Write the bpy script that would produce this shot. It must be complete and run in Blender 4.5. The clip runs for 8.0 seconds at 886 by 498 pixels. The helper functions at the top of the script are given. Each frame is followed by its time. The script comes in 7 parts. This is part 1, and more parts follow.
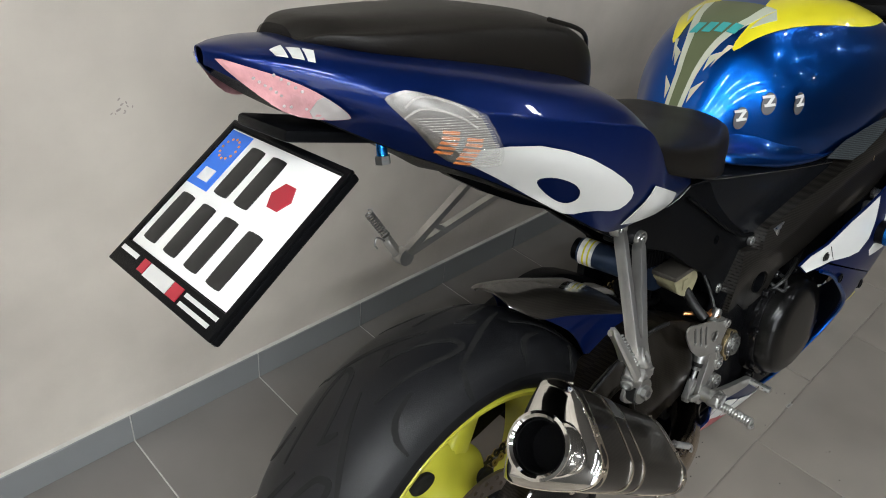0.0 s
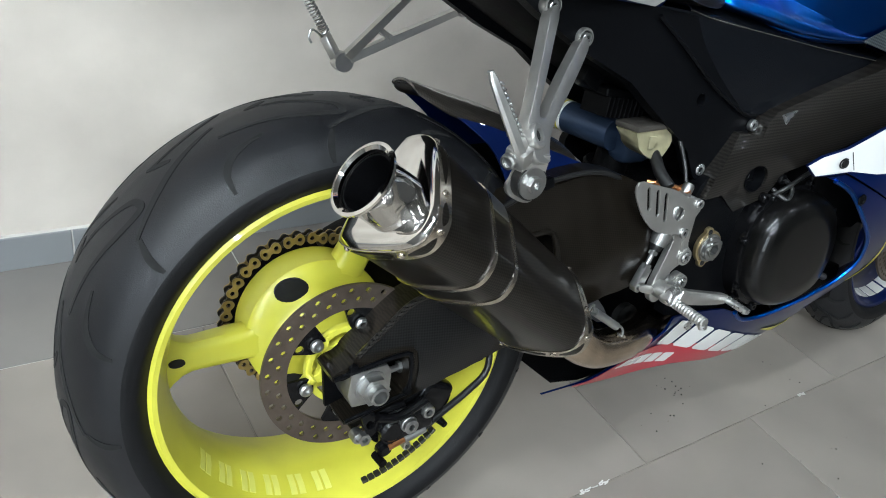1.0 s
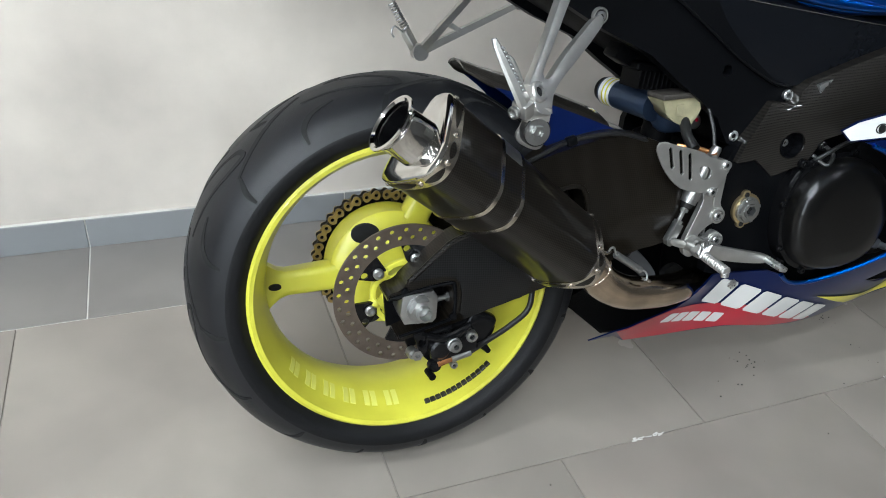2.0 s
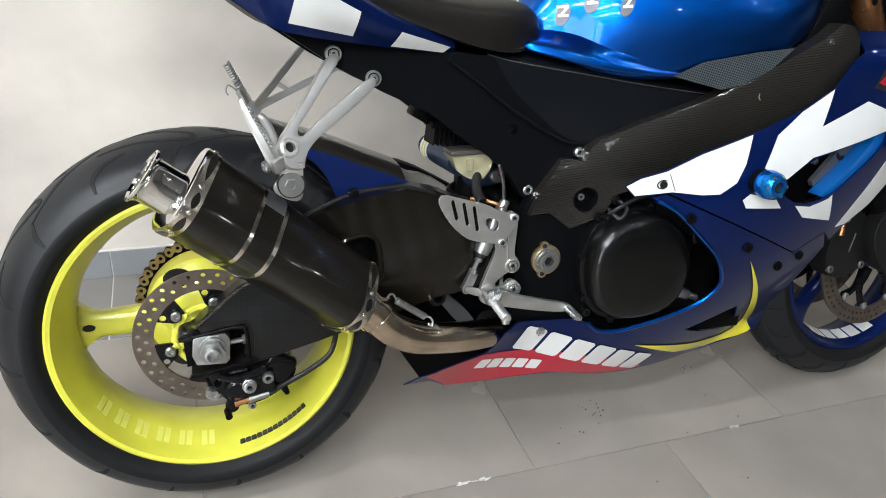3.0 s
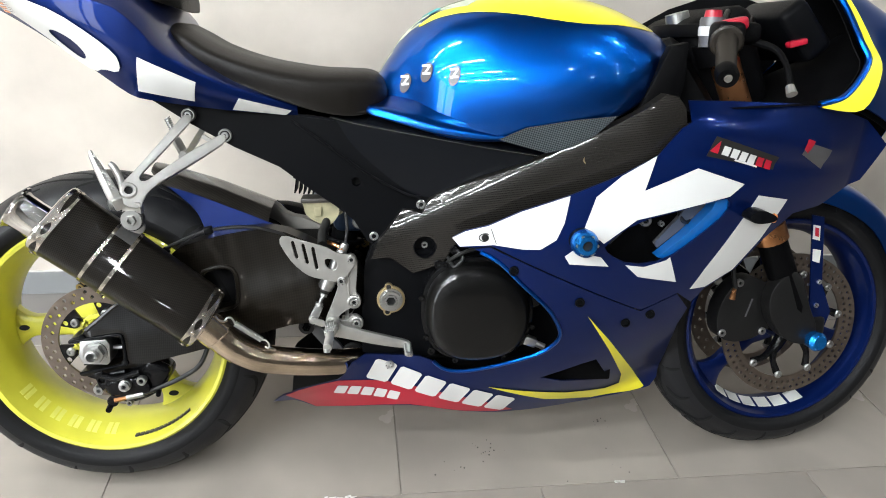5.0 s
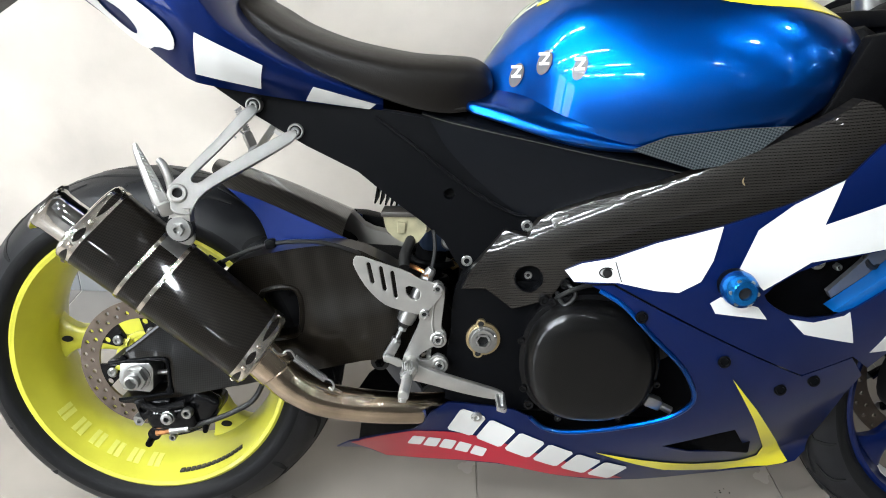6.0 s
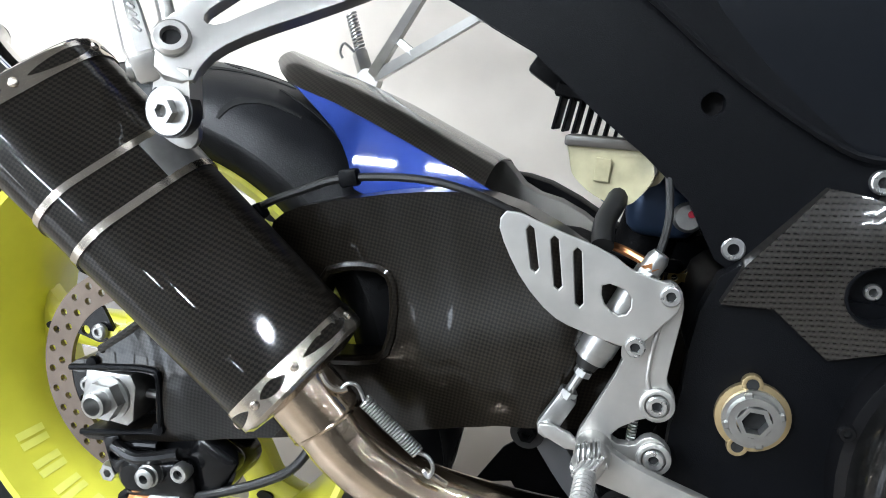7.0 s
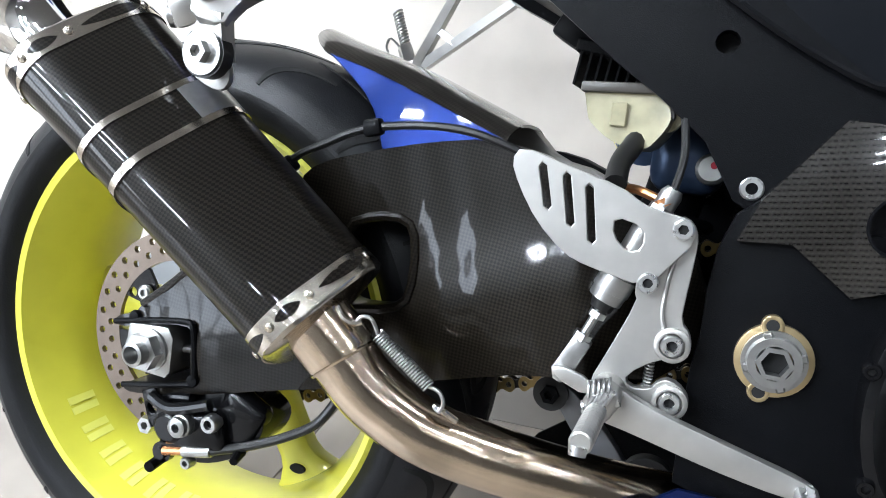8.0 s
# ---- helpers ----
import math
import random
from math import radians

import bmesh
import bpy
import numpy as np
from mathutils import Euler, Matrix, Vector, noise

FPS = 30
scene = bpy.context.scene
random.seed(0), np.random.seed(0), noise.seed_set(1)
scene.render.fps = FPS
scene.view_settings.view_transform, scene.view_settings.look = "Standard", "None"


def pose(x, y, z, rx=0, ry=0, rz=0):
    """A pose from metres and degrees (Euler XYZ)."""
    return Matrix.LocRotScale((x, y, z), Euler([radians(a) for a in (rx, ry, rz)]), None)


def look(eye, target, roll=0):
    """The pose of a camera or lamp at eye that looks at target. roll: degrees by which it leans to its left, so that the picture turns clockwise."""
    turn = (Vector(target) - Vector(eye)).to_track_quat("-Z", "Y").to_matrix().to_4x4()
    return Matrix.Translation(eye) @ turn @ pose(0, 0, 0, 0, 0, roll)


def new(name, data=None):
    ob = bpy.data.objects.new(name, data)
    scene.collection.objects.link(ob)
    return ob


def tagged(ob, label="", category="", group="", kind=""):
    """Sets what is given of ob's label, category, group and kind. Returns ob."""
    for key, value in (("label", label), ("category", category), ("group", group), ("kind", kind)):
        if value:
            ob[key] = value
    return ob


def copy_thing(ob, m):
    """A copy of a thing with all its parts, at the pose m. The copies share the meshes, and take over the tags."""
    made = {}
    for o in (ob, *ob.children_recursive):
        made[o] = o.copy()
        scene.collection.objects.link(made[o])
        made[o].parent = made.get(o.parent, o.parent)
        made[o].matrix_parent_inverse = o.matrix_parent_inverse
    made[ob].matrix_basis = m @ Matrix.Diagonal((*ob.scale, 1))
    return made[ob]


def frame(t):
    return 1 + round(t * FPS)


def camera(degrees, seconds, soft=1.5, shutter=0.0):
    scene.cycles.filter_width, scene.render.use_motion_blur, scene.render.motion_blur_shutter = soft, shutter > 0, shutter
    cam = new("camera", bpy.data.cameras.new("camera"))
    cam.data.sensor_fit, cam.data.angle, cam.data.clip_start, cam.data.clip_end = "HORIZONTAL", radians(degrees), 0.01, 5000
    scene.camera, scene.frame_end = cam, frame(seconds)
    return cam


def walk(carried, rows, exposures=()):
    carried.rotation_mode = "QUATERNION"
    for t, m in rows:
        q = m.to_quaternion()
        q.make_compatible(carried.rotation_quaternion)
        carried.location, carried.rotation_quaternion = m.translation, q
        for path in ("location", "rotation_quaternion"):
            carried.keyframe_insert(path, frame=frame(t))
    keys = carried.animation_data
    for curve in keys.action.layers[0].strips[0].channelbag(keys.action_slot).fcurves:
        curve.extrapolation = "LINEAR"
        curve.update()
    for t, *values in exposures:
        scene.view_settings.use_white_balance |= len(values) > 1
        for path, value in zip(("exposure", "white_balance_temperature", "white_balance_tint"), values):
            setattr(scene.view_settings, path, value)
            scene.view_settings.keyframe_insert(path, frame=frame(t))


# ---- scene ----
cam = camera(62.1, 8.0, soft=1.0)
PATH = [
    (0, (-0.545, -0.401, 1.236), (0.684, 0.71, 0.115), 6.6),
    (0.2, (-0.534, -0.467, 1.18), (0.704, 0.69, 0.119), 6.5),
    (0.5, (-0.479, -0.524, 1.072), (0.726, 0.667, 0.009), 7.8),
    (1, (-0.346, -0.625, 0.941), (0.698, 0.694, -0.141), 12.4),
    (1.2, (-0.324, -0.658, 0.926), (0.649, 0.707, -0.165), 12.4),
    (2.3, (-0.274, -0.961, 1.009), (0.336, 0.618, -0.058), 4.4),
    (2.5, (-0.212, -1.001, 1.029), (0.393, 0.589, -0.023), 4.7),
    (3, (-0.01, -1.04, 1.023), (0.636, 0.586, 0.054), 5.2),
    (3.5, (0.209, -1.035, 1.016), (0.777, 0.624, 0.054), 5.3),
    (4, (0.31, -1.1, 1.046), (0.707, 0.614, 0.095), 2.3),
    (4.5, (0.427, -1.269, 1.103), (0.642, 0.494, 0.183), 1.6),
    (4.7, (0.48, -1.286, 1.122), (0.709, 0.48, 0.213), 2.0),
    (5.8, (0.463, -1.149, 1.073), (0.667, 0.648, 0.219), 4.1),
    (6, (0.466, -1.042, 1.047), (0.489, 0.744, 0.148), 2.5),
    (6.5, (0.437, -0.757, 0.929), (0.288, 0.98, -0.052), 4.9),
    (7, (0.412, -0.595, 0.728), (0.033, 1.215, -0.033), 3.6),
    (7.5, (0.415, -0.597, 0.639), (-0.166, 1.2, -0.021), 3.8),
    (8, (0.467, -0.621, 0.654), (-0.121, 1.183, 0.022), 2.4),
]
EXPOSURES = [(0.0, -0.14, 6400, 10), (0.5, 0.0, 6330, 10), (1.0, 0.47, 5900, 6), (2.5, 0.42, 6080, 9), (3.0, 0.66, 6190, 10), (3.5, 0.93, 6240, 10), (4.5, 0.89, 6330, 10), (6.0, 0.86, 6180, 9.5), (6.5, 0.99, 5980, 9), (7.0, 1.14, 5900, 9.5), (7.5, 1.24, 5860, 10), (8.0, 1.21, 5860, 10.5)]
walk(cam, [(t, look(eye, target, roll)) for t, eye, target, roll in PATH], EXPOSURES)

from mathutils.bvhtree import BVHTree

# ---- light: tall shop windows behind the tail, ceiling tubes ----
WINDOW_WATTS, LAMP_GLOW = 45, 228.0
world = bpy.data.worlds.new("sky")
scene.world = world
world.use_nodes = True
_wn = world.node_tree.nodes
_sky = _wn.new("ShaderNodeTexSky")
_sky.sky_type = "NISHITA"
_sky.sun_disc = False
_sky.sun_elevation, _sky.sun_rotation = radians(35), radians(200)
_wn["Background"].inputs["Strength"].default_value = 0.1
world.node_tree.links.new(_sky.outputs["Color"], _wn["Background"].inputs["Color"])


# ---- materials ----
def mat(name, color, rough=0.5, metal=0.0, vary=0.12, scale=30.0, bump=0.0, bump_scale=400.0, coat=0.0, spec=0.5,
        rough_vary=0.1, big=3.0, big_vary=0.0, transmission=0.0, ior=1.45, emit=0.0, alpha=1.0, random_piece=0.0):
    m = bpy.data.materials.new(name)
    m.use_nodes = True
    nt = m.node_tree
    b = nt.nodes["Principled BSDF"]
    tc = nt.nodes.new("ShaderNodeTexCoord")
    n1 = nt.nodes.new("ShaderNodeTexNoise")
    n1.inputs["Scale"].default_value, n1.inputs["Detail"].default_value = scale, 6
    nt.links.new(tc.outputs["Object"], n1.inputs["Vector"])
    n2 = nt.nodes.new("ShaderNodeTexNoise")
    n2.inputs["Scale"].default_value, n2.inputs["Detail"].default_value = big, 4
    nt.links.new(tc.outputs["Object"], n2.inputs["Vector"])
    rgb = nt.nodes.new("ShaderNodeMix")
    rgb.data_type = "RGBA"
    rgb.inputs[6].default_value = (*[c * (1 - vary) for c in color], 1)
    rgb.inputs[7].default_value = (*[min(1, c * (1 + vary)) for c in color], 1)
    nt.links.new(n1.outputs["Fac"], rgb.inputs[0])
    hsv = nt.nodes.new("ShaderNodeHueSaturation")
    nt.links.new(rgb.outputs[2], hsv.inputs["Color"])
    mr = nt.nodes.new("ShaderNodeMapRange")
    mr.inputs[1].default_value, mr.inputs[2].default_value = 0.3, 0.7
    mr.inputs[3].default_value, mr.inputs[4].default_value = 1 - big_vary, 1 + big_vary
    nt.links.new(n2.outputs["Fac"], mr.inputs[0])
    if random_piece:
        oi = nt.nodes.new("ShaderNodeObjectInfo")
        rr = nt.nodes.new("ShaderNodeMapRange")
        rr.inputs[3].default_value, rr.inputs[4].default_value = 1 - random_piece, 1 + random_piece
        nt.links.new(oi.outputs["Random"], rr.inputs[0])
        mul = nt.nodes.new("ShaderNodeMath")
        mul.operation = "MULTIPLY"
        nt.links.new(mr.outputs[0], mul.inputs[0])
        nt.links.new(rr.outputs[0], mul.inputs[1])
        nt.links.new(mul.outputs[0], hsv.inputs["Value"])
    else:
        nt.links.new(mr.outputs[0], hsv.inputs["Value"])
    nt.links.new(hsv.outputs["Color"], b.inputs["Base Color"])
    r2 = nt.nodes.new("ShaderNodeMapRange")
    r2.inputs[3].default_value, r2.inputs[4].default_value = max(0.0, rough * (1 - rough_vary)), min(1.0, rough * (1 + rough_vary))
    nt.links.new(n1.outputs["Fac"], r2.inputs[0])
    nt.links.new(r2.outputs[0], b.inputs["Roughness"])
    b.inputs["Metallic"].default_value = metal
    b.inputs["Coat Weight"].default_value = coat
    b.inputs["Coat Roughness"].default_value = 0.03
    b.inputs["Specular IOR Level"].default_value = spec
    b.inputs["IOR"].default_value = ior
    b.inputs["Transmission Weight"].default_value = transmission
    b.inputs["Alpha"].default_value = alpha
    if emit:
        b.inputs["Emission Color"].default_value = (*color, 1)
        b.inputs["Emission Strength"].default_value = emit
    if bump:
        n3 = nt.nodes.new("ShaderNodeTexNoise")
        n3.inputs["Scale"].default_value, n3.inputs["Detail"].default_value = bump_scale, 3
        nt.links.new(tc.outputs["Object"], n3.inputs["Vector"])
        bp = nt.nodes.new("ShaderNodeBump")
        bp.inputs["Strength"].default_value, bp.inputs["Distance"].default_value = bump, 0.001
        nt.links.new(n3.outputs["Fac"], bp.inputs["Height"])
        nt.links.new(bp.outputs["Normal"], b.inputs["Normal"])
    return m


def carbon(name, dark, light, size=0.0028, rough=0.3, coat=1.0, turn=45, gloss=0.05, deep=0.02, rib=0.0):
    """Twill weave: two fibre directions in a fine chequer, under clear lacquer."""
    m = bpy.data.materials.new(name)
    m.use_nodes = True
    nt = m.node_tree
    b = nt.nodes["Principled BSDF"]
    tc = nt.nodes.new("ShaderNodeTexCoord")
    mp = nt.nodes.new("ShaderNodeMapping")
    mp.inputs["Rotation"].default_value = (0, radians(turn), 0)
    mp.inputs["Scale"].default_value = (1, deep, 1)
    ck = nt.nodes.new("ShaderNodeTexChecker")
    ck.inputs["Scale"].default_value = 1 / size
    ck.inputs["Color1"].default_value, ck.inputs["Color2"].default_value = (*dark, 1), (*light, 1)
    nt.links.new(tc.outputs["Object"], mp.inputs["Vector"])
    nt.links.new(mp.outputs[0], ck.inputs["Vector"])
    n2 = nt.nodes.new("ShaderNodeTexNoise")
    n2.inputs["Scale"].default_value = 9
    nt.links.new(tc.outputs["Object"], n2.inputs["Vector"])
    hsv = nt.nodes.new("ShaderNodeHueSaturation")
    mr = nt.nodes.new("ShaderNodeMapRange")
    mr.inputs[3].default_value, mr.inputs[4].default_value = 0.7, 1.3
    nt.links.new(n2.outputs["Fac"], mr.inputs[0])
    nt.links.new(mr.outputs[0], hsv.inputs["Value"])
    if rib:
        wv = nt.nodes.new("ShaderNodeTexWave")
        wv.wave_type, wv.bands_direction = "BANDS", "Z"
        wv.inputs["Scale"].default_value = 2 * math.pi / (20 * rib)
        mp2 = nt.nodes.new("ShaderNodeMapping")
        mp2.inputs["Rotation"].default_value = (0, radians(8), 0)
        nt.links.new(tc.outputs["Object"], mp2.inputs["Vector"])
        nt.links.new(mp2.outputs[0], wv.inputs["Vector"])
        mx = nt.nodes.new("ShaderNodeMix")
        mx.data_type = "RGBA"
        mx.inputs[6].default_value, mx.inputs[7].default_value = (*[c * 0.8 for c in dark], 1), (*[c * 1.25 for c in light], 1)
        half = nt.nodes.new("ShaderNodeMath")
        half.operation, half.inputs[1].default_value = "MULTIPLY_ADD", 0.7
        third = nt.nodes.new("ShaderNodeMath")
        third.operation, third.inputs[1].default_value = "MULTIPLY", 0.3
        nt.links.new(ck.outputs["Fac"], third.inputs[0])
        nt.links.new(wv.outputs["Fac"], half.inputs[0])
        nt.links.new(third.outputs[0], half.inputs[2])
        nt.links.new(half.outputs[0], mx.inputs[0])
        nt.links.new(mx.outputs[2], hsv.inputs["Color"])
    else:
        nt.links.new(ck.outputs["Color"], hsv.inputs["Color"])
    nt.links.new(hsv.outputs["Color"], b.inputs["Base Color"])
    b.inputs["Roughness"].default_value = rough
    b.inputs["Coat Weight"].default_value, b.inputs["Coat Roughness"].default_value = coat, gloss
    b.inputs["Specular IOR Level"].default_value = 0.08
    return m


BLUE = BLUE = mat("blue_metallic_paint", (0.0023, 0.078, 0.39), 0.29, 1.0, vary=0.1, scale=900, coat=0.45, rough_vary=0.05, spec=0.3)
NAVY = NAVY = mat("deep_blue_gloss_paint", (0.0024, 0.0125, 0.088), 0.32, 0.65, vary=0.1, scale=900, coat=0.38, rough_vary=0.05, spec=0.12)
SKY = mat("bright_blue_gloss_paint", (0.006, 0.13, 0.46), 0.3, 0.3, vary=0.1, scale=900, coat=0.6)
EDGE = EDGE = mat("mid_blue_gloss_paint", (0.0022, 0.0115, 0.085), 0.36, 0.6, vary=0.04, scale=60, coat=0.5, spec=0.2)
WHITE = mat("white_vinyl", (0.60, 0.60, 0.585), 0.35, vary=0.04, scale=8, coat=0.3)
YELLOW = mat("fluorescent_yellow_paint", (0.74, 0.66, 0.02), 0.3, vary=0.06, scale=14, coat=0.7, big_vary=0.04, big=12)
LIME = LIME = mat("neon_yellow_rim_paint", (0.525, 0.505, 0.048), 0.38, vary=0.10, scale=20, coat=0.4, big_vary=0.12, big=9)
FADED = FADED = mat("faded_white_vinyl", (0.60, 0.595, 0.13), 0.4, vary=0.1, scale=60)
RED = mat("red_vinyl", (0.36, 0.007, 0.024), 0.35, vary=0.06, coat=0.4)
RUBBER = RUBBER = mat("tyre_rubber", (0.0072, 0.0075, 0.0088), 0.46, vary=0.25, scale=60, bump=0.25, bump_scale=700, big_vary=0.25, big=14, spec=0.34)
SIDEWALL = mat("tyre_sidewall_rubber", (0.007, 0.007, 0.0075), 0.55, vary=0.2, scale=50, bump=0.2, bump_scale=500, big_vary=0.2, big=10, spec=0.15)
# near-black that paints the shade in tread grooves, sockets, bores and holes
RECESS_SHADE = mat("recess_shade_black", (0.004, 0.004, 0.004), 0.9, vary=0.1)
SEAT = SEAT = mat("black_leatherette", (0.0068, 0.0057, 0.0046), 0.42, vary=0.15, scale=80, bump=0.35, bump_scale=900, big_vary=0.15, big=7, spec=0.22)
BLACK = mat("satin_black_plastic", (0.0024, 0.0026, 0.0032), 0.36, vary=0.15, scale=120, bump=0.25, bump_scale=1200, big_vary=0.1, spec=0.085)
SATIN = SATIN = mat("satin_panel_plastic", (0.0040, 0.0046, 0.0060), 0.24, vary=0.15, scale=120, rough_vary=0.2, big_vary=0.1, spec=0.16)
CASTING = CASTING = mat("dark_grey_casting", (0.0095, 0.0092, 0.0092), 0.46, 0.2, vary=0.2, scale=90, bump=0.25, bump_scale=500, spec=0.25)
MATTE = mat("matt_black_casting", (0.002, 0.002, 0.0023), 0.5, vary=0.3, scale=90, bump=0.4, bump_scale=500, spec=0.06)
GLOSSBLACK = mat("gloss_black_enamel", (0.003, 0.003, 0.0034), 0.2, vary=0.2, scale=40, coat=0.12, spec=0.2)
ALU = ALU = mat("cast_aluminium", (0.42, 0.412, 0.392), 0.36, 0.85, vary=0.06, scale=90, rough_vary=0.2, big_vary=0.12, big=25)
ALU2 = mat("machined_aluminium", (0.55, 0.55, 0.545), 0.28, 0.95, vary=0.05, scale=220, big_vary=0.05, big=25)
STEEL = mat("stainless_steel", (0.58, 0.53, 0.46), 0.20, 1.0, vary=0.1, scale=60, rough_vary=0.3, big_vary=0.12, big=18)
HEATED = HEATED = mat("heat_tinted_steel", (0.52, 0.425, 0.325), 0.15, 1.0, vary=0.3, scale=22, rough_vary=0.4, big_vary=0.35, big=14, bump=0.1)
CHROME = mat("polished_chrome", (0.66, 0.645, 0.62), 0.07, 1.0, vary=0.03, scale=40)
ZINC = mat("zinc_plated_steel", (0.36, 0.36, 0.35), 0.33, 0.95, vary=0.15, scale=140, big_vary=0.1, big=40)
GOLD = mat("gold_plated_steel", (0.46, 0.36, 0.20), 0.32, 0.9, vary=0.15, scale=90)
COPPER = mat("bronze_anodised_fork", (0.42, 0.19, 0.08), 0.28, 0.9, vary=0.1, scale=60)
DISC = mat("brake_disc_steel", (0.135, 0.108, 0.088), 0.42, 0.8, vary=0.25, scale=70, rough_vary=0.2, big_vary=0.15, big=20)
BLUEANO = mat("blue_anodised_aluminium", (0.015, 0.20, 0.62), 0.26, 0.9, vary=0.08, scale=80)
CARBON = CARBON = carbon("carbon_fibre_weave", (0.0022, 0.0017, 0.0012), (0.0105, 0.0085, 0.0062), size=0.0021, turn=38, coat=0.36, gloss=0.05)
CARBON_LIGHT = CARBON_LIGHT = carbon("carbon_fibre_cover", (0.0034, 0.0030, 0.0026), (0.0155, 0.0138, 0.0120), size=0.0022, rough=0.35, turn=24, coat=0.7, gloss=0.07, deep=0.37, rib=0.0040)
CARBON_TOP = carbon("gloss_carbon_top", (0.012, 0.0105, 0.009), (0.028, 0.025, 0.021), size=0.0018, rough=0.3, turn=20, coat=1.0, gloss=0.04)
CARBON_CLUTCH = CARBON_CLUTCH = carbon("gloss_carbon_cover", (0.0015, 0.0015, 0.0015), (0.0033, 0.0032, 0.0031), size=0.002, rough=0.35, turn=30, coat=0.5, gloss=0.05)
CARBON_COVER = carbon("satin_carbon_cover", (0.003, 0.003, 0.0031), (0.011, 0.0107, 0.0105), size=0.0024, rough=0.38, turn=40, coat=0.35, gloss=0.12)
CARBON_SLEEVE = CARBON_SLEEVE = carbon("carbon_muffler_sleeve", (0.0030, 0.0025, 0.0020), (0.0125, 0.0104, 0.0082), size=0.0020, rough=0.34, turn=20, coat=0.45, gloss=0.045)
MESHGRID = carbon("air_duct_mesh", (0.012, 0.015, 0.018), (0.05, 0.058, 0.062), size=0.0026, rough=0.5, coat=0.2, turn=30)
LENS_CLEAR = mat("clear_lens_plastic", (0.60, 0.58, 0.55), 0.10, vary=0.06, scale=60, coat=0.6, alpha=0.07)
LENS_RIB = mat("clear_lens_rib", (0.70, 0.67, 0.63), 0.15, vary=0.05, alpha=0.28)
LENS_RED = mat("pale_red_lens_plastic", (0.60, 0.30, 0.32), 0.16, vary=0.35, scale=45, coat=1.0, bump=0.5, bump_scale=260, big_vary=0.25, big=22)
LENS_END = mat("clear_grey_lens_plastic", (0.52, 0.49, 0.48), 0.12, vary=0.15, scale=70, coat=1.0, alpha=0.75)
BOWL = mat("silvered_reflector_bowl", (0.24, 0.23, 0.22), 0.36, 0.8, vary=0.3, scale=60)
AMBER = mat("amber_plastic", (0.80, 0.24, 0.05), 0.3, vary=0.15, scale=80)
RESERVOIR = mat("yellowed_translucent_plastic", (0.24, 0.22, 0.135), 0.35, vary=0.2, scale=50, big_vary=0.25, big=40)
SHOCKBLUE = mat("blue_grey_anodised", (0.035, 0.055, 0.10), 0.35, 0.5, vary=0.15, scale=70)
MOUNT = MOUNT = mat("grey_mount_plastic", (0.20, 0.187, 0.168), 0.42, vary=0.12, scale=70, big_vary=0.1, big=20)
LID = mat("brown_grey_lid_plastic", (0.040, 0.036, 0.031), 0.42, vary=0.15, scale=70, big_vary=0.1)
GREY = mat("grey_enamel", (0.10, 0.10, 0.105), 0.4, 0.3, vary=0.1, scale=80)
PALE = mat("pale_grey_green_print", (0.44, 0.47, 0.38), 0.4, vary=0.08)
OLIVE = mat("olive_tank_pad", (0.09, 0.11, 0.05), 0.4, vary=0.1, coat=0.4)
TEAL = mat("teal_print", (0.04, 0.33, 0.33), 0.4, vary=0.1)
PLATE = mat("white_plate_enamel", (0.80, 0.80, 0.78), 0.3, vary=0.03, big_vary=0.04, big=12)
PLATEBLUE = mat("blue_plate_band", (0.02, 0.14, 0.62), 0.35, vary=0.05)
PRINT = mat("black_print", (0.012, 0.012, 0.012), 0.4, vary=0.1)
CHAIN_DARK = mat("oily_dark_chain_steel", (0.03, 0.026, 0.02), 0.4, 0.6, vary=0.3, scale=150)
CHAIN = mat("oiled_gold_chain", (0.34, 0.25, 0.10), 0.38, 0.8, vary=0.3, scale=150)
GRIP = mat("worn_grip_rubber", (0.012, 0.009, 0.006), 0.5, vary=0.3, scale=90, bump=0.4, bump_scale=700)
HOSE = mat("black_rubber_hose", (0.006, 0.006, 0.006), 0.45, vary=0.15)

TILE = TILE = mat("beige_grey_porcelain", (0.232, 0.207, 0.179), 0.24, vary=0.10, scale=5, big=2.3, big_vary=0.16, random_piece=0.03, rough_vary=0.35)
TILE_DARK = mat("dark_grey_porcelain", (0.165, 0.153, 0.141), 0.36, vary=0.06, scale=6, big=3, big_vary=0.1, random_piece=0.05, bump=0.06, bump_scale=90)
SKIRT = mat("slate_grey_skirting_tile", (0.19, 0.195, 0.20), 0.36, vary=0.06, scale=8, random_piece=0.05, bump=0.06, bump_scale=90)
GROUT = mat("pale_grout", (0.50, 0.48, 0.45), 0.9, vary=0.15, scale=60)
GROUT_DARK = mat("brown_grout", (0.24, 0.215, 0.19), 0.9, vary=0.2, scale=60)
PLASTER = mat("cream_painted_plaster", (0.485, 0.442, 0.390), 0.75, vary=0.30, scale=4.5, big=1.9, big_vary=0.14, bump=0.35, bump_scale=60)
CEIL = mat("dark_grey_ceiling_paint", (0.12, 0.12, 0.12), 0.85, vary=0.03)
LAMP = mat("tube_lamp_diffuser", (0.95, 0.98, 0.98), 0.5, emit=LAMP_GLOW)
BACKWALL = mat("grey_showroom_wall", (0.10, 0.098, 0.095), 0.8, vary=0.08, scale=3)
FRAMEWHITE = mat("white_window_frame", (0.75, 0.75, 0.74), 0.4, vary=0.04)
SCUFF = mat("scuffed_plaster", (0.34, 0.30, 0.28), 0.8, vary=0.3, scale=90)
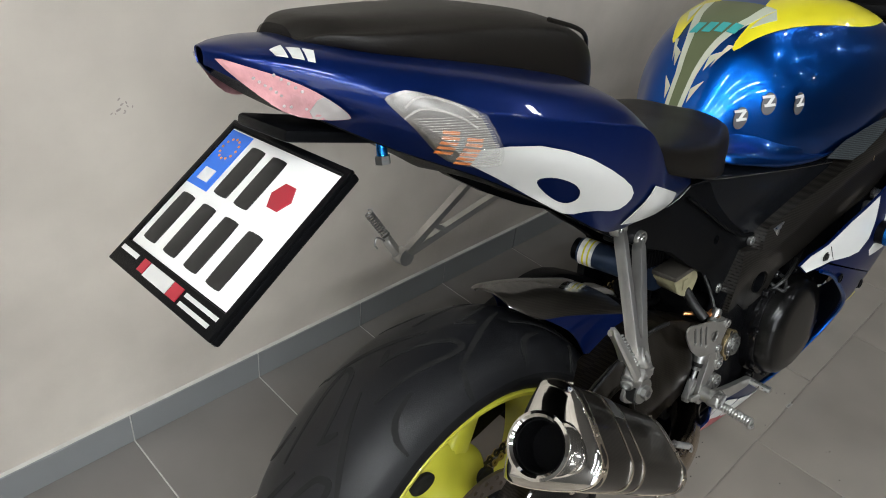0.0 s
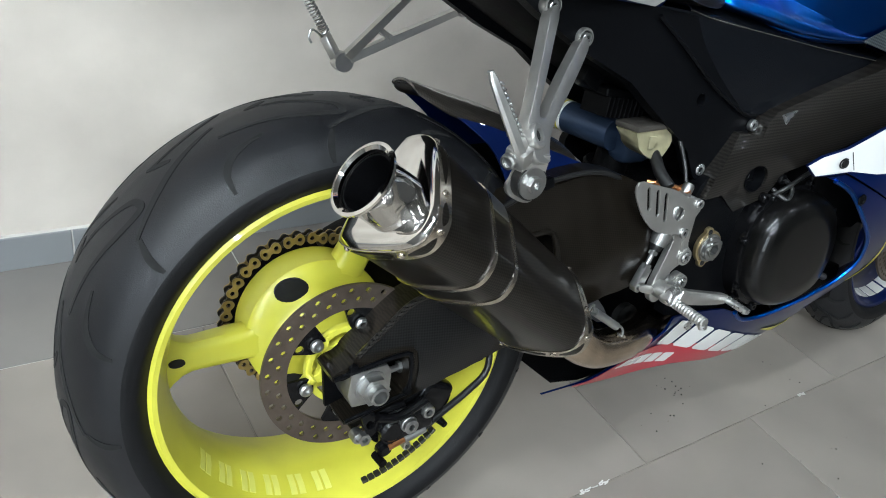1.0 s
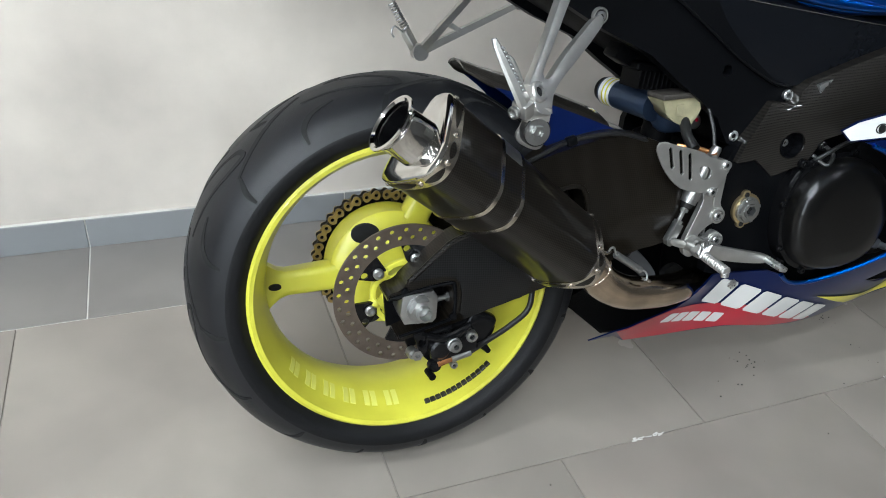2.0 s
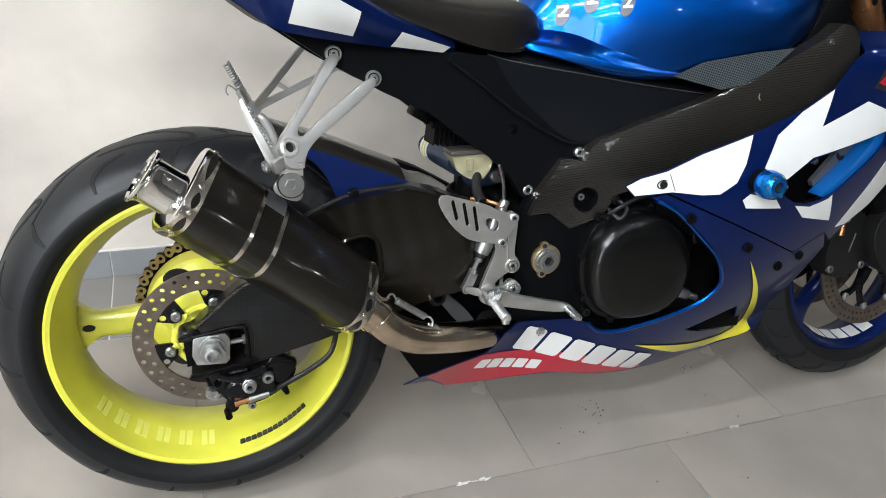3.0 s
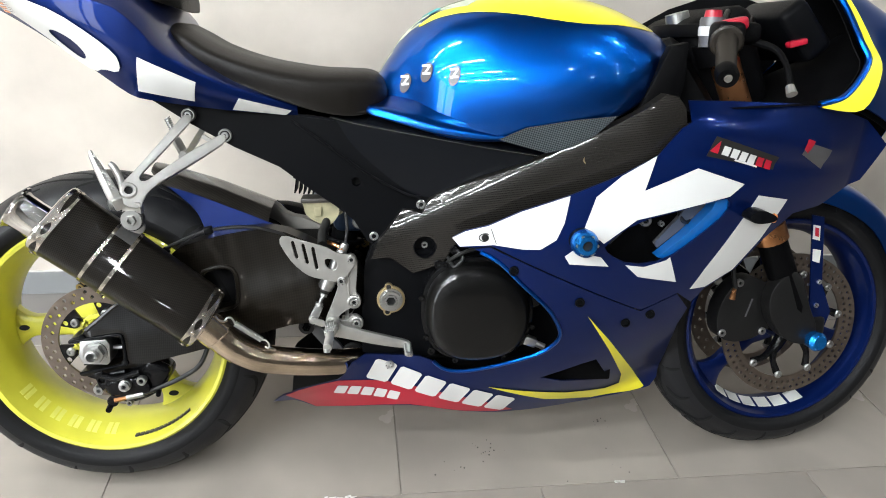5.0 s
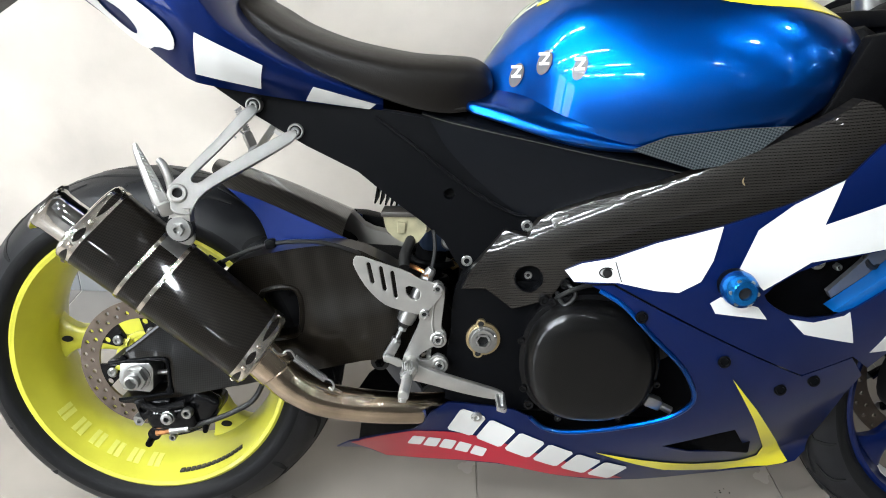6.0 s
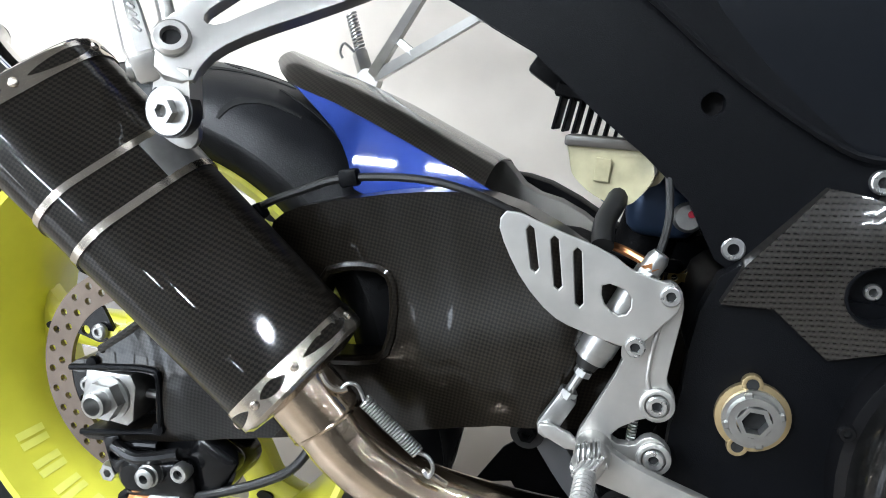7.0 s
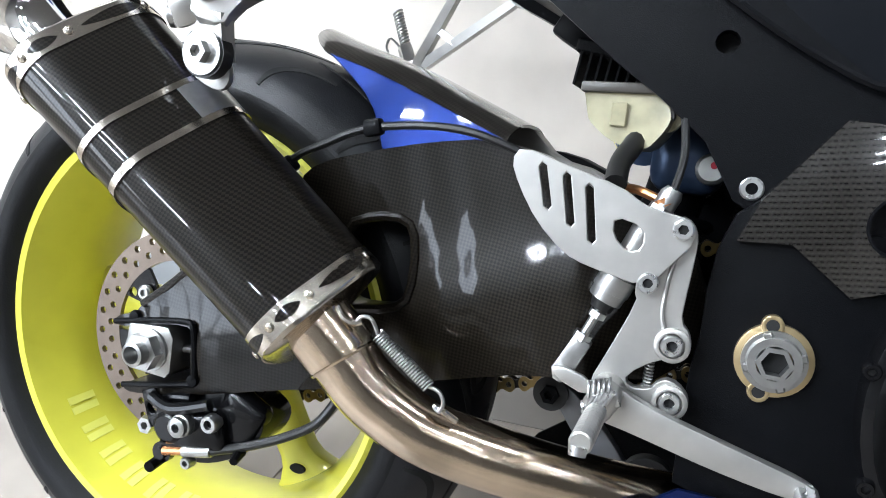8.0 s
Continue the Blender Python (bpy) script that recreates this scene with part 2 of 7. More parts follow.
GRIT = mat("dark_grit", (0.05, 0.045, 0.04), 0.9, vary=0.3)
CHIP = mat("chipped_tile_edge", (0.58, 0.56, 0.53), 0.8, vary=0.2, scale=90)


# ---- mesh helpers ----
def surface_depth(ob, axis="y", default=-0.12):
    """A function for the outer face of a built part: its y over (x, z) seen from the right, or its z over (x, y) seen from above."""
    tree = BVHTree.FromPolygons([v.co for v in ob.data.vertices], [p.vertices[:] for p in ob.data.polygons])

    def side(x, z):
        hit = tree.ray_cast(Vector((x, -1, z)), Vector((0, 1, 0)))[0]
        return hit.y if hit else default

    def top(x, y):
        hit = tree.ray_cast(Vector((x, y, 2)), Vector((0, 0, -1)))[0]
        return hit.z if hit else default

    return side if axis == "y" else top


def part(name, bm, material, parent=None, label="", smooth=True, angle=35):
    """Links a bmesh as one mesh object under a thing or under a part."""
    me = bpy.data.meshes.new(name)
    bmesh.ops.recalc_face_normals(bm, faces=bm.faces[:])
    if smooth:
        for f in bm.faces:
            f.smooth = True
        for e in bm.edges:
            if len(e.link_faces) == 2 and e.calc_face_angle(0) > radians(angle):
                e.smooth = False
    bm.to_mesh(me)
    bm.free()
    me.materials.append(material)
    ob = new(name, me)
    ob.parent = parent
    if label:
        ob["label"] = label
    return ob


def catmull(pts, n, closed=False):
    """Points along a smooth curve through pts, n per span."""
    p = np.array(pts, float)
    k = len(p)
    out = []
    for i in range(k if closed else k - 1):
        a, b, c, d = (p[(i + j) % k] if closed else p[min(max(i + j, 0), k - 1)] for j in (-1, 0, 1, 2))
        for s in range(n):
            t = s / n
            out.append(0.5 * (2 * b + (c - a) * t + (2 * a - 5 * b + 4 * c - d) * t * t + (3 * b - a - 3 * c + d) * t ** 3))
    if not closed:
        out.append(p[-1])
    return np.array(out)


def chaikin(pts, times=2):
    p = np.array(pts, float)
    for _ in range(times):
        q = np.roll(p, -1, 0)
        p = np.stack([0.75 * p + 0.25 * q, 0.25 * p + 0.75 * q], 1).reshape(-1, p.shape[1])
    return p


def grid_mesh(rows, close_u=False, close_v=False, caps=False, bm=None):
    """A skin over rows of points. close_u joins each row's ends, close_v joins the last row to the first."""
    bm = bm or bmesh.new()
    vs = [[bm.verts.new(tuple(p)) for p in row] for row in rows]
    m, n = len(vs), len(vs[0])
    for i in range(m if close_v else m - 1):
        for j in range(n if close_u else n - 1):
            q = (vs[i][j], vs[i][(j + 1) % n], vs[(i + 1) % m][(j + 1) % n], vs[(i + 1) % m][j])
            if len({tuple(v.co) for v in q}) > 2:
                try:
                    bm.faces.new(q)
                except ValueError:
                    pass
    if caps and close_u:
        bm.faces.new(vs[0][::-1])
        bm.faces.new(vs[-1])
    return bm


def loft(sections, nu=4, nv=5, mirror=False, caps=False):
    """A smooth skin through sections, which are equally long lists of points. mirror: each is the half with y <= 0, from the top centre down."""
    s = np.array(sections, float)
    if mirror:
        left = s[:, ::-1].copy()
        left[:, :, 1] *= -1
        s = np.concatenate([left[:, :-1], s], 1)
    s = np.array([catmull(row, nu) for row in s])
    s = np.array([catmull(s[:, j], nv) for j in range(s.shape[1])]).transpose(1, 0, 2)
    bm = grid_mesh(s)
    if caps:
        for row in (0, -1):
            n = s.shape[1]
            bm.verts.ensure_lookup_table()
            base = 0 if row == 0 else (len(s) - 1) * n
            bm.faces.new([bm.verts[base + j] for j in range(n)])
    bmesh.ops.remove_doubles(bm, verts=bm.verts[:], dist=1e-5)
    return bm


def thicken(bm, d):
    bmesh.ops.recalc_face_normals(bm, faces=bm.faces[:])
    bmesh.ops.solidify(bm, geom=bm.faces[:], thickness=d)
    return bm


def sweep(pts, r, seg=10, closed=False, smooth=0, bm=None, flat=1.0, end=None):
    """A tube along pts. r: one radius or one a point; flat squeezes it; end: radius at the last point."""
    p = catmull(pts, smooth, closed) if smooth else np.array(pts, float)
    n = len(p)
    rad = np.full(n, r, float) if np.isscalar(r) else np.interp(np.linspace(0, 1, n), np.linspace(0, 1, len(r)), r)
    t = np.gradient(p, axis=0)
    if closed:
        t = np.roll(p, -1, 0) - np.roll(p, 1, 0)
    t /= np.linalg.norm(t, axis=1)[:, None] + 1e-12
    u = np.cross(t[0], (0, 0, 1) if abs(t[0][2]) < 0.9 else (1, 0, 0))
    rows = []
    for i in range(n):
        u = u - (u @ t[i]) * t[i]
        u /= np.linalg.norm(u) + 1e-12
        v = np.cross(t[i], u)
        a = np.linspace(0, 2 * np.pi, seg, endpoint=False)
        rows.append(p[i] + rad[i] * (np.cos(a)[:, None] * u + flat * np.sin(a)[:, None] * v))
    return grid_mesh(rows, close_u=True, close_v=closed, caps=not closed, bm=bm)


def axes_of(d):
    d = Vector(d).normalized()
    u = d.orthogonal().normalized() if abs(d.y) < 0.99 else Vector((1, 0, 0))
    return d, u, d.cross(u)


def lathe(profile, centre, axis=(0, 1, 0), seg=48, closed=False, bm=None, squash=(1, 1)):
    """Turns (along, radius) pairs round an axis through centre."""
    d, u, v = axes_of(axis)
    c = Vector(centre)
    rows = []
    for k in range(seg):
        a = 2 * math.pi * k / seg
        w = u * math.cos(a) * squash[0] + v * math.sin(a) * squash[1]
        rows.append([c + d * h + w * r for h, r in profile])
    bm = grid_mesh(rows, close_u=closed, close_v=True, bm=bm)
    bmesh.ops.remove_doubles(bm, verts=bm.verts[:], dist=1e-6)
    return bm


def slab(outline, y0, y1, holes=(), bevel=0.0, frame3=None, bm=None, segs=2):
    """A plate from an outline in x, z (or in a frame3 of origin, u, v), from y0 to y1, with holes through it."""
    tmp = bmesh.new()
    edges = []
    for loop in [outline, *holes]:
        vs = [tmp.verts.new((x, 0, z)) for x, z in loop]
        edges += [tmp.edges.new((vs[i], vs[(i + 1) % len(vs)])) for i in range(len(vs))]
    bmesh.ops.triangle_fill(tmp, use_beauty=True, use_dissolve=False, edges=edges)
    if not holes and not tmp.faces:
        tmp.faces.new(tmp.verts[:])
    got = bmesh.ops.extrude_face_region(tmp, geom=tmp.faces[:])
    for v in tmp.verts:
        v.co.y = y0
    for g in got["geom"]:
        if isinstance(g, bmesh.types.BMVert):
            g.co.y = y1
    bmesh.ops.recalc_face_normals(tmp, faces=tmp.faces[:])
    if bevel:
        sharp = [e for e in tmp.edges if len(e.link_faces) == 2 and e.calc_face_angle(0) > 0.9]
        bmesh.ops.bevel(tmp, geom=sharp, offset=bevel, segments=segs, profile=0.5, affect="EDGES", clamp_overlap=True)
    if frame3:
        o, u, w = Vector(frame3[0]), Vector(frame3[1]).normalized(), Vector(frame3[2]).normalized()
        d = w.cross(u)
        for v in tmp.verts:
            v.co = o + u * v.co.x + w * v.co.z + d * v.co.y
    if bm is None:
        return tmp
    return join(bm, tmp)


def join(bm, other):
    vs = {v: bm.verts.new(v.co) for v in other.verts}
    for f in other.faces:
        try:
            bm.faces.new([vs[v] for v in f.verts])
        except ValueError:
            pass
    other.free()
    return bm


def inside(x, z, poly):
    hit, j = False, len(poly) - 1
    for i in range(len(poly)):
        (xi, zi), (xj, zj) = poly[i], poly[j]
        if (zi > z) != (zj > z) and x < (xj - xi) * (z - zi) / (zj - zi) + xi:
            hit = not hit
        j = i
    return hit


def panel(outline, depth, thick, holes=(), step=0.012, offset=0.0):
    """A curved shell: the outline in x, z is laid on the surface y = depth(x, z), with holes cut through it."""
    o = np.array(outline, float)
    (x0, z0), (x1, z1) = o.min(0), o.max(0)
    nx, nz = max(2, math.ceil((x1 - x0) / step)), max(2, math.ceil((z1 - z0) / step))
    xs, zs = np.linspace(x0 - 1e-4, x1 + 1e-4, nx + 1), np.linspace(z0 - 1e-4, z1 + 1e-4, nz + 1)
    bm = grid_mesh([[(x, 0, z) for z in zs] for x in xs])
    for loop in [outline, *holes]:
        n = len(loop)
        for i in range(n):
            (ax, az), (bx, bz) = loop[i], loop[(i + 1) % n]
            normal = Vector((bz - az, 0, ax - bx))
            if normal.length < 1e-7:
                continue
            lo, hi = (min(ax, bx) - step, min(az, bz) - step), (max(ax, bx) + step, max(az, bz) + step)
            fs = [f for f in bm.faces if any(lo[0] <= v.co.x <= hi[0] and lo[1] <= v.co.z <= hi[1] for v in f.verts)]
            geom = list({e for f in fs for e in f.edges}) + list({v for f in fs for v in f.verts}) + fs
            bmesh.ops.bisect_plane(bm, geom=geom, dist=1e-6, plane_co=(ax, 0, az), plane_no=normal)
    bad = []
    for f in bm.faces:
        c = f.calc_center_median()
        if not inside(c.x, c.z, outline) or any(inside(c.x, c.z, h) for h in holes):
            bad.append(f)
    bmesh.ops.delete(bm, geom=bad, context="FACES")
    bmesh.ops.remove_doubles(bm, verts=bm.verts[:], dist=2e-5)
    got = bmesh.ops.extrude_face_region(bm, geom=bm.faces[:])
    inner = {g for g in got["geom"] if isinstance(g, bmesh.types.BMVert)}
    for v in bm.verts:
        v.co.y = depth(v.co.x, v.co.z) - offset + (thick if v in inner else 0)
    return bm


def mirrored(bm):
    for v in bm.verts:
        v.co.y = -v.co.y
    return bm


def rounded_box(size, centre, bevel=0.004, segs=2, turn=(0, 0, 0), bm=None):
    tmp = bmesh.new()
    bmesh.ops.create_cube(tmp, size=1)
    bmesh.ops.scale(tmp, vec=size, verts=tmp.verts)
    if bevel:
        bmesh.ops.bevel(tmp, geom=tmp.edges[:], offset=bevel, segments=segs, profile=0.5, affect="EDGES", clamp_overlap=True)
    bmesh.ops.transform(tmp, matrix=pose(*centre, *turn), verts=tmp.verts)
    return tmp if bm is None else join(bm, tmp)


def circle(x, z, r, n=12, squash=1.0):
    return [(x + r * math.cos(2 * math.pi * k / n), z + squash * r * math.sin(2 * math.pi * k / n)) for k in range(n)]


def socket_bolt(parent, at, r=0.006, h=0.005, axis=(0, -1, 0), material=None, name="bolt"):
    """A cap screw with a hexagon socket, its head out along axis."""
    bm = lathe([(0, 0), (-0.002, r), (h * 0.8, r), (h, r * 0.86), (h, r * 0.5), (h * 0.35, r * 0.5), (h * 0.35, 0)], at, axis, seg=18)
    bolt = part(name, bm, material or ZINC, parent)
    c = Vector(at) + Vector(axis).normalized() * (h * 0.37)
    # dark hexagon in place of the shade down in the socket
    part("bolt_socket_shade", lathe([(0, 0), (0, r * 0.50), (h * 0.12, r * 0.50), (h * 0.12, 0)], c, axis, seg=6), RECESS_SHADE, parent, smooth=False)
    return bolt


def hex_nut(parent, at, r, h, axis=(0, -1, 0), bore=0.5, material=None, name="nut"):
    bm = lathe([(0, r), (h, r), (h, r * bore), (h * 0.2, r * bore), (h * 0.2, 0)], at, axis, seg=6)
    return part(name, bm, material or ZINC, parent, smooth=False)


# ---- the room: floor, walls, ceiling ----
WALL_Y, STRIP_Y, ROW_Y = 0.712, 0.432, -0.165
X0, X1, Y0, Z1 = -4.2, 5.4, -6.0, 3.3

floor_bm = bmesh.new()
bmesh.ops.create_cube(floor_bm, size=1)
bmesh.ops.transform(floor_bm, matrix=Matrix.Translation(((X0 + X1) / 2, (Y0 + WALL_Y) / 2, -0.053)) @ Matrix.Diagonal((X1 - X0, WALL_Y - Y0, 0.1, 1)), verts=floor_bm.verts)
floor = tagged(part("floor", floor_bm, GROUT_DARK, None, smooth=False), "beige-grey porcelain tile floor with thin brown joints", "floor", kind="structure")


def wall_slab(name, size, centre, material, label):
    bm = bmesh.new()
    bmesh.ops.create_cube(bm, size=1)
    bmesh.ops.transform(bm, matrix=Matrix.Translation(centre) @ Matrix.Diagonal((*size, 1)), verts=bm.verts)
    return tagged(part(name, bm, material, None, smooth=False), label, "wall", kind="structure")


wall_north = wall_slab("wall_north", (X1 - X0, 0.2, Z1), ((X0 + X1) / 2, WALL_Y + 0.1, Z1 / 2), PLASTER, "cream painted plaster wall behind the motorcycle")
wall_south = wall_slab("wall_south", (X1 - X0, 0.2, Z1), ((X0 + X1) / 2, Y0 - 0.1, Z1 / 2), BACKWALL, "plain grey wall across the showroom")
wall_east = wall_slab("wall_east", (0.2, WALL_Y - Y0, Z1), (X1 + 0.1, (WALL_Y + Y0) / 2, Z1 / 2), BACKWALL, "plain grey end wall of the showroom")
ceiling = tagged(wall_slab("ceiling", (X1 - X0, WALL_Y - Y0, 0.2), ((X0 + X1) / 2, (WALL_Y + Y0) / 2, Z1 + 0.1), CEIL, "plain dark grey painted ceiling"), category="ceiling")

# shop-front wall behind the motorcycle's tail: piers, sill and head round two tall openings
WINDOWS = [(-5.75, -4.45), (-4.25, -2.95)]
sb = bmesh.new()
edges_y = [Y0] + [v for w in WINDOWS for v in w] + [WALL_Y]
for k in range(0, len(edges_y), 2):
    a, b = edges_y[k], edges_y[k + 1]
    rounded_box((0.2, b - a, 2.9), (X0 - 0.1, (a + b) / 2, 1.45), 0, bm=sb)
rounded_box((0.2, WALL_Y - Y0, 0.4), (X0 - 0.1, (WALL_Y + Y0) / 2, 3.1), 0, bm=sb)
for a, b in WINDOWS:
    rounded_box((0.2, b - a, 0.25), (X0 - 0.1, (a + b) / 2, 0.125), 0, bm=sb)
wall_west = tagged(part("wall_west", sb, BACKWALL, None, smooth=False), "grey wall with two tall window openings", "wall", kind="structure")
for n, (a, b) in enumerate(WINDOWS):
    win = tagged(new("window_%d" % (n + 1)), "tall white-framed showroom window with clear glass", "window", kind="structure")
    for k in range(3):
        y = a + (b - a) * k / 2
        part("window_frame", rounded_box((0.08, 0.06, 2.65), (X0 - 0.08, y + (0.03 if k == 0 else -0.03 if k == 2 else 0), 1.575), 0.004), FRAMEWHITE, win)
    for z in (0.28, 2.87):
        part("window_frame", rounded_box((0.08, b - a - 0.12, 0.06), (X0 - 0.08, (a + b) / 2, z), 0.004), FRAMEWHITE, win)
    lamp = bpy.data.lights.new("daylight_%d" % (n + 1), "AREA")
    lamp.shape, lamp.size, lamp.size_y, lamp.energy, lamp.color = "RECTANGLE", b - a - 0.1, 2.55, WINDOW_WATTS, (0.93, 0.97, 1.0)
    lo = new("daylight_%d" % (n + 1), lamp)
    lo.matrix_world = look((X0 + 0.02, (a + b) / 2, 1.58), (0, (a + b) / 2, 1.3))

# ceiling tubes in four rows
lamp0 = None
for gx in (-3.8, -2.9, -2.0, -1.1):
    for gy in (-0.9, -2.2, -3.5, -4.8):
        if lamp0 is None:
            lamp0 = tagged(new("ceiling_lamp"), "white ceiling light fitting with a glowing tube diffuser", "ceiling light", group="ceiling lights")
            part("housing", rounded_box((0.66, 0.09, 0.05), (0, 0, 0.025), 0.006), FRAMEWHITE, lamp0)
            part("diffuser", rounded_box((0.60, 0.05, 0.03), (0, 0, -0.008), 0.01), LAMP, lamp0, "glowing tube diffuser")
            lamp0.matrix_basis = pose(gx, gy, Z1 - 0.052)
        else:
            copy_thing(lamp0, pose(gx, gy, Z1 - 0.052))

# small round spot lamps farther along the ceiling
spot0 = None
for gx, gy in ((1.3, -1.6), (2.2, -2.6), (3.2, -1.4), (2.8, -4.2), (1.2, -4.9), (4.3, -3.0), (3.9, -5.3), (0.6, -3.4), (4.6, -0.9), (2.0, -0.6)):
    if spot0 is None:
        spot0 = tagged(new("ceiling_spot"), "small round white ceiling spot lamp with glowing lens", "ceiling light", group="ceiling spots")
        part("housing", lathe([(0.0, 0.0), (0.0, 0.075), (-0.05, 0.070), (-0.05, 0.058), (-0.02, 0.055), (-0.02, 0.0)], (0, 0, 0), (0, 0, 1), 24), FRAMEWHITE, spot0)
        part("lens", lathe([(-0.024, 0.0), (-0.024, 0.052), (-0.036, 0.050), (-0.040, 0.0)], (0, 0, 0), (0, 0, 1), 24), LAMP, spot0, "glowing round lens")
        spot0.matrix_basis = pose(gx, gy, Z1 - 0.002)
    else:
        copy_thing(spot0, pose(gx, gy, Z1 - 0.002))

# ---- the motorcycle: x ahead, y to its left, z up from the rear tyre's foot; it leans on its side stand ----
bike = tagged(new("motorcycle"), "blue and white sports motorcycle with neon yellow rear wheel", "motorcycle")
bike.matrix_basis = Matrix.Translation((0, -0.025, 0.002)) @ Matrix.Rotation(radians(-2.16), 4, "Z") @ Matrix.Rotation(radians(-11.0), 4, "X")


# -- wheels --
def tyre_profile(half, outer, rim_r, rim_half):
    """Half section of a tyre from its crown to the bead, as (y, radius)."""
    h = outer - rim_r
    return [(0, outer), (0.32 * half, outer - 0.04 * h), (0.62 * half, outer - 0.17 * h), (0.85 * half, outer - 0.37 * h),
            (0.97 * half, outer - 0.60 * h), (half, outer - 0.72 * h), (0.97 * half, outer - 0.86 * h), (rim_half, rim_r)]


def make_tyre(parent, cx, cz, half, outer, rim_r, rim_half, pitch, label):
    prof = catmull(tyre_profile(half, outer, rim_r, rim_half), 4)
    cut = int(len(prof) * 0.62)
    crown = [(-y, r) for y, r in prof[:cut + 1][::-1]] + [(y, r) for y, r in prof[1:cut + 1]]
    tyre = part("tyre", lathe(crown, (cx, 0, cz), seg=120), RUBBER, parent, label)
    for side in (-1, 1):
        wall = [(side * y, r) for y, r in prof[cut:]]
        part("sidewall", lathe(wall, (cx, 0, cz), seg=120), SIDEWALL, parent)
    # grooves: near-black ribbons just above the crown paint their shade, two kinds for each pitch and side
    arc = np.array(prof)
    run = np.r_[0, np.cumsum(np.linalg.norm(np.diff(arc, axis=0), axis=1))]
    run /= run[cut]

    def spot(theta, s, lift):
        a = abs(s)
        y, r = np.interp(a, run, arc[:, 0]), np.interp(a, run, arc[:, 1]) + lift
        y = (y + lift * a) * (1 if s >= 0 else -1)
        return (cx + r * math.cos(theta), y, cz + r * math.sin(theta))

    bm = bmesh.new()
    top = int(np.argmax(arc[:, 0]))
    flat = lambda w: math.copysign(float(np.interp(abs(w) * half, arc[:top + 1, 0], run[:top + 1])), w)
    shapes = [[(25.5, 0.32), (15.3, 0.37), (5.5, 0.47), (0.3, 0.47), (-0.2, 0.38), (1.5, 0.26), (9.6, 0.05), (17.2, -0.06)],
              [(49.7, 0.69), (42.1, 0.51), (33.4, 0.27), (25.1, 0.05)], [(18, 0.55), (24.5, 0.63), (28.3, 0.78), (29.2, 0.93)],
              [(4.2, 0.70), (6.1, 0.88), (6.3, 0.97)], [(40.0, 0.03), (35.2, 0.18)]]
    for k in range(pitch):
        for side in (-1, 1):
            for n, sh in enumerate(shapes):
                pts = catmull([(radians(t * 8 / pitch), flat(w)) for t, w in sh], 5)
                base = 2 * math.pi * (k + (0.5 if side > 0 else 0)) / pitch
                rows = []
                for i, (t, s) in enumerate(pts):
                    d = pts[min(i + 1, len(pts) - 1)] - pts[max(i - 1, 0)]
                    d = np.array([d[0] * outer, d[1] * half * 1.4])
                    d /= np.linalg.norm(d)
                    w = (0.0046 if half > 0.08 else 0.0034) * (0.35 + 0.65 * math.sin(math.pi * min(max(i / (len(pts) - 1), 0.06), 0.94)))
                    rows.append([spot(base + t + q * -d[1] * w / outer, side * (s + q * d[0] * w / (half * 1.4)), 0.0006) for q in (-1, 0, 1)])
                grid_mesh(rows, bm=bm)
    part("tread_groove_shade", thicken(bm, 0.0012), RECESS_SHADE, parent)
    return tyre


def ring_profile(rim_r, half, deep):
    """Closed section of a wheel rim: lip, bead seat and well."""
    return [(-half, rim_r + 0.004), (-half - 0.003, rim_r), (-half - 0.001, rim_r - 0.006), (-half + 0.006, rim_r - 0.009), (-half + 0.014, rim_r - 0.012),
            (-half * 0.55, rim_r - deep * 0.75), (-half * 0.2, rim_r - deep), (half * 0.2, rim_r - deep), (half * 0.55, rim_r - deep * 0.75),
            (half - 0.014, rim_r - 0.012), (half - 0.006, rim_r - 0.009), (half + 0.001, rim_r - 0.006), (half + 0.003, rim_r), (half, rim_r + 0.004),
            (half - 0.006, rim_r + 0.001), (half * 0.5, rim_r - deep * 0.5), (-half * 0.5, rim_r - deep * 0.5), (-half + 0.006, rim_r + 0.001)]


def spoke_mesh(cx, cz, angle, r0, r1, w0, w1, y0, y1, thick):
    """A hollow-looking cast spoke: rounded bar that flares into hub and rim."""
    rows = []
    ca, sa = math.cos(angle), math.sin(angle)
    for t in np.linspace(0, 1, 13):
        r = r0 + (r1 - r0) * t
        w = w0 + (w1 - w0) * t + 0.030 * max(0, t - 0.72) ** 2 / 0.0784 + 0.02 * max(0, 0.25 - t) / 0.25
        y = y0 + (y1 - y0) * t
        h = thick * (1 - 0.25 * t)
        row = []
        for k in range(14):
            a = 2 * math.pi * k / 14
            c, s = math.cos(a), math.sin(a)
            lx = w * math.copysign(abs(c) ** 0.6, c)
            ly = h * math.copysign(abs(s) ** 0.6, s)
            row.append((cx + r * ca - lx * sa, y + ly, cz + r * sa + lx * ca))
        rows.append(row)
    return grid_mesh(rows, close_u=True, caps=True)


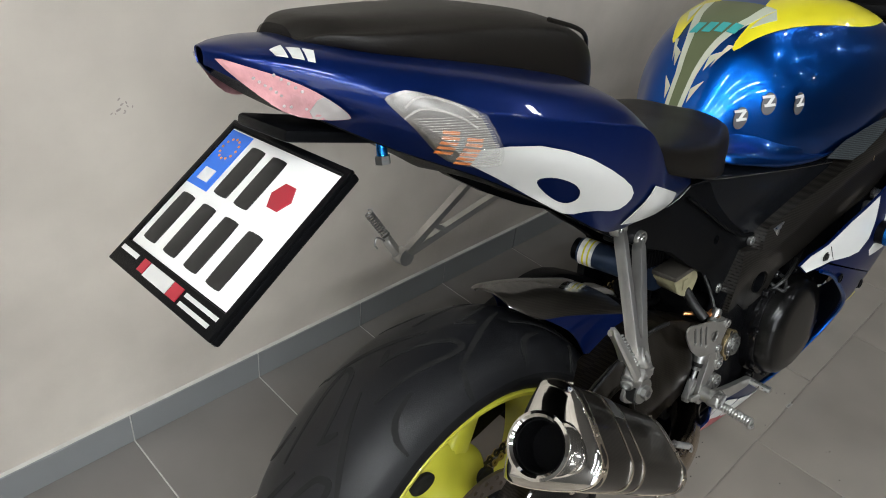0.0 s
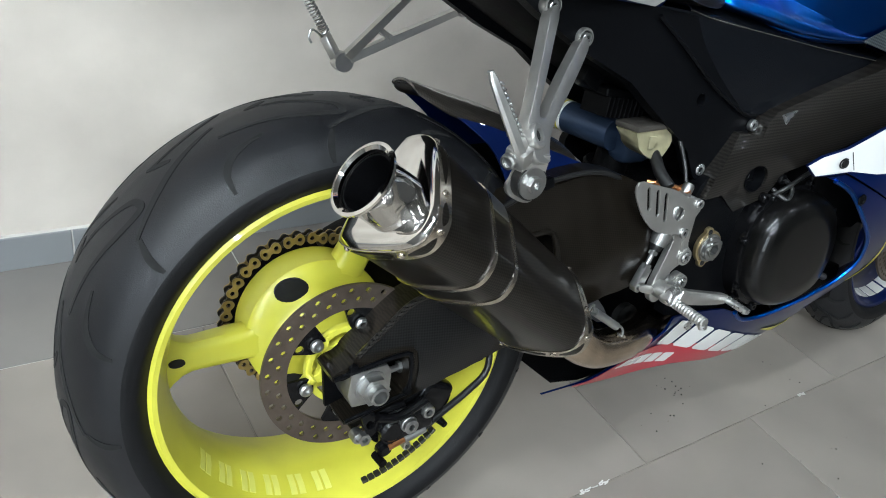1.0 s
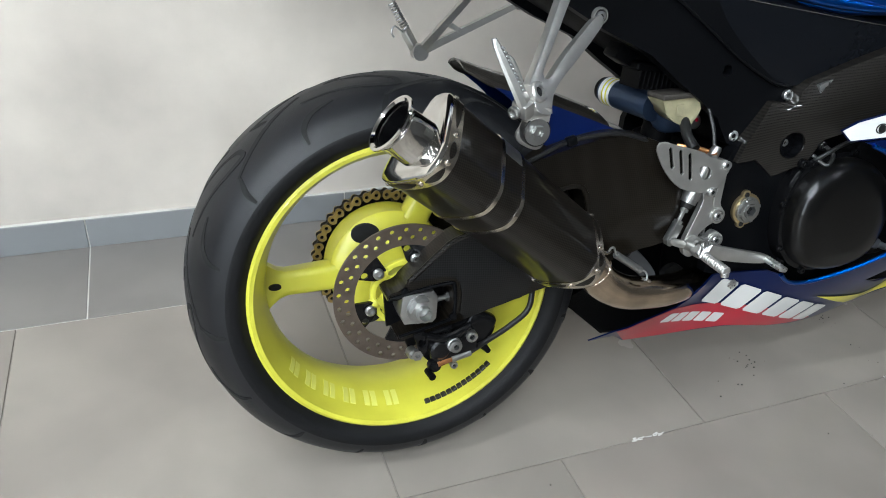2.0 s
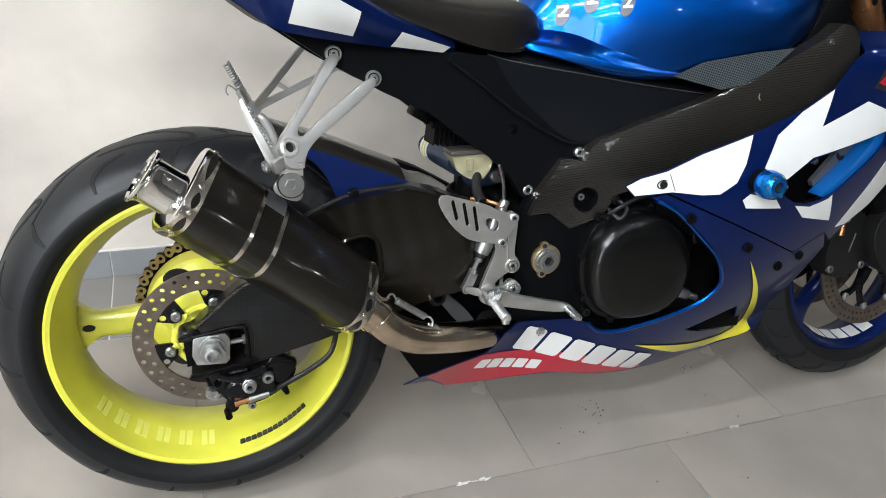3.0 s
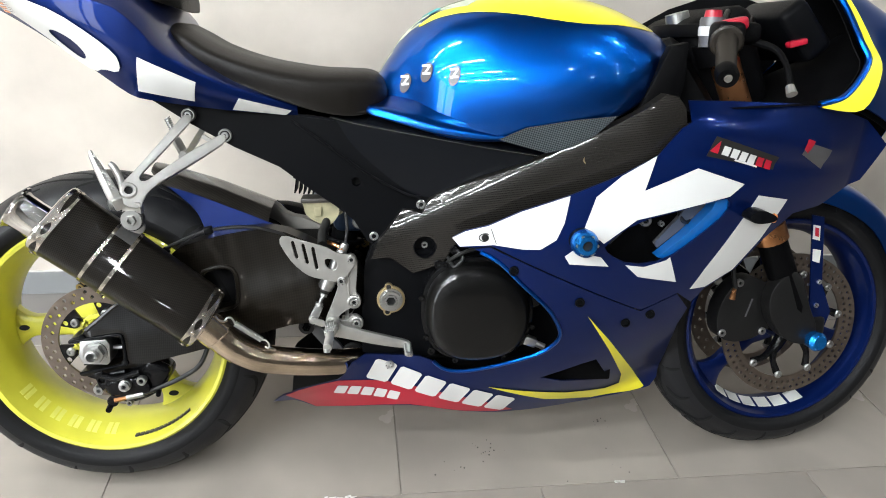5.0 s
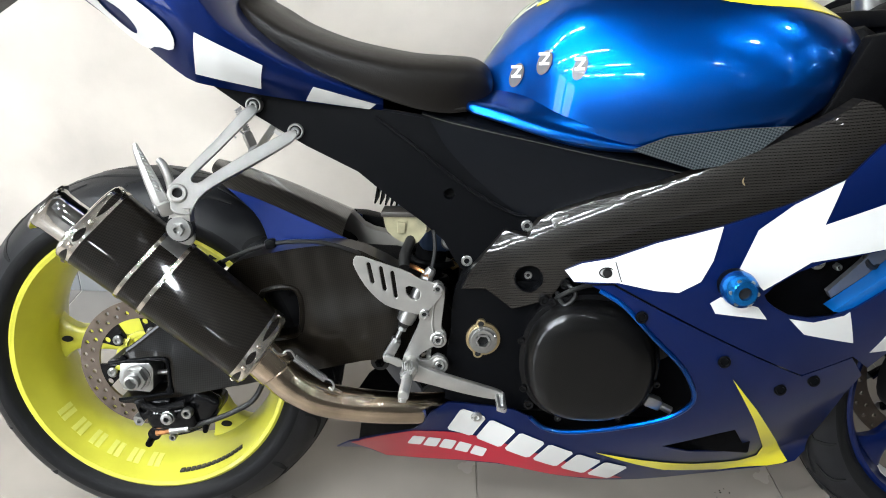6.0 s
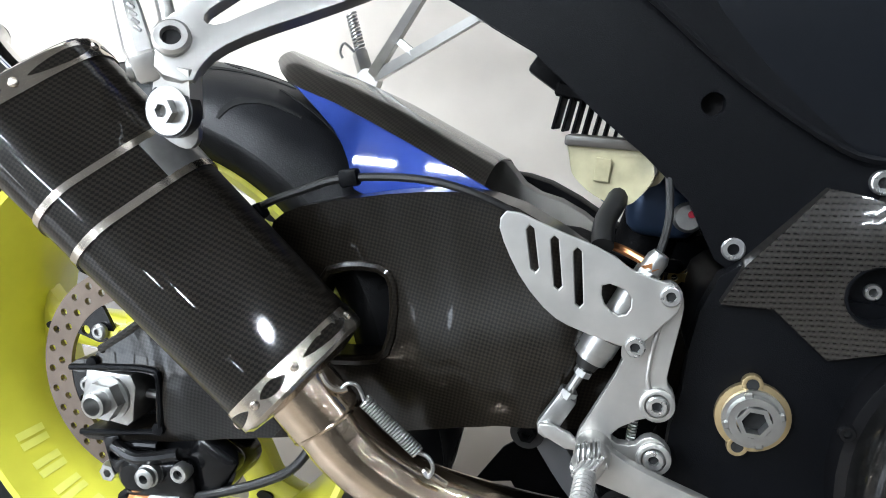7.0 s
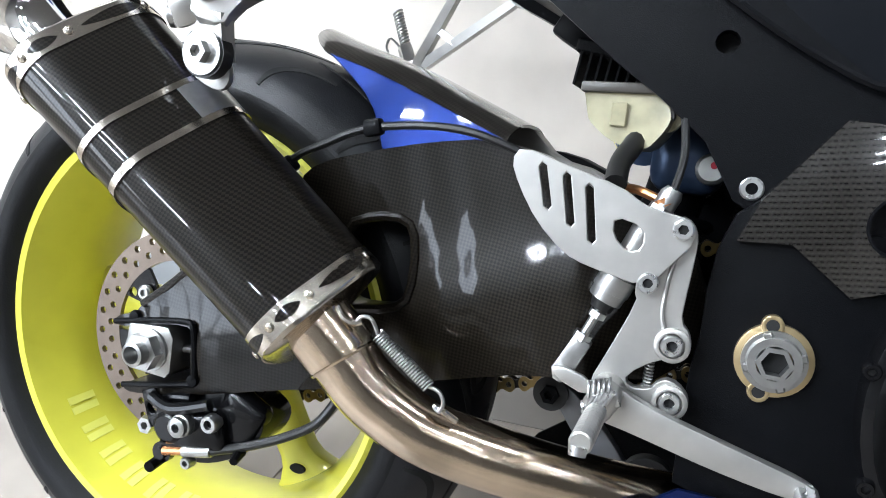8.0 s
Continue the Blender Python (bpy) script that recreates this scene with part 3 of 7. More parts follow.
RX, RZ = 0.004, 0.306
rear_wheel = part("rear_wheel", lathe(ring_profile(0.2275, 0.085, 0.030), (RX, 0, RZ), seg=96, closed=True), LIME, bike, "neon yellow cast wheel rim")
make_tyre(rear_wheel, RX, RZ, 0.0985, 0.311, 0.2310, 0.084, 8, "worn wide sports tyre with curved grooves")
for deg in (182, 62, -58):
    sp = part("spoke", spoke_mesh(RX, RZ, radians(deg), 0.055, 0.2, 0.024, 0.020, 0.024, 0.021, 0.020), LIME, rear_wheel)
    a = radians(deg)
    # dark disc on the spoke paints the shade of a hole
    part("spoke_hole_shade", lathe([(0, 0), (0, 0.0065), (0.004, 0.0065), (0.004, 0)], (RX + 0.182 * math.cos(a), 0.0065, RZ + 0.182 * math.sin(a)), (0, -1, 0), seg=14, squash=(1.5, 0.8)), RECESS_SHADE, rear_wheel)
hub_profile = [(-0.070, 0.0), (-0.070, 0.030), (-0.030, 0.036), (-0.010, 0.050), (0.002, 0.072), (0.006, 0.088), (0.014, 0.096), (0.055, 0.098), (0.058, 0.0)]
part("hub", lathe(hub_profile, (RX, 0, RZ), seg=64), LIME, rear_wheel)
for deg in (121, 1, 241):
    a = radians(deg)
    # dark disc on the hub, shade of an opening put into its colour
    part("hub_hole_shade", lathe([(0, 0), (0.0, 0.017), (0.006, 0.018), (0.007, 0.016), (0.004, 0.0)], (RX + 0.080 * math.cos(a), 0.0045, RZ + 0.080 * math.sin(a)), (0, -1, 0), seg=20, squash=(1.25, 0.9)), RECESS_SHADE, rear_wheel)


def brake_disc(name, parent, cx, cz, y, r_out, r_in, arms, r_bolt, holes, label, side=-1, side_hole=False):
    """A drilled ring on a spider of arms with riveted buttons."""
    hs = []
    for k in range(holes):
        a = 2 * math.pi * k / holes
        for j, f in enumerate((0.36, 0.74)):
            b = a + j * math.pi / holes
            r = r_in + f * (r_out - r_in)
            hs.append(circle(cx + r * math.cos(b), cz + r * math.sin(b), 0.0038, 8))
    ring = part(name, slab(circle(cx, cz, r_out, 96), y - 0.0025, y + 0.0025, [circle(cx, cz, r_in, 72)] + hs), DISC, parent, label, smooth=False)
    for k in range(arms):
        a = 2 * math.pi * (k + 0.29) / arms
        ca, sa = math.cos(a), math.sin(a)
        at = (cx + r_bolt * ca, y + side * 0.004, cz + r_bolt * sa)
        if side_hole:
            lug = chaikin([(-0.010, -0.010), (0.010, -0.010), (0.018, 0.004), (0.030, r_in - r_bolt + 0.004), (-0.020, r_in - r_bolt + 0.006), (-0.013, 0.000)], 2).tolist()
            part("disc_lug", slab(lug, -0.0022, 0.002, [circle(0.0155, 0.0125, 0.0052, 12)], frame3=((at[0], y, at[2]), (-sa, 0, ca), (ca, 0, sa))), GLOSSBLACK, ring)
        part("disc_button", lathe([(0, 0), (0, 0.0082), (0.004, 0.0082), (0.006, 0.006), (0.006, 0.0036), (0.003, 0.0036), (0.003, 0)], at, (0, side, 0), seg=18), ZINC, ring)
    return ring


brake_disc("rear_brake_disc", rear_wheel, RX, RZ, -0.086, 0.110, 0.079, 6, 0.059, 30, "brownish steel drilled brake disc", side_hole=True)
carrier_slots = [chaikin([(RX + r * math.cos(radians(t)), RZ + r * math.sin(radians(t))) for r, t in ((0.037, k), (0.035, k + 20), (0.037, k + 40), (0.046, k + 42), (0.047, k + 20), (0.046, k - 2))], 1).tolist() for k in range(27, 387, 60)]
part("disc_carrier", slab(circle(RX, RZ, 0.054, 60), -0.084, -0.074, [circle(RX, RZ, 0.031, 32)] + carrier_slots, 0.001), LIME, rear_wheel, "neon yellow disc carrier with curved slots")
for k in range(6):
    a = 2 * math.pi * (k + 0.29) / 6
    part("carrier_arm", sweep([(RX + 0.046 * math.cos(a - 0.12), -0.080, RZ + 0.046 * math.sin(a - 0.12)), (RX + 0.064 * math.cos(a + 0.02), -0.081, RZ + 0.064 * math.sin(a + 0.02))], [0.010, 0.0065], 12), LIME, rear_wheel)
part("axle_spacer", lathe([(-0.006, 0.0), (-0.006, 0.024), (0.024, 0.020), (0.030, 0.016), (0.030, 0.0)], (RX, -0.070, RZ), (0, -1, 0), 28), MATTE, rear_wheel)
# sprocket with teeth and the chain on it, on the left of the hub
teeth = []
for k in range(43):
    for f, r in ((0.0, 0.104), (0.3, 0.110), (0.55, 0.110), (0.85, 0.104)):
        a = 2 * math.pi * (k + f) / 43
        teeth.append((RX + r * math.cos(a), RZ + r * math.sin(a)))
part("sprocket", slab(teeth, 0.064, 0.070, [circle(RX, RZ, 0.06, 40)] + [circle(RX + 0.082 * math.cos(a), RZ + 0.082 * math.sin(a), 0.011, 10) for a in np.arange(6) * math.pi / 3]), MATTE, rear_wheel, smooth=False)
chain = part("drive_chain", bmesh.new(), CHAIN, bike, "gold drive chain on the rear sprocket")
link_bm = slab(chaikin([(-0.0145, -0.0035), (-0.0105, -0.0082), (-0.006, -0.0078), (0, -0.0030), (0.006, -0.0078), (0.0105, -0.0082), (0.0145, -0.0035), (0.0145, 0.0035), (0.0105, 0.0082), (0.006, 0.0078), (0, 0.0030), (-0.006, 0.0078), (-0.0105, 0.0082), (-0.0145, 0.0035)], 1), -0.001, 0.001, [circle(-0.008, 0, 0.0034, 8), circle(0.008, 0, 0.0034, 8)])
link_me = bpy.data.meshes.new("chain_link")
link_bm.to_mesh(link_me)
link_bm.free()
link_me.materials.append(CHAIN)
inner_me = link_me.copy()
inner_me.materials.clear()
inner_me.materials.append(CHAIN_DARK)


def chain_link(x, z, turn, y):
    ob = new("chain_link", inner_me if y in (0.062, 0.072) else link_me)
    ob.parent = chain
    ob.matrix_basis = pose(x, y, z, 0, -turn, 0)


for k in range(26):
    a = radians(72) + math.pi * 1.22 * k / 25
    for y in ((0.060, 0.074) if k % 2 else (0.062, 0.072)):
        chain_link(RX + 0.1075 * math.cos(a), RZ + 0.1075 * math.sin(a), math.degrees(a) + 90, y)
for k in range(32):
    for z0, z1 in ((RZ + 0.1015, 0.462), (RZ - 0.1015, 0.342)):
        t = k / 31
        for y in ((0.060, 0.074) if k % 2 else (0.062, 0.072)):
            chain_link(0.035 + 0.5 * t, z0 + (z1 - z0) * t, math.degrees(math.atan2(z1 - z0, 0.5)), y)
# pale lettering strips in the well of the rim and the row of black balance weights
for k in range(6):
    for s0, s1 in ((0.0, 0.042), (0.058, 0.10)):
        rows = [[(RX + rr * math.cos(radians(-147 + k * 10.0) + s), y, RZ + rr * math.sin(radians(-147 + k * 10.0) + s)) for y, rr in ((-0.060, 0.2100), (-0.046, 0.2040), (-0.031, 0.2004))] for s in np.linspace(s0, s1, 4)]
        part("rim_letter_block", thicken(grid_mesh(rows), 0.0005), FADED, rear_wheel)
for k in range(13):
    a = radians(-79 + k * 2.6)
    bm = rounded_box((0.009, 0.012, 0.0045), (RX + 0.2135 * math.cos(a), -0.065, RZ + 0.2135 * math.sin(a)), 0.001, 1, (0, -math.degrees(a) + 90, 0))
    part("balance_weight", bm, PRINT, rear_wheel)

# -- swingarm --
arm_out = chaikin([(-0.037, 0.319), (-0.038, 0.330), (-0.014, 0.337), (-0.008, 0.346), (0.016, 0.364), (0.040, 0.386), (0.062, 0.402), (0.110, 0.418), (0.148, 0.440), (0.152, 0.486), (0.170, 0.503), (0.212, 0.516), (0.268, 0.530), (0.322, 0.538),
                   (0.372, 0.528), (0.45, 0.487), (0.50, 0.455), (0.50, 0.372), (0.384, 0.361), (0.294, 0.334), (0.234, 0.314), (0.179, 0.301), (0.107, 0.282), (0.067, 0.271), (0.0, 0.258), (-0.022, 0.256), (-0.024, 0.266),
                   (0.050, 0.281), (0.058, 0.288), (0.0585, 0.332), (0.050, 0.337), (0.010, 0.331)], 1).tolist()
arm_cut = chaikin([(0.196, 0.388), (0.200, 0.452), (0.225, 0.464), (0.256, 0.467), (0.268, 0.452), (0.272, 0.405), (0.262, 0.391), (0.214, 0.382)], 2).tolist()


def arm_depth(x, z):
    return -0.128 - 0.012 * math.exp(-((z - 0.30 - 0.32 * x) / 0.045) ** 2) - 0.010 * max(0, min(1, (x - 0.25) / 0.2)) - 0.003 * max(0, min(1, (x - 0.27) / 0.06)) * max(0, 1 - ((z - 0.445) / 0.09) ** 2) + 0.030 * max(0, min(1, (x - 0.41) / 0.08)) + 0.00055 * math.sin(165 * x + 45 * z)


swing = part("swingarm", panel(arm_out, arm_depth, 0.045, [arm_cut], 0.008), CARBON, bike, "glossy carbon-covered swingarm")
part("cut_rim", sweep([(x, arm_depth(x, z) + 0.001, z) for x, z in arm_cut[::2]], 0.0045, 8, True), CARBON, swing)
part("left_arm", mirrored(slab(arm_out, -0.125, -0.085, [arm_cut], 0.006)), MATTE, swing)
part("cross_member", rounded_box((0.10, 0.18, 0.12), (0.37, 0, 0.44), 0.02, 3), MATTE, swing)
part("slot_lining", slab([(-0.030, 0.262), (-0.034, 0.326), (0.062, 0.340), (0.066, 0.280)], -0.097, -0.091), MATTE, swing)
part("axle_cover", panel(chaikin([(0.070, 0.274), (0.0715, 0.336), (0.060, 0.351), (0.020, 0.350), (-0.006, 0.346), (0.018, 0.364), (0.042, 0.385), (0.064, 0.400), (0.110, 0.414), (0.146, 0.430), (0.168, 0.362), (0.19, 0.304), (0.11, 0.285)], 1).tolist(), arm_depth, 0.002, (), 0.014, 0.0025), CARBON_COVER, swing, "satin carbon swingarm end cover")
part("cover_edge", sweep([(x, arm_depth(x, z) - 0.001, z) for x, z in [(-0.006, 0.347), (0.018, 0.366), (0.042, 0.387), (0.064, 0.402), (0.110, 0.417), (0.145, 0.434)]], 0.0042, 8, smooth=3), CARBON_LIGHT, swing, "woven carbon rolled edge")
part("slot_rim", sweep([(x, arm_depth(x, z) - 0.0015, z) for x, z in [(-0.036, 0.325), (0.010, 0.3345), (0.050, 0.3405), (0.0605, 0.334), (0.0615, 0.287), (0.052, 0.279), (-0.022, 0.264)]], 0.0030, 8, smooth=3), BLACK, swing)
for x, z in ((-0.012, 0.334), (0.060, 0.285)):
    part("slot_corner", lathe([(0, 0.0), (0, 0.0065), (0.003, 0.0055), (0.004, 0)], (x, arm_depth(x, z) - 0.001, z), (0, -1, 0), 14), BLACK, swing)
block = part("axle_block", slab([(-0.016, 0.284), (-0.022, 0.30), (-0.018, 0.329), (0.028, 0.332), (0.034, 0.322), (0.032, 0.288), (0.026, 0.282)], -0.148, -0.10, (), 0.0012), ZINC, bike, "square zinc axle adjuster block")
part("axle_washer", lathe([(0, 0), (0, 0.021), (0.003, 0.021), (0.003, 0)], (0.008, -0.148, 0.307), (0, -1, 0), 28), ZINC, block)
hex_nut(block, (0.008, -0.151, 0.307), 0.0185, 0.011, bore=0.62, name="axle_nut")
part("axle_end", lathe([(0, 0.0115), (0.022, 0.0115), (0.023, 0.0085), (0.006, 0.0085), (0.006, 0)], (0.008, -0.150, 0.307), (0, -1, 0), 24), ZINC, block, "hollow threaded axle end")
part("adjuster_screw", sweep([(0.03, -0.128, 0.308), (0.080, -0.128, 0.312)], 0.0042, 10), ZINC, block)
hex_nut(block, (0.052, -0.128, 0.310), 0.0075, 0.006, (1, 0, 0.1))

block.matrix_basis = Matrix.Translation((0.002, 0.0095, -0.001))
# rear brake caliper under the arm
cal = part("rear_brake_caliper", slab(chaikin([(0.015, 0.272), (0.012, 0.238), (0.020, 0.212), (0.05, 0.196), (0.09, 0.205), (0.128, 0.232), (0.136, 0.262), (0.09, 0.280)], 2).tolist(), -0.125, -0.075, (), 0.008), GLOSSBLACK, bike, "black rear brake caliper below the axle")
part("caliper_bridge", rounded_box((0.075, 0.03, 0.04), (0.062, -0.128, 0.235), 0.008, 3, (0, -12, 0)), GLOSSBLACK, cal)
part("caliper_mount", slab([(-0.012, 0.268), (0.00, 0.225), (0.03, 0.24), (0.10, 0.275)], -0.112, -0.095, (), 0.004), MATTE, cal)
socket_bolt(cal, (0.002, -0.118, 0.226), 0.0085, 0.012)
part("caliper_half", rounded_box((0.05, 0.026, 0.055), (0.104, -0.118, 0.252), 0.010, 3, (0, 28, 0)), GLOSSBLACK, cal)
part("piston_housing", lathe([(0, 0), (0, 0.017), (0.016, 0.016), (0.019, 0.012), (0.019, 0)], (0.040, -0.128, 0.236), (0, -1, 0), 22), GLOSSBLACK, cal)
part("caliper_rib", sweep([(0.018, -0.142, 0.262), (0.045, -0.145, 0.256), (0.085, -0.142, 0.268)], 0.006, 10, smooth=4), GLOSSBLACK, cal)
part("pin_boot", lathe([(0, 0.0), (0, 0.013), (0.004, 0.014), (0.008, 0.011), (0.012, 0.013), (0.016, 0.010), (0.016, 0)], (0.060, -0.128, 0.2435), (0, -1, 0), 20), HOSE, cal)
part("guard_tab", slab([(0.000, 0.262), (0.016, 0.268), (0.030, 0.240), (0.012, 0.226)], -0.136, -0.128, [circle(0.014, 0.248, 0.006, 12)], 0.0015), GLOSSBLACK, cal)
part("bleed_screw", sweep([(0.112, -0.128, 0.224), (0.116, -0.144, 0.221)], [0.006, 0.004], 10), MATTE, cal)
part("pad_pin", sweep([(0.024, -0.13, 0.196), (0.026, -0.15, 0.195)], 0.0055, 10), MATTE, cal)
part("slide_pin", lathe([(0.0, 0.0), (0.0, 0.0095), (0.012, 0.0095), (0.013, 0.0110), (0.020, 0.0110), (0.021, 0.0095), (0.026, 0.0095), (0.027, 0.0075), (0.027, 0.0042), (0.020, 0.0040), (0.020, 0.0)], (0.0585, -0.130, 0.2440), (0.03, -1, 0.0), 22), ZINC, cal, "zinc caliper slide pin")
part("pin_socket_shade", lathe([(0, 0), (0, 0.0040), (0.001, 0.0040), (0.001, 0)], (0.0590, -0.1502, 0.2440), (0.03, -1, 0.0), 6), RECESS_SHADE, cal, smooth=False)
hex_nut(cal, (0.0065, -0.128, 0.2275), 0.0085, 0.009, name="mount_nut")
part("guide_rail", sweep([(0.016, -0.130, 0.252), (0.034, -0.134, 0.262), (0.058, -0.134, 0.266)], 0.0048, 10, smooth=4), GLOSSBLACK, cal)
part("pad_spring", slab([(0.030, 0.246), (0.048, 0.252), (0.050, 0.256), (0.032, 0.251)], -0.133, -0.130), ZINC, cal, "bright pad spring")
socket_bolt(cal, (0.088, -0.138, 0.251), 0.009, 0.010)
socket_bolt(cal, (0.062, -0.136, 0.205), 0.006, 0.008)
part("banjo", lathe([(0, 0), (0, 0.0105), (0.008, 0.0105), (0.008, 0.006), (0.012, 0.006), (0.012, 0)], (0.032, -0.133, 0.208), (0, -1, 0), 16), GLOSSBLACK, cal)
part("hose_fitting", sweep([(0.036, -0.141, 0.211), (0.058, -0.141, 0.216)], [0.005, 0.004], 10), COPPER, cal, "copper coloured hose fitting")
part("hose_ferrule", sweep([(0.058, -0.141, 0.216), (0.088, -0.139, 0.222)], 0.0058, 12), ZINC, cal)
part("brake_hose", sweep([(0.086, -0.139, 0.222), (0.12, -0.13, 0.232), (0.16, -0.125, 0.250), (0.19, -0.12, 0.272), (0.205, -0.10, 0.31), (0.22, -0.09, 0.36)], 0.0045, 10, smooth=5), HOSE, cal)

# -- silencer --
M0, MD, MU = np.array([0.004, -0.213, 0.571]), np.array([0.794, 0.055, -0.608]), np.array([0.608, 0.0, 0.794])
MD = MD / np.linalg.norm(MD)
MV = np.cross(MU, MD)
if MV[1] > 0:
    MV = -MV
can_sec = chaikin([(0.050, -0.038), (0.055, -0.014), (0.045, 0.006), (0.012, 0.044), (-0.004, 0.0605), (-0.028, 0.064), (-0.044, 0.050), (-0.062, 0.018), (-0.079, -0.024), (-0.076, -0.048), (0.036, -0.052)], 2)


def can_row(s, grow=1.0, off=(0, 0)):
    slim = 1 - 0.8 * max(0.0, s)
    return [M0 + MD * s + MU * ((u * slim if u > 0 else u) * grow + off[0]) + MV * (v * grow + off[1]) for u, v in can_sec]


muffler = part("silencer", grid_mesh([can_row(-0.004), can_row(0.13), can_row(0.275)], close_u=True, caps=True), CARBON_SLEEVE, bike, "carbon fibre oval silencer with steel end bands")


def band(s0, s1, grow=1.025, holes=0):
    rows = [can_row(s0, 1.0), can_row(s0, grow), can_row(s1, grow), can_row(s1, 1.0)]
    return grid_mesh(rows, close_u=True)


part("end_band", band(-0.009, 0.0085, 1.022), STEEL, muffler, "steel end band")
part("end_band", band(0.2665, 0.284, 1.022), STEEL, muffler, "steel end band")
part("end_cap_front", grid_mesh([can_row(0.272, 1.0), can_row(0.284, 1.0), can_row(0.287, 0.95), can_row(0.291, 0.55)], close_u=True, caps=True), STEEL, muffler)
# long oval windows in the end bands show the sleeve
n = len(can_sec)
RIVETS = (2, 10, 16, 24, 32, 38)
for s0, s1 in ((-0.0052, 0.0046), (0.2705, 0.2800)):
    for k0, k1 in zip(RIVETS, RIVETS[1:] + (RIVETS[0] + n,)):
        k0, k1 = k0 + 1.0, k1 - 1.0
        rows = []
        for t in np.linspace(0, 1, 9):
            k = k0 + (k1 - k0) * t
            a, f = int(k), k - int(k)
            u, v = can_sec[a % n] * (1 - f) + can_sec[(a + 1) % n] * f
            w = max(0.0, 1 - (2 * t - 1) ** 2) ** 0.7
            mid, half = (s0 + s1) / 2, (s1 - s0) / 2 * max(w, 0.08)
            u = u * (1 - 0.8 * max(0.0, mid)) if u > 0 else u
            rows.append([M0 + MD * (mid + q * half) + 1.0265 * (MU * u + MV * v) for q in (-1, 1)])
        part("band_window", thicken(grid_mesh(rows), 0.0006), CARBON_SLEEVE, muffler)
cap_rows = [can_row(-0.007, 1.014), can_row(-0.011, 1.0), can_row(-0.013, 0.96), can_row(-0.0150, 0.88, (-0.002, 0)), can_row(-0.0170, 0.72, (-0.008, 0)), can_row(-0.0185, 0.5, (-0.014, 0))]
part("end_cap", grid_mesh([catmull(r, 2, True) for r in cap_rows], close_u=True, caps=True), CHROME, muffler, "polished chrome end cap")
TIP = M0 + MU * -0.016 + MV * 0.008
part("tail_pipe", lathe([(-0.015, 0.0315), (0.035, 0.0300), (0.052, 0.0305), (0.058, 0.034), (0.0605, 0.0375), (0.063, 0.0375), (0.0638, 0.0340), (0.0610, 0.0308), (0.0565, 0.0302), (-0.01, 0.0298)], TIP, -MD, 48), CHROME, muffler, "polished tail pipe with rolled lip")
# black lining and disc paint the shade deep in the pipe
part("pipe_inside_shade", lathe([(-0.02, 0.0), (-0.02, 0.0286), (0.056, 0.0296), (0.056, 0.0278), (0.022, 0.0272), (0.022, 0.0)], TIP, -MD, 40), MATTE, muffler)
for s in (-0.0005, 0.2753):
    for k in RIVETS:
        u, v = can_sec[k]
        u = u * (1 - 0.8 * s) if u > 0 else u
        d = MU * u + MV * v
        p = M0 + MD * s + d * 1.024
        part("rivet", lathe([(-0.001, 0.0037), (0.0010, 0.0036), (0.0018, 0.0028), (0.0021, 0.0013), (0.0013, 0.0011), (0.0013, 0.0)], p, d / np.linalg.norm(d), 10), STEEL, muffler)
# twin clamp bands with a lug up to the footrest hanger
clamp = part("silencer_clamp", band(0.078, 0.0835, 1.03), STEEL, bike, "brushed steel twin-band silencer clamp")
part("clamp_band", band(0.1145, 0.1205, 1.03), STEEL, clamp)
part("clamp_liner", band(0.0835, 0.1145, 1.008), CARBON_SLEEVE, clamp)
n = len(can_sec)
bm = bmesh.new()
for k in range(n):
    u, v = can_sec[k]
    if u > 0.0445 and v > -0.036 or v < -0.045:
        rows = [[can_row(s, 1.03)[(k + j) % n] for j in (0, 1)] for s in (0.083, 0.115)]
        grid_mesh(rows, bm=bm)
bmesh.ops.remove_doubles(bm, verts=bm.verts[:], dist=1e-5)
part("clamp_saddle", thicken(bm, 0.0015), ZINC, clamp)
part("clamp_lug", slab(chaikin([(0.100, 0.566), (0.114, 0.588), (0.136, 0.586), (0.146, 0.560), (0.134, 0.548)], 2).tolist(), -0.224, -0.218, (), 0.001), ZINC, clamp)

# link pipe and spring
pipe = part("link_pipe", sweep([(0.210, -0.206, 0.400), (0.2235, -0.2045, 0.384), (0.2482, -0.200, 0.3590), (0.262, -0.198, 0.344), (0.284, -0.194, 0.3275), (0.3176, -0.187, 0.3115), (0.377, -0.168, 0.2955), (0.4354, -0.142, 0.282), (0.50, -0.105, 0.268), (0.56, -0.08, 0.258)], [0.0275, 0.0272, 0.0265, 0.0262, 0.0260, 0.0258, 0.0255, 0.025, 0.025, 0.025], 28, smooth=5), HEATED, bike, "heat-tinted steel exhaust link pipe")
part("pipe_sleeve", sweep([(0.206, -0.207, 0.405), (0.2235, -0.2045, 0.385), (0.2455, -0.2005, 0.362)], 0.0287, 32), HEATED, pipe, "heat-tinted steel slip-joint sleeve")
part("weld_bead", sweep([np.array((0.2470, -0.2002, 0.3602)) + 0.0280 * (math.cos(a) * np.array((0.78, 0, 0.62)) + math.sin(a) * np.array((0, 1, 0))) for a in np.linspace(0, 2 * math.pi, 28, endpoint=False)], 0.0016, 6, True), HEATED, pipe)
helix = []
for k in range(260):
    t = k / 259
    c = np.array((0.2760, -0.208, 0.3865)) * (1 - t) + np.array((0.3200, -0.208, 0.3560)) * t
    a = 2 * math.pi * 24 * t
    helix.append(c + 0.0046 * (math.cos(a) * np.array((0.57, 0, 0.82)) + math.sin(a) * np.array((0, 1, 0))))
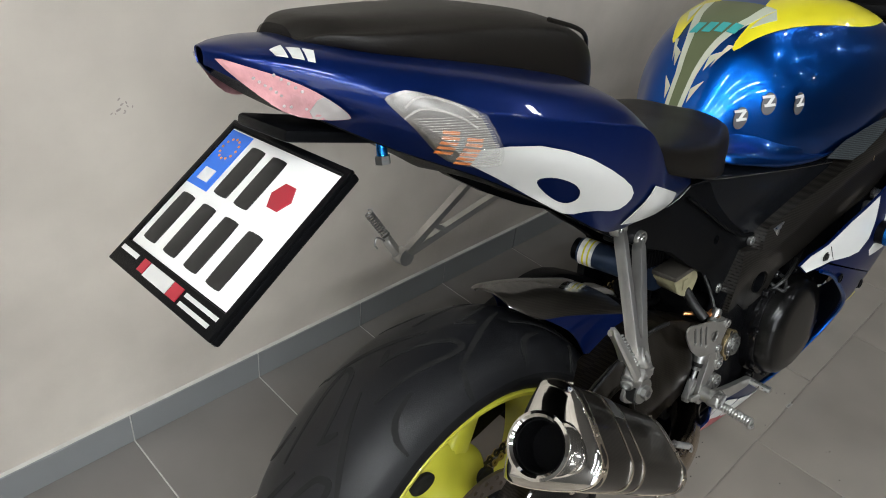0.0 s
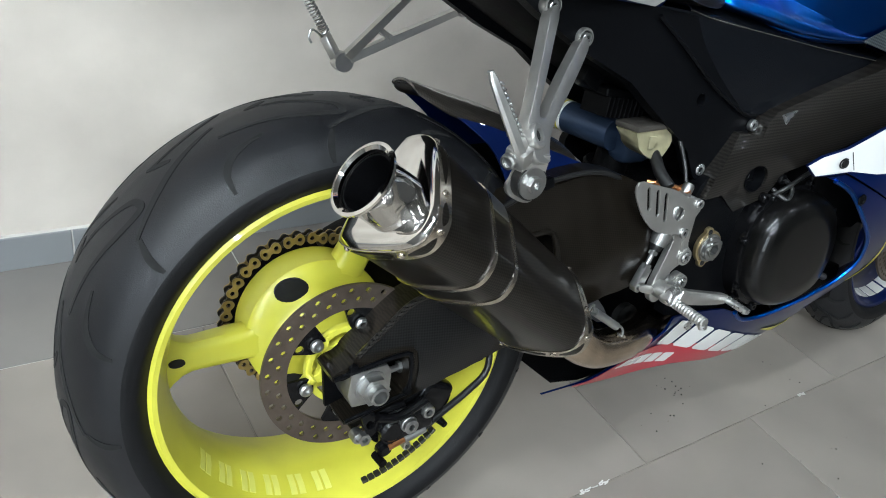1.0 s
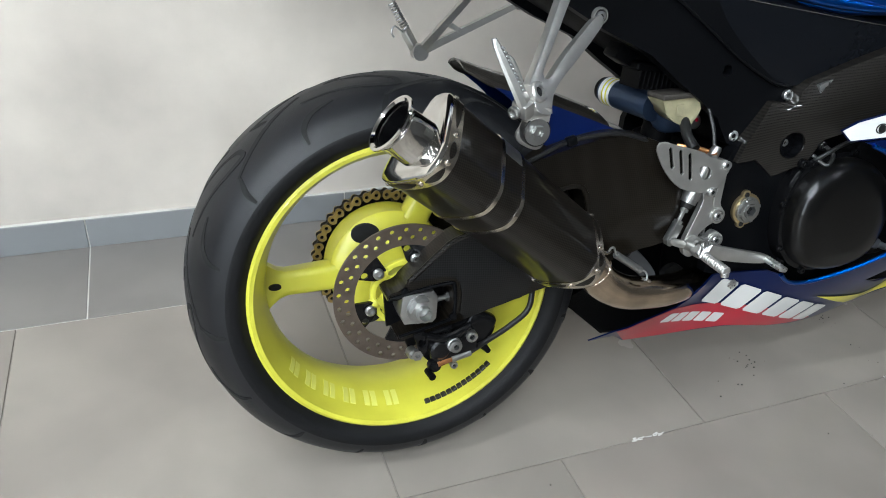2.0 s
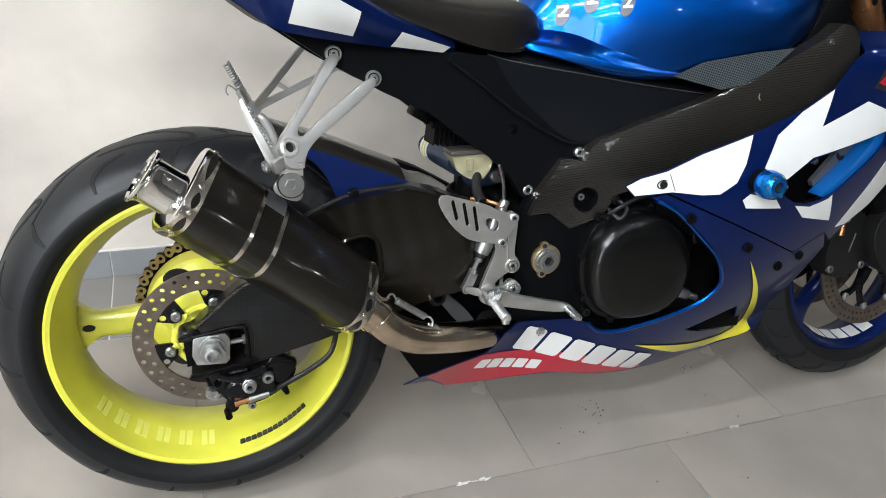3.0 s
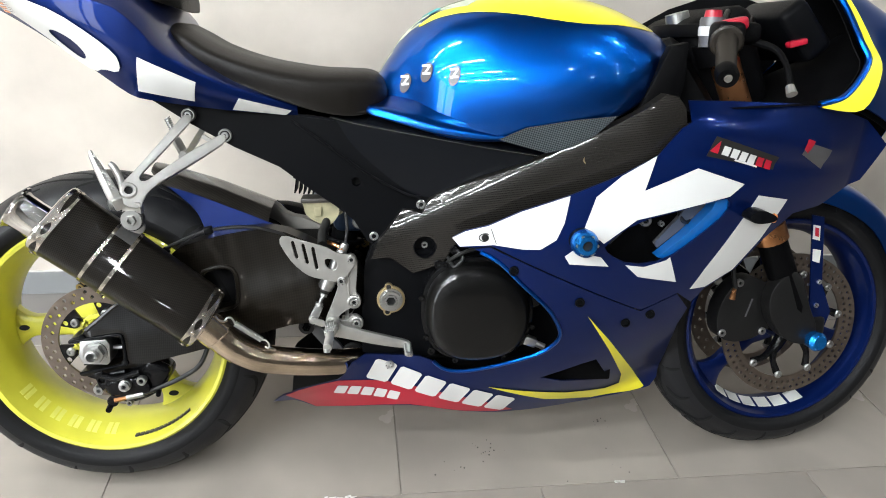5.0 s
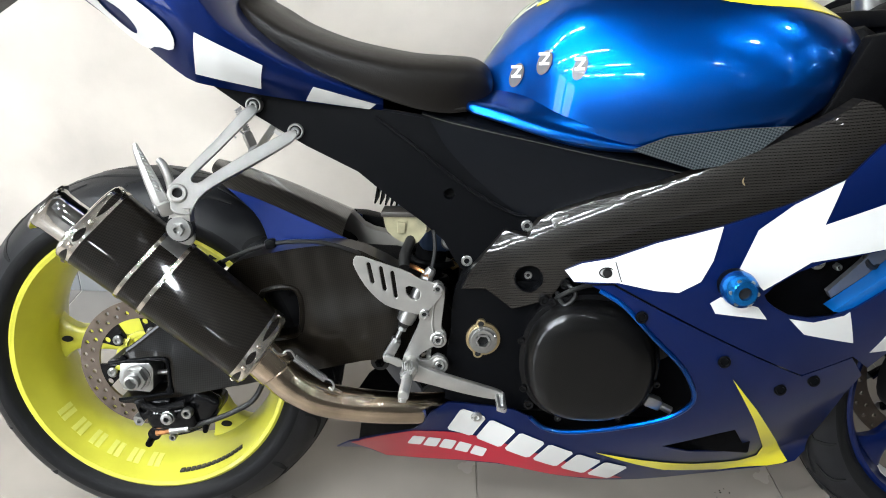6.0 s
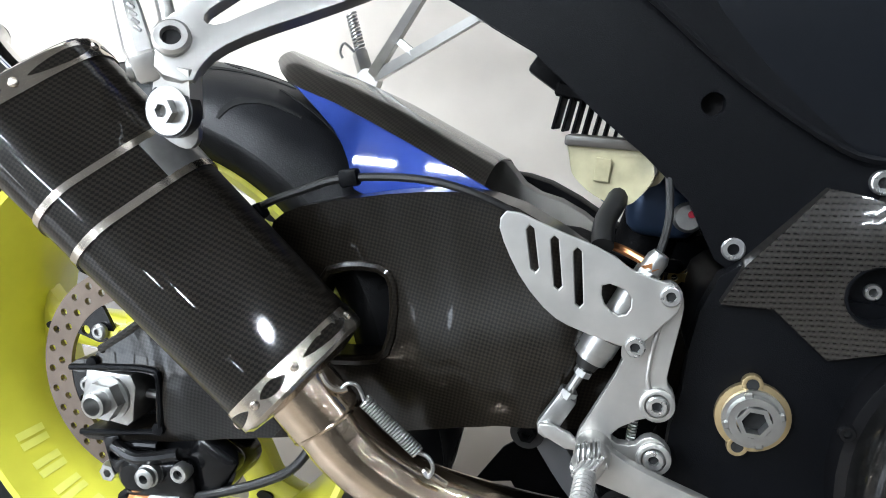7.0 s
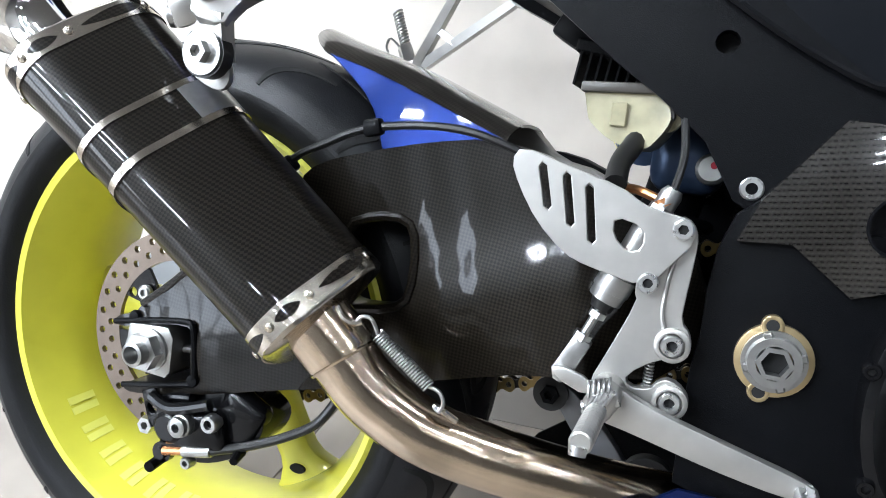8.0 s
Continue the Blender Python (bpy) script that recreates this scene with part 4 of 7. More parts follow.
part("exhaust_spring", sweep(helix, 0.0010, 5), ZINC, pipe, "coiled retaining spring")
part("spring_tab", sweep([(0.2440, -0.214, 0.4030), (0.2500, -0.215, 0.3960), (0.2580, -0.214, 0.3930), (0.2640, -0.212, 0.3950)], 0.0026, 8, smooth=4), STEEL, pipe)
part("spring_hook", sweep([(0.2605, -0.214, 0.3945), (0.2640, -0.213, 0.3990), (0.2700, -0.211, 0.3985), (0.2735, -0.209, 0.3930), (0.2760, -0.208, 0.3865)], 0.0015, 6, smooth=4), ZINC, pipe)
part("spring_hook", sweep([(0.3200, -0.208, 0.3560), (0.3280, -0.208, 0.3540), (0.3325, -0.209, 0.3470), (0.3305, -0.210, 0.3400), (0.3265, -0.210, 0.3430)], 0.0015, 6, smooth=4), ZINC, pipe)
part("spring_tab", sweep([(0.3255, -0.206, 0.3420), (0.3330, -0.208, 0.3400), (0.3420, -0.204, 0.3335)], 0.0028, 8, smooth=4), STEEL, pipe)

# -- rear mudguard over the tyre --
hug_top = []
for x, zt, zc, half in ((0.104, 0.634, 0.622, 0.034), (0.120, 0.629, 0.611, 0.056), (0.140, 0.622, 0.602, 0.069), (0.180, 0.610, 0.591, 0.0724), (0.220, 0.597, 0.577, 0.0754), (0.260, 0.581, 0.562, 0.0785), (0.300, 0.565, 0.547, 0.0817), (0.322, 0.556, 0.538, 0.0835)):
    hug_top.append([(x, 0, zt), (x, -half * 0.45, zt - 0.002), (x, -half * 0.85, (zt + zc * 2) / 3 + 0.001), (x, -half, zc)])
side_out = [(0.138, 0.6025), (0.180, 0.591), (0.220, 0.577), (0.260, 0.562), (0.300, 0.547), (0.330, 0.535), (0.330, 0.490), (0.260, 0.502), (0.209, 0.520), (0.205, 0.530), (0.199, 0.544), (0.192, 0.556), (0.182, 0.568), (0.168, 0.580), (0.150, 0.594)]


side_plate = slab([(x - 0.138, (z - 0.6025) * 1.02) for x, z in side_out], 0.0, 0.003, (), 0.0009, frame3=((0.138, -0.070, 0.6025), (1, 0, 0), (0, 0.21, 1)))
left_plate = side_plate.copy()
hugger = part("rear_mudguard", side_plate, EDGE, bike, "blue painted rear mudguard with a carbon top", angle=14)
part("left_side", mirrored(left_plate), EDGE, hugger)
part("mudguard_top", thicken(loft(hug_top, 4, 4, mirror=True), 0.003), CARBON_TOP, hugger, "gloss carbon top of the mudguard")

part("mudguard_base", slab(chaikin([(0.290, 0.552), (0.314, 0.557), (0.325, 0.549), (0.346, 0.528), (0.389, 0.520), (0.438, 0.489), (0.439, 0.460), (0.407, 0.462), (0.358, 0.478), (0.335, 0.502), (0.326, 0.515), (0.300, 0.526)], 1).tolist(), 0.018, 0.046, [chaikin([(0.388, 0.496), (0.430, 0.490), (0.432, 0.476), (0.398, 0.479)], 1).tolist()], 0.003), MOUNT, hugger, "grey plastic mudguard mount")
part("brake_line", sweep([(0.12, -0.115, 0.455), (0.145, -0.138, 0.498), (0.185, -0.142, 0.521), (0.226, -0.143, 0.537), (0.29, -0.14, 0.543), (0.34, -0.135, 0.533), (0.39, -0.12, 0.51)], 0.0034, 8, smooth=5), HOSE, swing)
part("line_clip", rounded_box((0.016, 0.012, 0.014), (0.226, -0.143, 0.537), 0.003, 2, (0, -15, 0)), BLACK, swing)
part("line_clip", rounded_box((0.016, 0.014, 0.014), (0.147, -0.140, 0.497), 0.003, 2, (0, -40, 0)), BLACK, swing)

# -- passenger footrest hangers --
def arm_bar(bm, a, b, w0, w1, thick=0.020):
    """One arm of a cast hanger: a flattened bar with a raised edge."""
    a, b = np.array(a), np.array(b)
    d = (b - a) / np.linalg.norm(b - a)
    side = np.cross(d, (0, 1, 0))
    side /= np.linalg.norm(side)
    out = np.cross(side, d)
    rows = []
    for t in np.linspace(0, 1, 7):
        c, w = a + (b - a) * t, w0 + (w1 - w0) * t
        rows.append([c + side * w * u + out * thick * v for u, v in ((-1, -0.5), (-1, 0.5), (-0.75, 0.62), (-0.55, 0.45), (0.55, 0.45), (0.75, 0.62), (1, 0.5), (1, -0.5))])
    return grid_mesh(rows, close_u=True, caps=True, bm=bm)


def hanger_bolts(h, bolts, side):
    """Round bosses with a dark recess and a cap screw at the top of each arm."""
    for b in bolts:
        part("boss", lathe([(-0.012, 0), (-0.012, 0.0115), (0.004, 0.0115), (0.0056, 0.0105), (0.0056, 0.0090), (0.002, 0.0084), (0.002, 0)], b, (0, side, 0), 28), ALU, h)
        # dark disc paints the shade round the screw head
        part("boss_recess_shade", lathe([(0.0022, 0), (0.0022, 0.0082), (0.0030, 0.0082), (0.0030, 0)], b, (0, side, 0), 24), RECESS_SHADE, h)
        socket_bolt(h, (b[0], b[1] + side * 0.003, b[2]), 0.0064, 0.0045, (0, side, 0), ALU2)


# right: a forked casting that leans outwards from its bolts to the footrest hinge
HP, HU, HW = np.array((0.141, -0.214, 0.638)), np.array((0.9325, 0.3212, -0.1653)), np.array((0.0, 0.4576, 0.8891))
HN = np.cross(HU, HW)
bolts = [(0.203, -0.133, 0.7365), (0.261, -0.127, 0.7020)]
fork_out = [(0.058, 0.120), (0.036, 0.086), (0.0135, 0.051), (-0.011, 0.015), (-0.028, -0.008), (-0.030, -0.018), (-0.026, -0.030), (-0.0225, -0.046), (0.003, -0.048), (0.005, -0.034), (0.012, -0.018), (0.032, 0.002), (0.070, 0.032), (0.107, 0.063), (0.132, 0.086), (0.128, 0.098), (0.116, 0.0925), (0.085, 0.0675), (0.055, 0.043), (0.024, 0.015), (0.008, -0.001), (-0.002, -0.002), (-0.003, 0.006), (0.006, 0.019), (0.030, 0.052), (0.053, 0.086), (0.074, 0.115), (0.070, 0.124)]
right_hanger = part("footrest_hanger", slab(chaikin(fork_out, 1).tolist(), -0.004, 0.010, (), 0.0042, frame3=(HP, HU, HW), segs=3), ALU, bike, "cast aluminium passenger footrest hanger", angle=50)
hanger_bolts(right_hanger, bolts, -1)
part("hanger_lug", arm_bar(bmesh.new(), tuple(HP + HU * -0.010 + HW * -0.034 - HN * 0.002), (0.126, -0.224, 0.574), 0.0125, 0.0165, 0.015), ALU, right_hanger)
part("hinge_boss", lathe([(-0.012, 0), (-0.012, 0.0135), (0.004, 0.0130), (0.006, 0.0110), (0.006, 0.0070), (0.001, 0.0065), (0.001, 0)], (0.1256, -0.2318, 0.6245), (0.36, -0.83, 0.43), 24), ALU, right_hanger)
part("clevis_bore_shade", lathe([(0.0012, 0), (0.0012, 0.0064), (0.002, 0.0064), (0.002, 0)], (0.1256, -0.2318, 0.6245), (0.36, -0.83, 0.43), 16), RECESS_SHADE, right_hanger)
part("rubber_bush", lathe([(-0.006, 0.012), (-0.006, 0.0185), (0.006, 0.0185), (0.006, 0.012)], (0.127, -0.229, 0.577), (0, -1, 0), 28, closed=True), HOSE, right_hanger)
part("washer", lathe([(0, 0), (0, 0.0165), (0.0025, 0.0165), (0.0025, 0)], (0.127, -0.2345, 0.577), (0, -1, 0), 28), ZINC, right_hanger)
hex_nut(right_hanger, (0.127, -0.237, 0.577), 0.0088, 0.007, bore=0.55, name="hex_bolt")
# folded footrest: a wedge of two faces that meet in a toothed ridge
peg_a, peg_v = np.array((-0.43, 0.16, 0.89)), np.array((0.36, -0.92, 0.155))
peg_l = np.cross(peg_v, peg_a)
peg_l /= np.linalg.norm(peg_l)
peg_l *= 1 if peg_l[0] > 0 else -1
peg_rows = []
for s, wl, wr, h in ((-0.004, 0.008, 0.009, 0.004), (0.004, 0.011, 0.0100, 0.006), (0.030, 0.0100, 0.0085, 0.006), (0.058, 0.0085, 0.0055, 0.005), (0.076, 0.0065, 0.0030, 0.004), (0.084, 0.0030, 0.0020, 0.002)):
    c = np.array((0.1065, -0.2385, 0.613)) + peg_a * s
    peg_rows.append([c - peg_l * wl, c - peg_l * wl * 0.75 + peg_v * h * 0.55, c - peg_l * wl * 0.15 + peg_v * h, c + peg_l * wr * 0.85 + peg_v * h * 0.5, c + peg_l * wr, c + peg_l * wr * 0.6 - peg_v * 0.004, c - peg_l * wl * 0.7 - peg_v * 0.004])
peg = part("footrest", grid_mesh(peg_rows, close_u=True, caps=True), ALU, right_hanger, "folded aluminium footrest", angle=24)
for k in range(11):
    s = 0.016 + 0.0055 * k
    c = np.array((0.1065, -0.2385, 0.613)) + peg_a * s + peg_v * 0.0052 + peg_l * (0.0012 + 0.0022 * (1 - k / 11))
    part("footrest_tooth", rounded_box((0.006, 0.0026, 0.0022), tuple(c), 0.0006, 1, (20, 28, 20)), ALU2, peg)
part("footrest_clevis", rounded_box((0.019, 0.024, 0.021), (0.1085, -0.232, 0.6065), 0.004, 2, (15, -22, 20)), ALU, right_hanger)
part("clevis_bolt", lathe([(0, 0), (0, 0.0085), (0.004, 0.008), (0.005, 0.0055), (0.002, 0.0050), (0.002, 0)], (0.0975, -0.232, 0.602), (-0.85, -0.45, -0.2), 20), ZINC, right_hanger)
part("footrest_arm", sweep([(0.112, -0.214, 0.622), (0.107, -0.211, 0.640), (0.0985, -0.208, 0.658), (0.092, -0.207, 0.664)], [0.0062, 0.0062, 0.0060, 0.0045], 12, smooth=3), ALU, right_hanger)
# left: two plain arms
bolts = [(0.201, 0.134, 0.738), (0.262, 0.132, 0.700)]
apex = np.array((0.110, 0.200, 0.616))
bm = bmesh.new()
for b in bolts:
    arm_bar(bm, b, apex, 0.0045, 0.0065, 0.012)
arm_bar(bm, np.array(bolts[0]) * 0.42 + apex * 0.58, np.array(bolts[1]) * 0.42 + apex * 0.58, 0.004, 0.004, 0.010)
lathe([(-0.010, 0), (-0.010, 0.014), (0.010, 0.014), (0.010, 0)], apex, (0, 1, 0), 20, bm=bm)
left_hanger = part("footrest_hanger", bm, ALU, bike, "cast aluminium passenger footrest hanger")
hanger_bolts(left_hanger, bolts, 1)
part("footrest", slab([(-0.009, 0), (0.009, 0), (0.009, 0.03), (0.006, 0.034), (-0.006, 0.034), (-0.009, 0.03)], -0.006, 0.006, (), 0.002, frame3=((0.103, 0.206, 0.622), (0.6, 0.7, 0.3), (-0.45, 0.2, 0.87))), ALU, left_hanger, "folded aluminium footrest")
helix = [np.array((0.090, 0.212, 0.652)) + np.array((-0.022, 0.014, 0.044)) * t + 0.0055 * np.array((math.cos(70 * t), math.sin(70 * t), 0.5 * math.cos(70 * t))) for t in np.linspace(0, 1, 120)]
part("footrest_spring", sweep(helix, 0.0016, 5), ZINC, left_hanger, "coil spring at the footrest")
part("spring_hook", sweep([(0.090, 0.210, 0.642), (0.070, 0.210, 0.658), (0.064, 0.210, 0.648), (0.068, 0.210, 0.640)], 0.0017, 6, smooth=4), ZINC, left_hanger)

# -- black side cover of the subframe --
def sub_depth(x, z):
    return -0.126 + 0.010 * ((z - 0.66 + 0.55 * (x - 0.35)) / 0.1) ** 2 * 0.5


sub_out = [(0.110, 0.785), (0.223, 0.762), (0.373, 0.738), (0.500, 0.722), (0.552, 0.668), (0.588, 0.620), (0.615, 0.596), (0.616, 0.572), (0.600, 0.561), (0.579, 0.566), (0.560, 0.548), (0.535, 0.512), (0.520, 0.504), (0.505, 0.512), (0.480, 0.552), (0.445, 0.580), (0.408, 0.605), (0.351, 0.648), (0.275, 0.682), (0.202, 0.722), (0.135, 0.765)]
sub = part("subframe_cover", panel(sub_out, sub_depth, 0.022, [circle(0.485, 0.622, 0.0085, 14)], 0.016), BLACK, bike, "satin black subframe side cover")
part("cover_recess", lathe([(0, 0), (0, 0.010), (0.004, 0.010)], (0.485, -0.108, 0.622), (0, -1, 0), 16), RECESS_SHADE, sub)
part("left_cover", mirrored(panel(sub_out, sub_depth, 0.022, (), 0.03)), BLACK, sub)
part("battery_tray", rounded_box((0.30, 0.19, 0.07), (0.33, 0, 0.705), 0.012, 2, (0, 28, 0)), MATTE, sub)
socket_bolt(sub, (0.601, -0.128, 0.582), 0.0085, 0.005, material=ALU2)
socket_bolt(sub, (0.516, -0.122, 0.522), 0.0085, 0.005, material=ALU2)
part("edge_crease", sweep([(0.375, -0.129, 0.728), (0.43, -0.130, 0.690), (0.50, -0.130, 0.640), (0.57, -0.130, 0.602), (0.60, -0.131, 0.596)], 0.003, 6, smooth=4), BLACK, sub)
# filler panel between cover, seat, tank and frame
def fill_depth(x, z):
    return -0.118 - 0.05 * max(0, (x - 0.45) / 0.4) + 0.35 * max(0, 0.70 - z) ** 1.5


filler = part("side_filler_panel", panel([(0.36, 0.742), (0.44, 0.733), (0.474, 0.7245), (0.52, 0.7165), (0.567, 0.709), (0.62, 0.7008), (0.675, 0.692), (0.73, 0.6842), (0.790, 0.6765), (0.80, 0.672), (0.70, 0.635), (0.615, 0.595), (0.56, 0.60), (0.44, 0.68)], fill_depth, 0.012, (), 0.016), SATIN, bike, "satin black airbox side panel")
fold = [(x, fill_depth(x, z), z) for x, z in ((0.44, 0.7335), (0.474, 0.725), (0.52, 0.717), (0.567, 0.7095), (0.62, 0.7013), (0.675, 0.6925), (0.73, 0.6847), (0.790, 0.677), (0.840, 0.670))]
part("panel_top", thicken(loft([[(x, y - 0.0005, z), (x, y + 0.006, z + 0.0065), (x, y + 0.035, z + 0.018)] for x, y, z in fold], 3, 3), 0.002), SATIN, filler)
part("left_filler", mirrored(panel([(0.36, 0.742), (0.508, 0.745), (0.735, 0.712), (0.88, 0.70), (0.615, 0.595), (0.44, 0.68)], fill_depth, 0.012, (), 0.04)), BLACK, filler)
part("panel_fold", sweep([(x, y + 0.0008, z + 0.001) for x, y, z in fold], 0.0011, 6, smooth=3), LID, filler, "thin paler strip along the panel edge")

# -- tail fairing --
TAIL = [(-0.255, 1.022, 0.008, 1.015, 1.006, 0.006), (-0.232, 1.0235, 0.044, 1.006, 0.988, 0.034), (-0.19, 1.022, 0.080, 0.993, 0.958, 0.060), (-0.12, 1.011, 0.136, 0.967, 0.915, 0.098), (-0.03, 0.992, 0.178, 0.942, 0.868, 0.130),
        (0.06, 0.968, 0.204, 0.920, 0.812, 0.152), (0.12, 0.946, 0.212, 0.902, 0.772, 0.164), (0.155, 0.915, 0.210, 0.872, 0.763, 0.166), (0.19, 0.86, 0.202, 0.832, 0.757, 0.160), (0.28, 0.80, 0.168, 0.786, 0.746, 0.146), (0.385, 0.765, 0.124, 0.752, 0.736, 0.116)]


def tail_row(x, zt, ys, zr, zb, yb):
    up, dn = min(0.006, 0.3 * (zt - zr)), min(0.006, 0.3 * (zr - zb))
    return [(x, 0, zt), (x, -ys * 0.45, zt - 0.10 * (zt - zr)), (x, -ys * 0.78, zt - 0.35 * (zt - zr)), (x, -ys * 0.97, zr + up), (x, -ys, zr - dn), (x, -(ys * 0.86 + yb * 0.14), zr - 0.5 * (zr - zb)), (x, -yb, zb)]


tail_rows = [tail_row(*r) for r in TAIL]
tail = part("tail_fairing", thicken(loft(tail_rows, 5, 6, mirror=True), 0.0014), NAVY, bike, "deep blue tail fairing with white graphics")
tail_hit = surface_depth(tail, default=9.0)


def tail_depth(x, z):
    """The tail's outer face; past its lower edge, the nearest depth above."""
    for k in range(12):
        y = tail_hit(x, z + 0.003 * k)
        if y < 1:
            return y
    return -0.02




def sticker(name, outline, depth, material, parent, label="", lift=0.0016, smooth_times=0, step=0.01, holes=()):
    o = chaikin(outline, smooth_times).tolist() if smooth_times else outline
    return part(name, panel(o, depth, 0.0008, holes, step, lift), material, parent, label)


sticker("white_graphic", [(-0.090, 0.912), (-0.03, 0.918), (0.03, 0.897), (0.085, 0.862), (0.116, 0.836), (0.120, 0.818), (0.112, 0.806), (0.085, 0.812), (0.066, 0.806), (0.035, 0.826), (0.0, 0.852), (-0.04, 0.880)], tail_depth, WHITE, tail, "white vinyl crescent", 0.004, 1, holes=[chaikin([(0.000, 0.868), (0.014, 0.872), (0.046, 0.856), (0.062, 0.834), (0.055, 0.824), (0.032, 0.838)], 2).tolist()])
sticker("white_graphic", [(0.150, 0.832), (0.232, 0.794), (0.224, 0.762), (0.138, 0.778)], tail_depth, WHITE, tail, "white vinyl block", 0.004)
sticker("white_graphic", [(0.294, 0.768), (0.376, 0.746), (0.366, 0.738), (0.281, 0.748)], tail_depth, WHITE, tail, "white vinyl block", 0.004)

tail_top = surface_depth(tail, "z", 1.02)
for quad in ([(-0.212, -0.047), (-0.200, -0.045), (-0.203, -0.061), (-0.211, -0.055)], [(-0.198, -0.050), (-0.188, -0.056), (-0.192, -0.069), (-0.200, -0.063)], [(-0.186, -0.057), (-0.179, -0.064), (-0.185, -0.075), (-0.190, -0.071)]):
    bm = panel(quad, lambda x, z: 0.0, 0.0008, (), 0.006)
    for v in bm.verts:
        v.co = Vector((v.co.x, v.co.z, tail_top(v.co.x, v.co.z) + 0.0012 - v.co.y))
    part("tail_letter_block", bm, WHITE, tail)
part("tail_underside", thicken(loft([[(x, 0, zb + 0.012), (x, -yb * 0.5, zb + 0.010), (x, -yb * 0.98, zb + 0.002)] for x, zt, ys, zr, zb, yb in TAIL[1:9]], 3, 3, mirror=True), 0.003), BLACK, tail)

# tail light and clear indicator, set in the tail
light_out = [(-0.2515, 1.0140), (-0.2347, 1.0060), (-0.2158, 0.9970), (-0.1975, 0.9860), (-0.1787, 0.9700), (-0.1665, 0.9565), (-0.1680, 0.9535), (-0.1799, 0.9520), (-0.2065, 0.9595), (-0.2239, 0.9752), (-0.2389, 0.9940), (-0.2480, 1.0060)]
sticker("tail_light", light_out, tail_depth, LENS_RED, tail, "pale red faceted tail light lens", 0.006, 1)
part("tail_light_left", mirrored(panel(chaikin(light_out, 1).tolist(), tail_depth, 0.0008, (), 0.01, 0.006)), LENS_RED, tail)
part("lens_clear_end", panel(chaikin([(-0.1910, 0.9800), (-0.1787, 0.9695), (-0.1672, 0.9565), (-0.1690, 0.9540), (-0.1799, 0.9525), (-0.1930, 0.9560)], 1).tolist(), tail_depth, 0.0006, (), 0.006, 0.0072), LENS_END, tail, "clear end of the tail light lens")
for j, (xa, za, xb, zb, n) in enumerate(((-0.2320, 0.9960, -0.2130, 0.9790, 6), (-0.2200, 0.9985, -0.2020, 0.9830, 5), (-0.2110, 0.9690, -0.1950, 0.9650, 4))):
    for k in range(n):
        x, z = xa + (xb - xa) * k / (n - 1), za + (zb - za) * k / (n - 1)
        part("lens_facet", lathe([(0, 0.0016), (0.0006, 0.0013), (0.0009, 0)], (x, tail_depth(x, z) - 0.0070, z), (-0.3, -1, -0.2), 8), LENS_END, tail)
ind_out = chaikin([(-0.1475, 0.9745), (-0.1369, 0.9780), (-0.1257, 0.9785), (-0.0994, 0.9685), (-0.0760, 0.9550), (-0.0735, 0.9510), (-0.0589, 0.9232), (-0.0455, 0.8975), (-0.0470, 0.8935), (-0.0630, 0.8925), (-0.0839, 0.9011), (-0.1149, 0.9328), (-0.1343, 0.9550), (-0.1440, 0.9670)], 1).tolist()
sticker("indicator_back", ind_out, tail_depth, BOWL, tail, "grey reflector bowl", 0.002)
for bx, bz, rows in ((-0.0985, 0.9400, 5), (-0.0775, 0.9300, 6)):
    for k in range(rows):
        x, z = bx + 0.0016 * k, bz - 0.0062 * k
        sticker("bulb_strip", [(x - 0.0070, z + 0.0012), (x + 0.0060, z - 0.0016), (x + 0.0062, z - 0.0050), (x - 0.0066, z - 0.0022)], tail_depth, AMBER, tail, "amber bulb seen through the ribs" if k == 0 else "", 0.006, 0, 0.01)
sticker("indicator_lens", ind_out, tail_depth, LENS_CLEAR, tail, "clear ribbed indicator lens", 0.013)
bm = bmesh.new()
for k in range(24):
    t = k / 23
    xa, za = -0.132 + 0.067 * t, 0.956 - 0.061 * t
    xb, zb = -0.078 + 0.030 * t, 0.953 - 0.056 * t
    sweep([(xa + (xb - xa) * q, tail_depth(xa + (xb - xa) * q, za + (zb - za) * q) - 0.0132, za + (zb - za) * q) for q in (0.0, 0.25, 0.5, 0.75, 1.0)], 0.00042, 5, bm=bm)
for off in (0.0, 0.010):
    sweep([(x, tail_depth(x, z) - 0.0135, z) for x, z in ((-0.139, 0.9665 - off), (-0.128, 0.9745 - off), (-0.112, 0.9715 - off), (-0.094, 0.9620 - off), (-0.083, 0.9520 - off))], 0.0012, 6, smooth=3, bm=bm)
part("lens_ribs", bm, LENS_RIB, tail)
part("tail_bolt", sweep([(-0.118, -0.070, 0.934), (-0.122, -0.076, 0.905)], 0.0055, 12), BLUEANO, tail, "blue anodised stand-off bolt")
hex_nut(tail, (-0.122, -0.076, 0.905), 0.008, 0.008, (-0.05, -0.15, -1))

# number plate in its black carrier
P0, PU, PV = Vector((-0.1877, -0.017, 0.9136)), Vector((0.0195, -0.9992, -0.0357)).normalized(), Vector((-0.8281, 0.0039, -0.5606)).normalized()
carrier_plate = [(-0.1025, -0.184), (0.1025, -0.184), (0.1025, 0.004), (-0.1025, 0.004)]


def plate_slab(outline, d0, d1, bevel=0.0, holes=()):
    return slab(outline, d0, d1, holes, bevel, frame3=(P0, PU, -PV))


plate_dir = 1 if (-PV).cross(PU).dot(Vector((-1, 0, 1))) > 0 else -1


def pz(d):
    return d * plate_dir


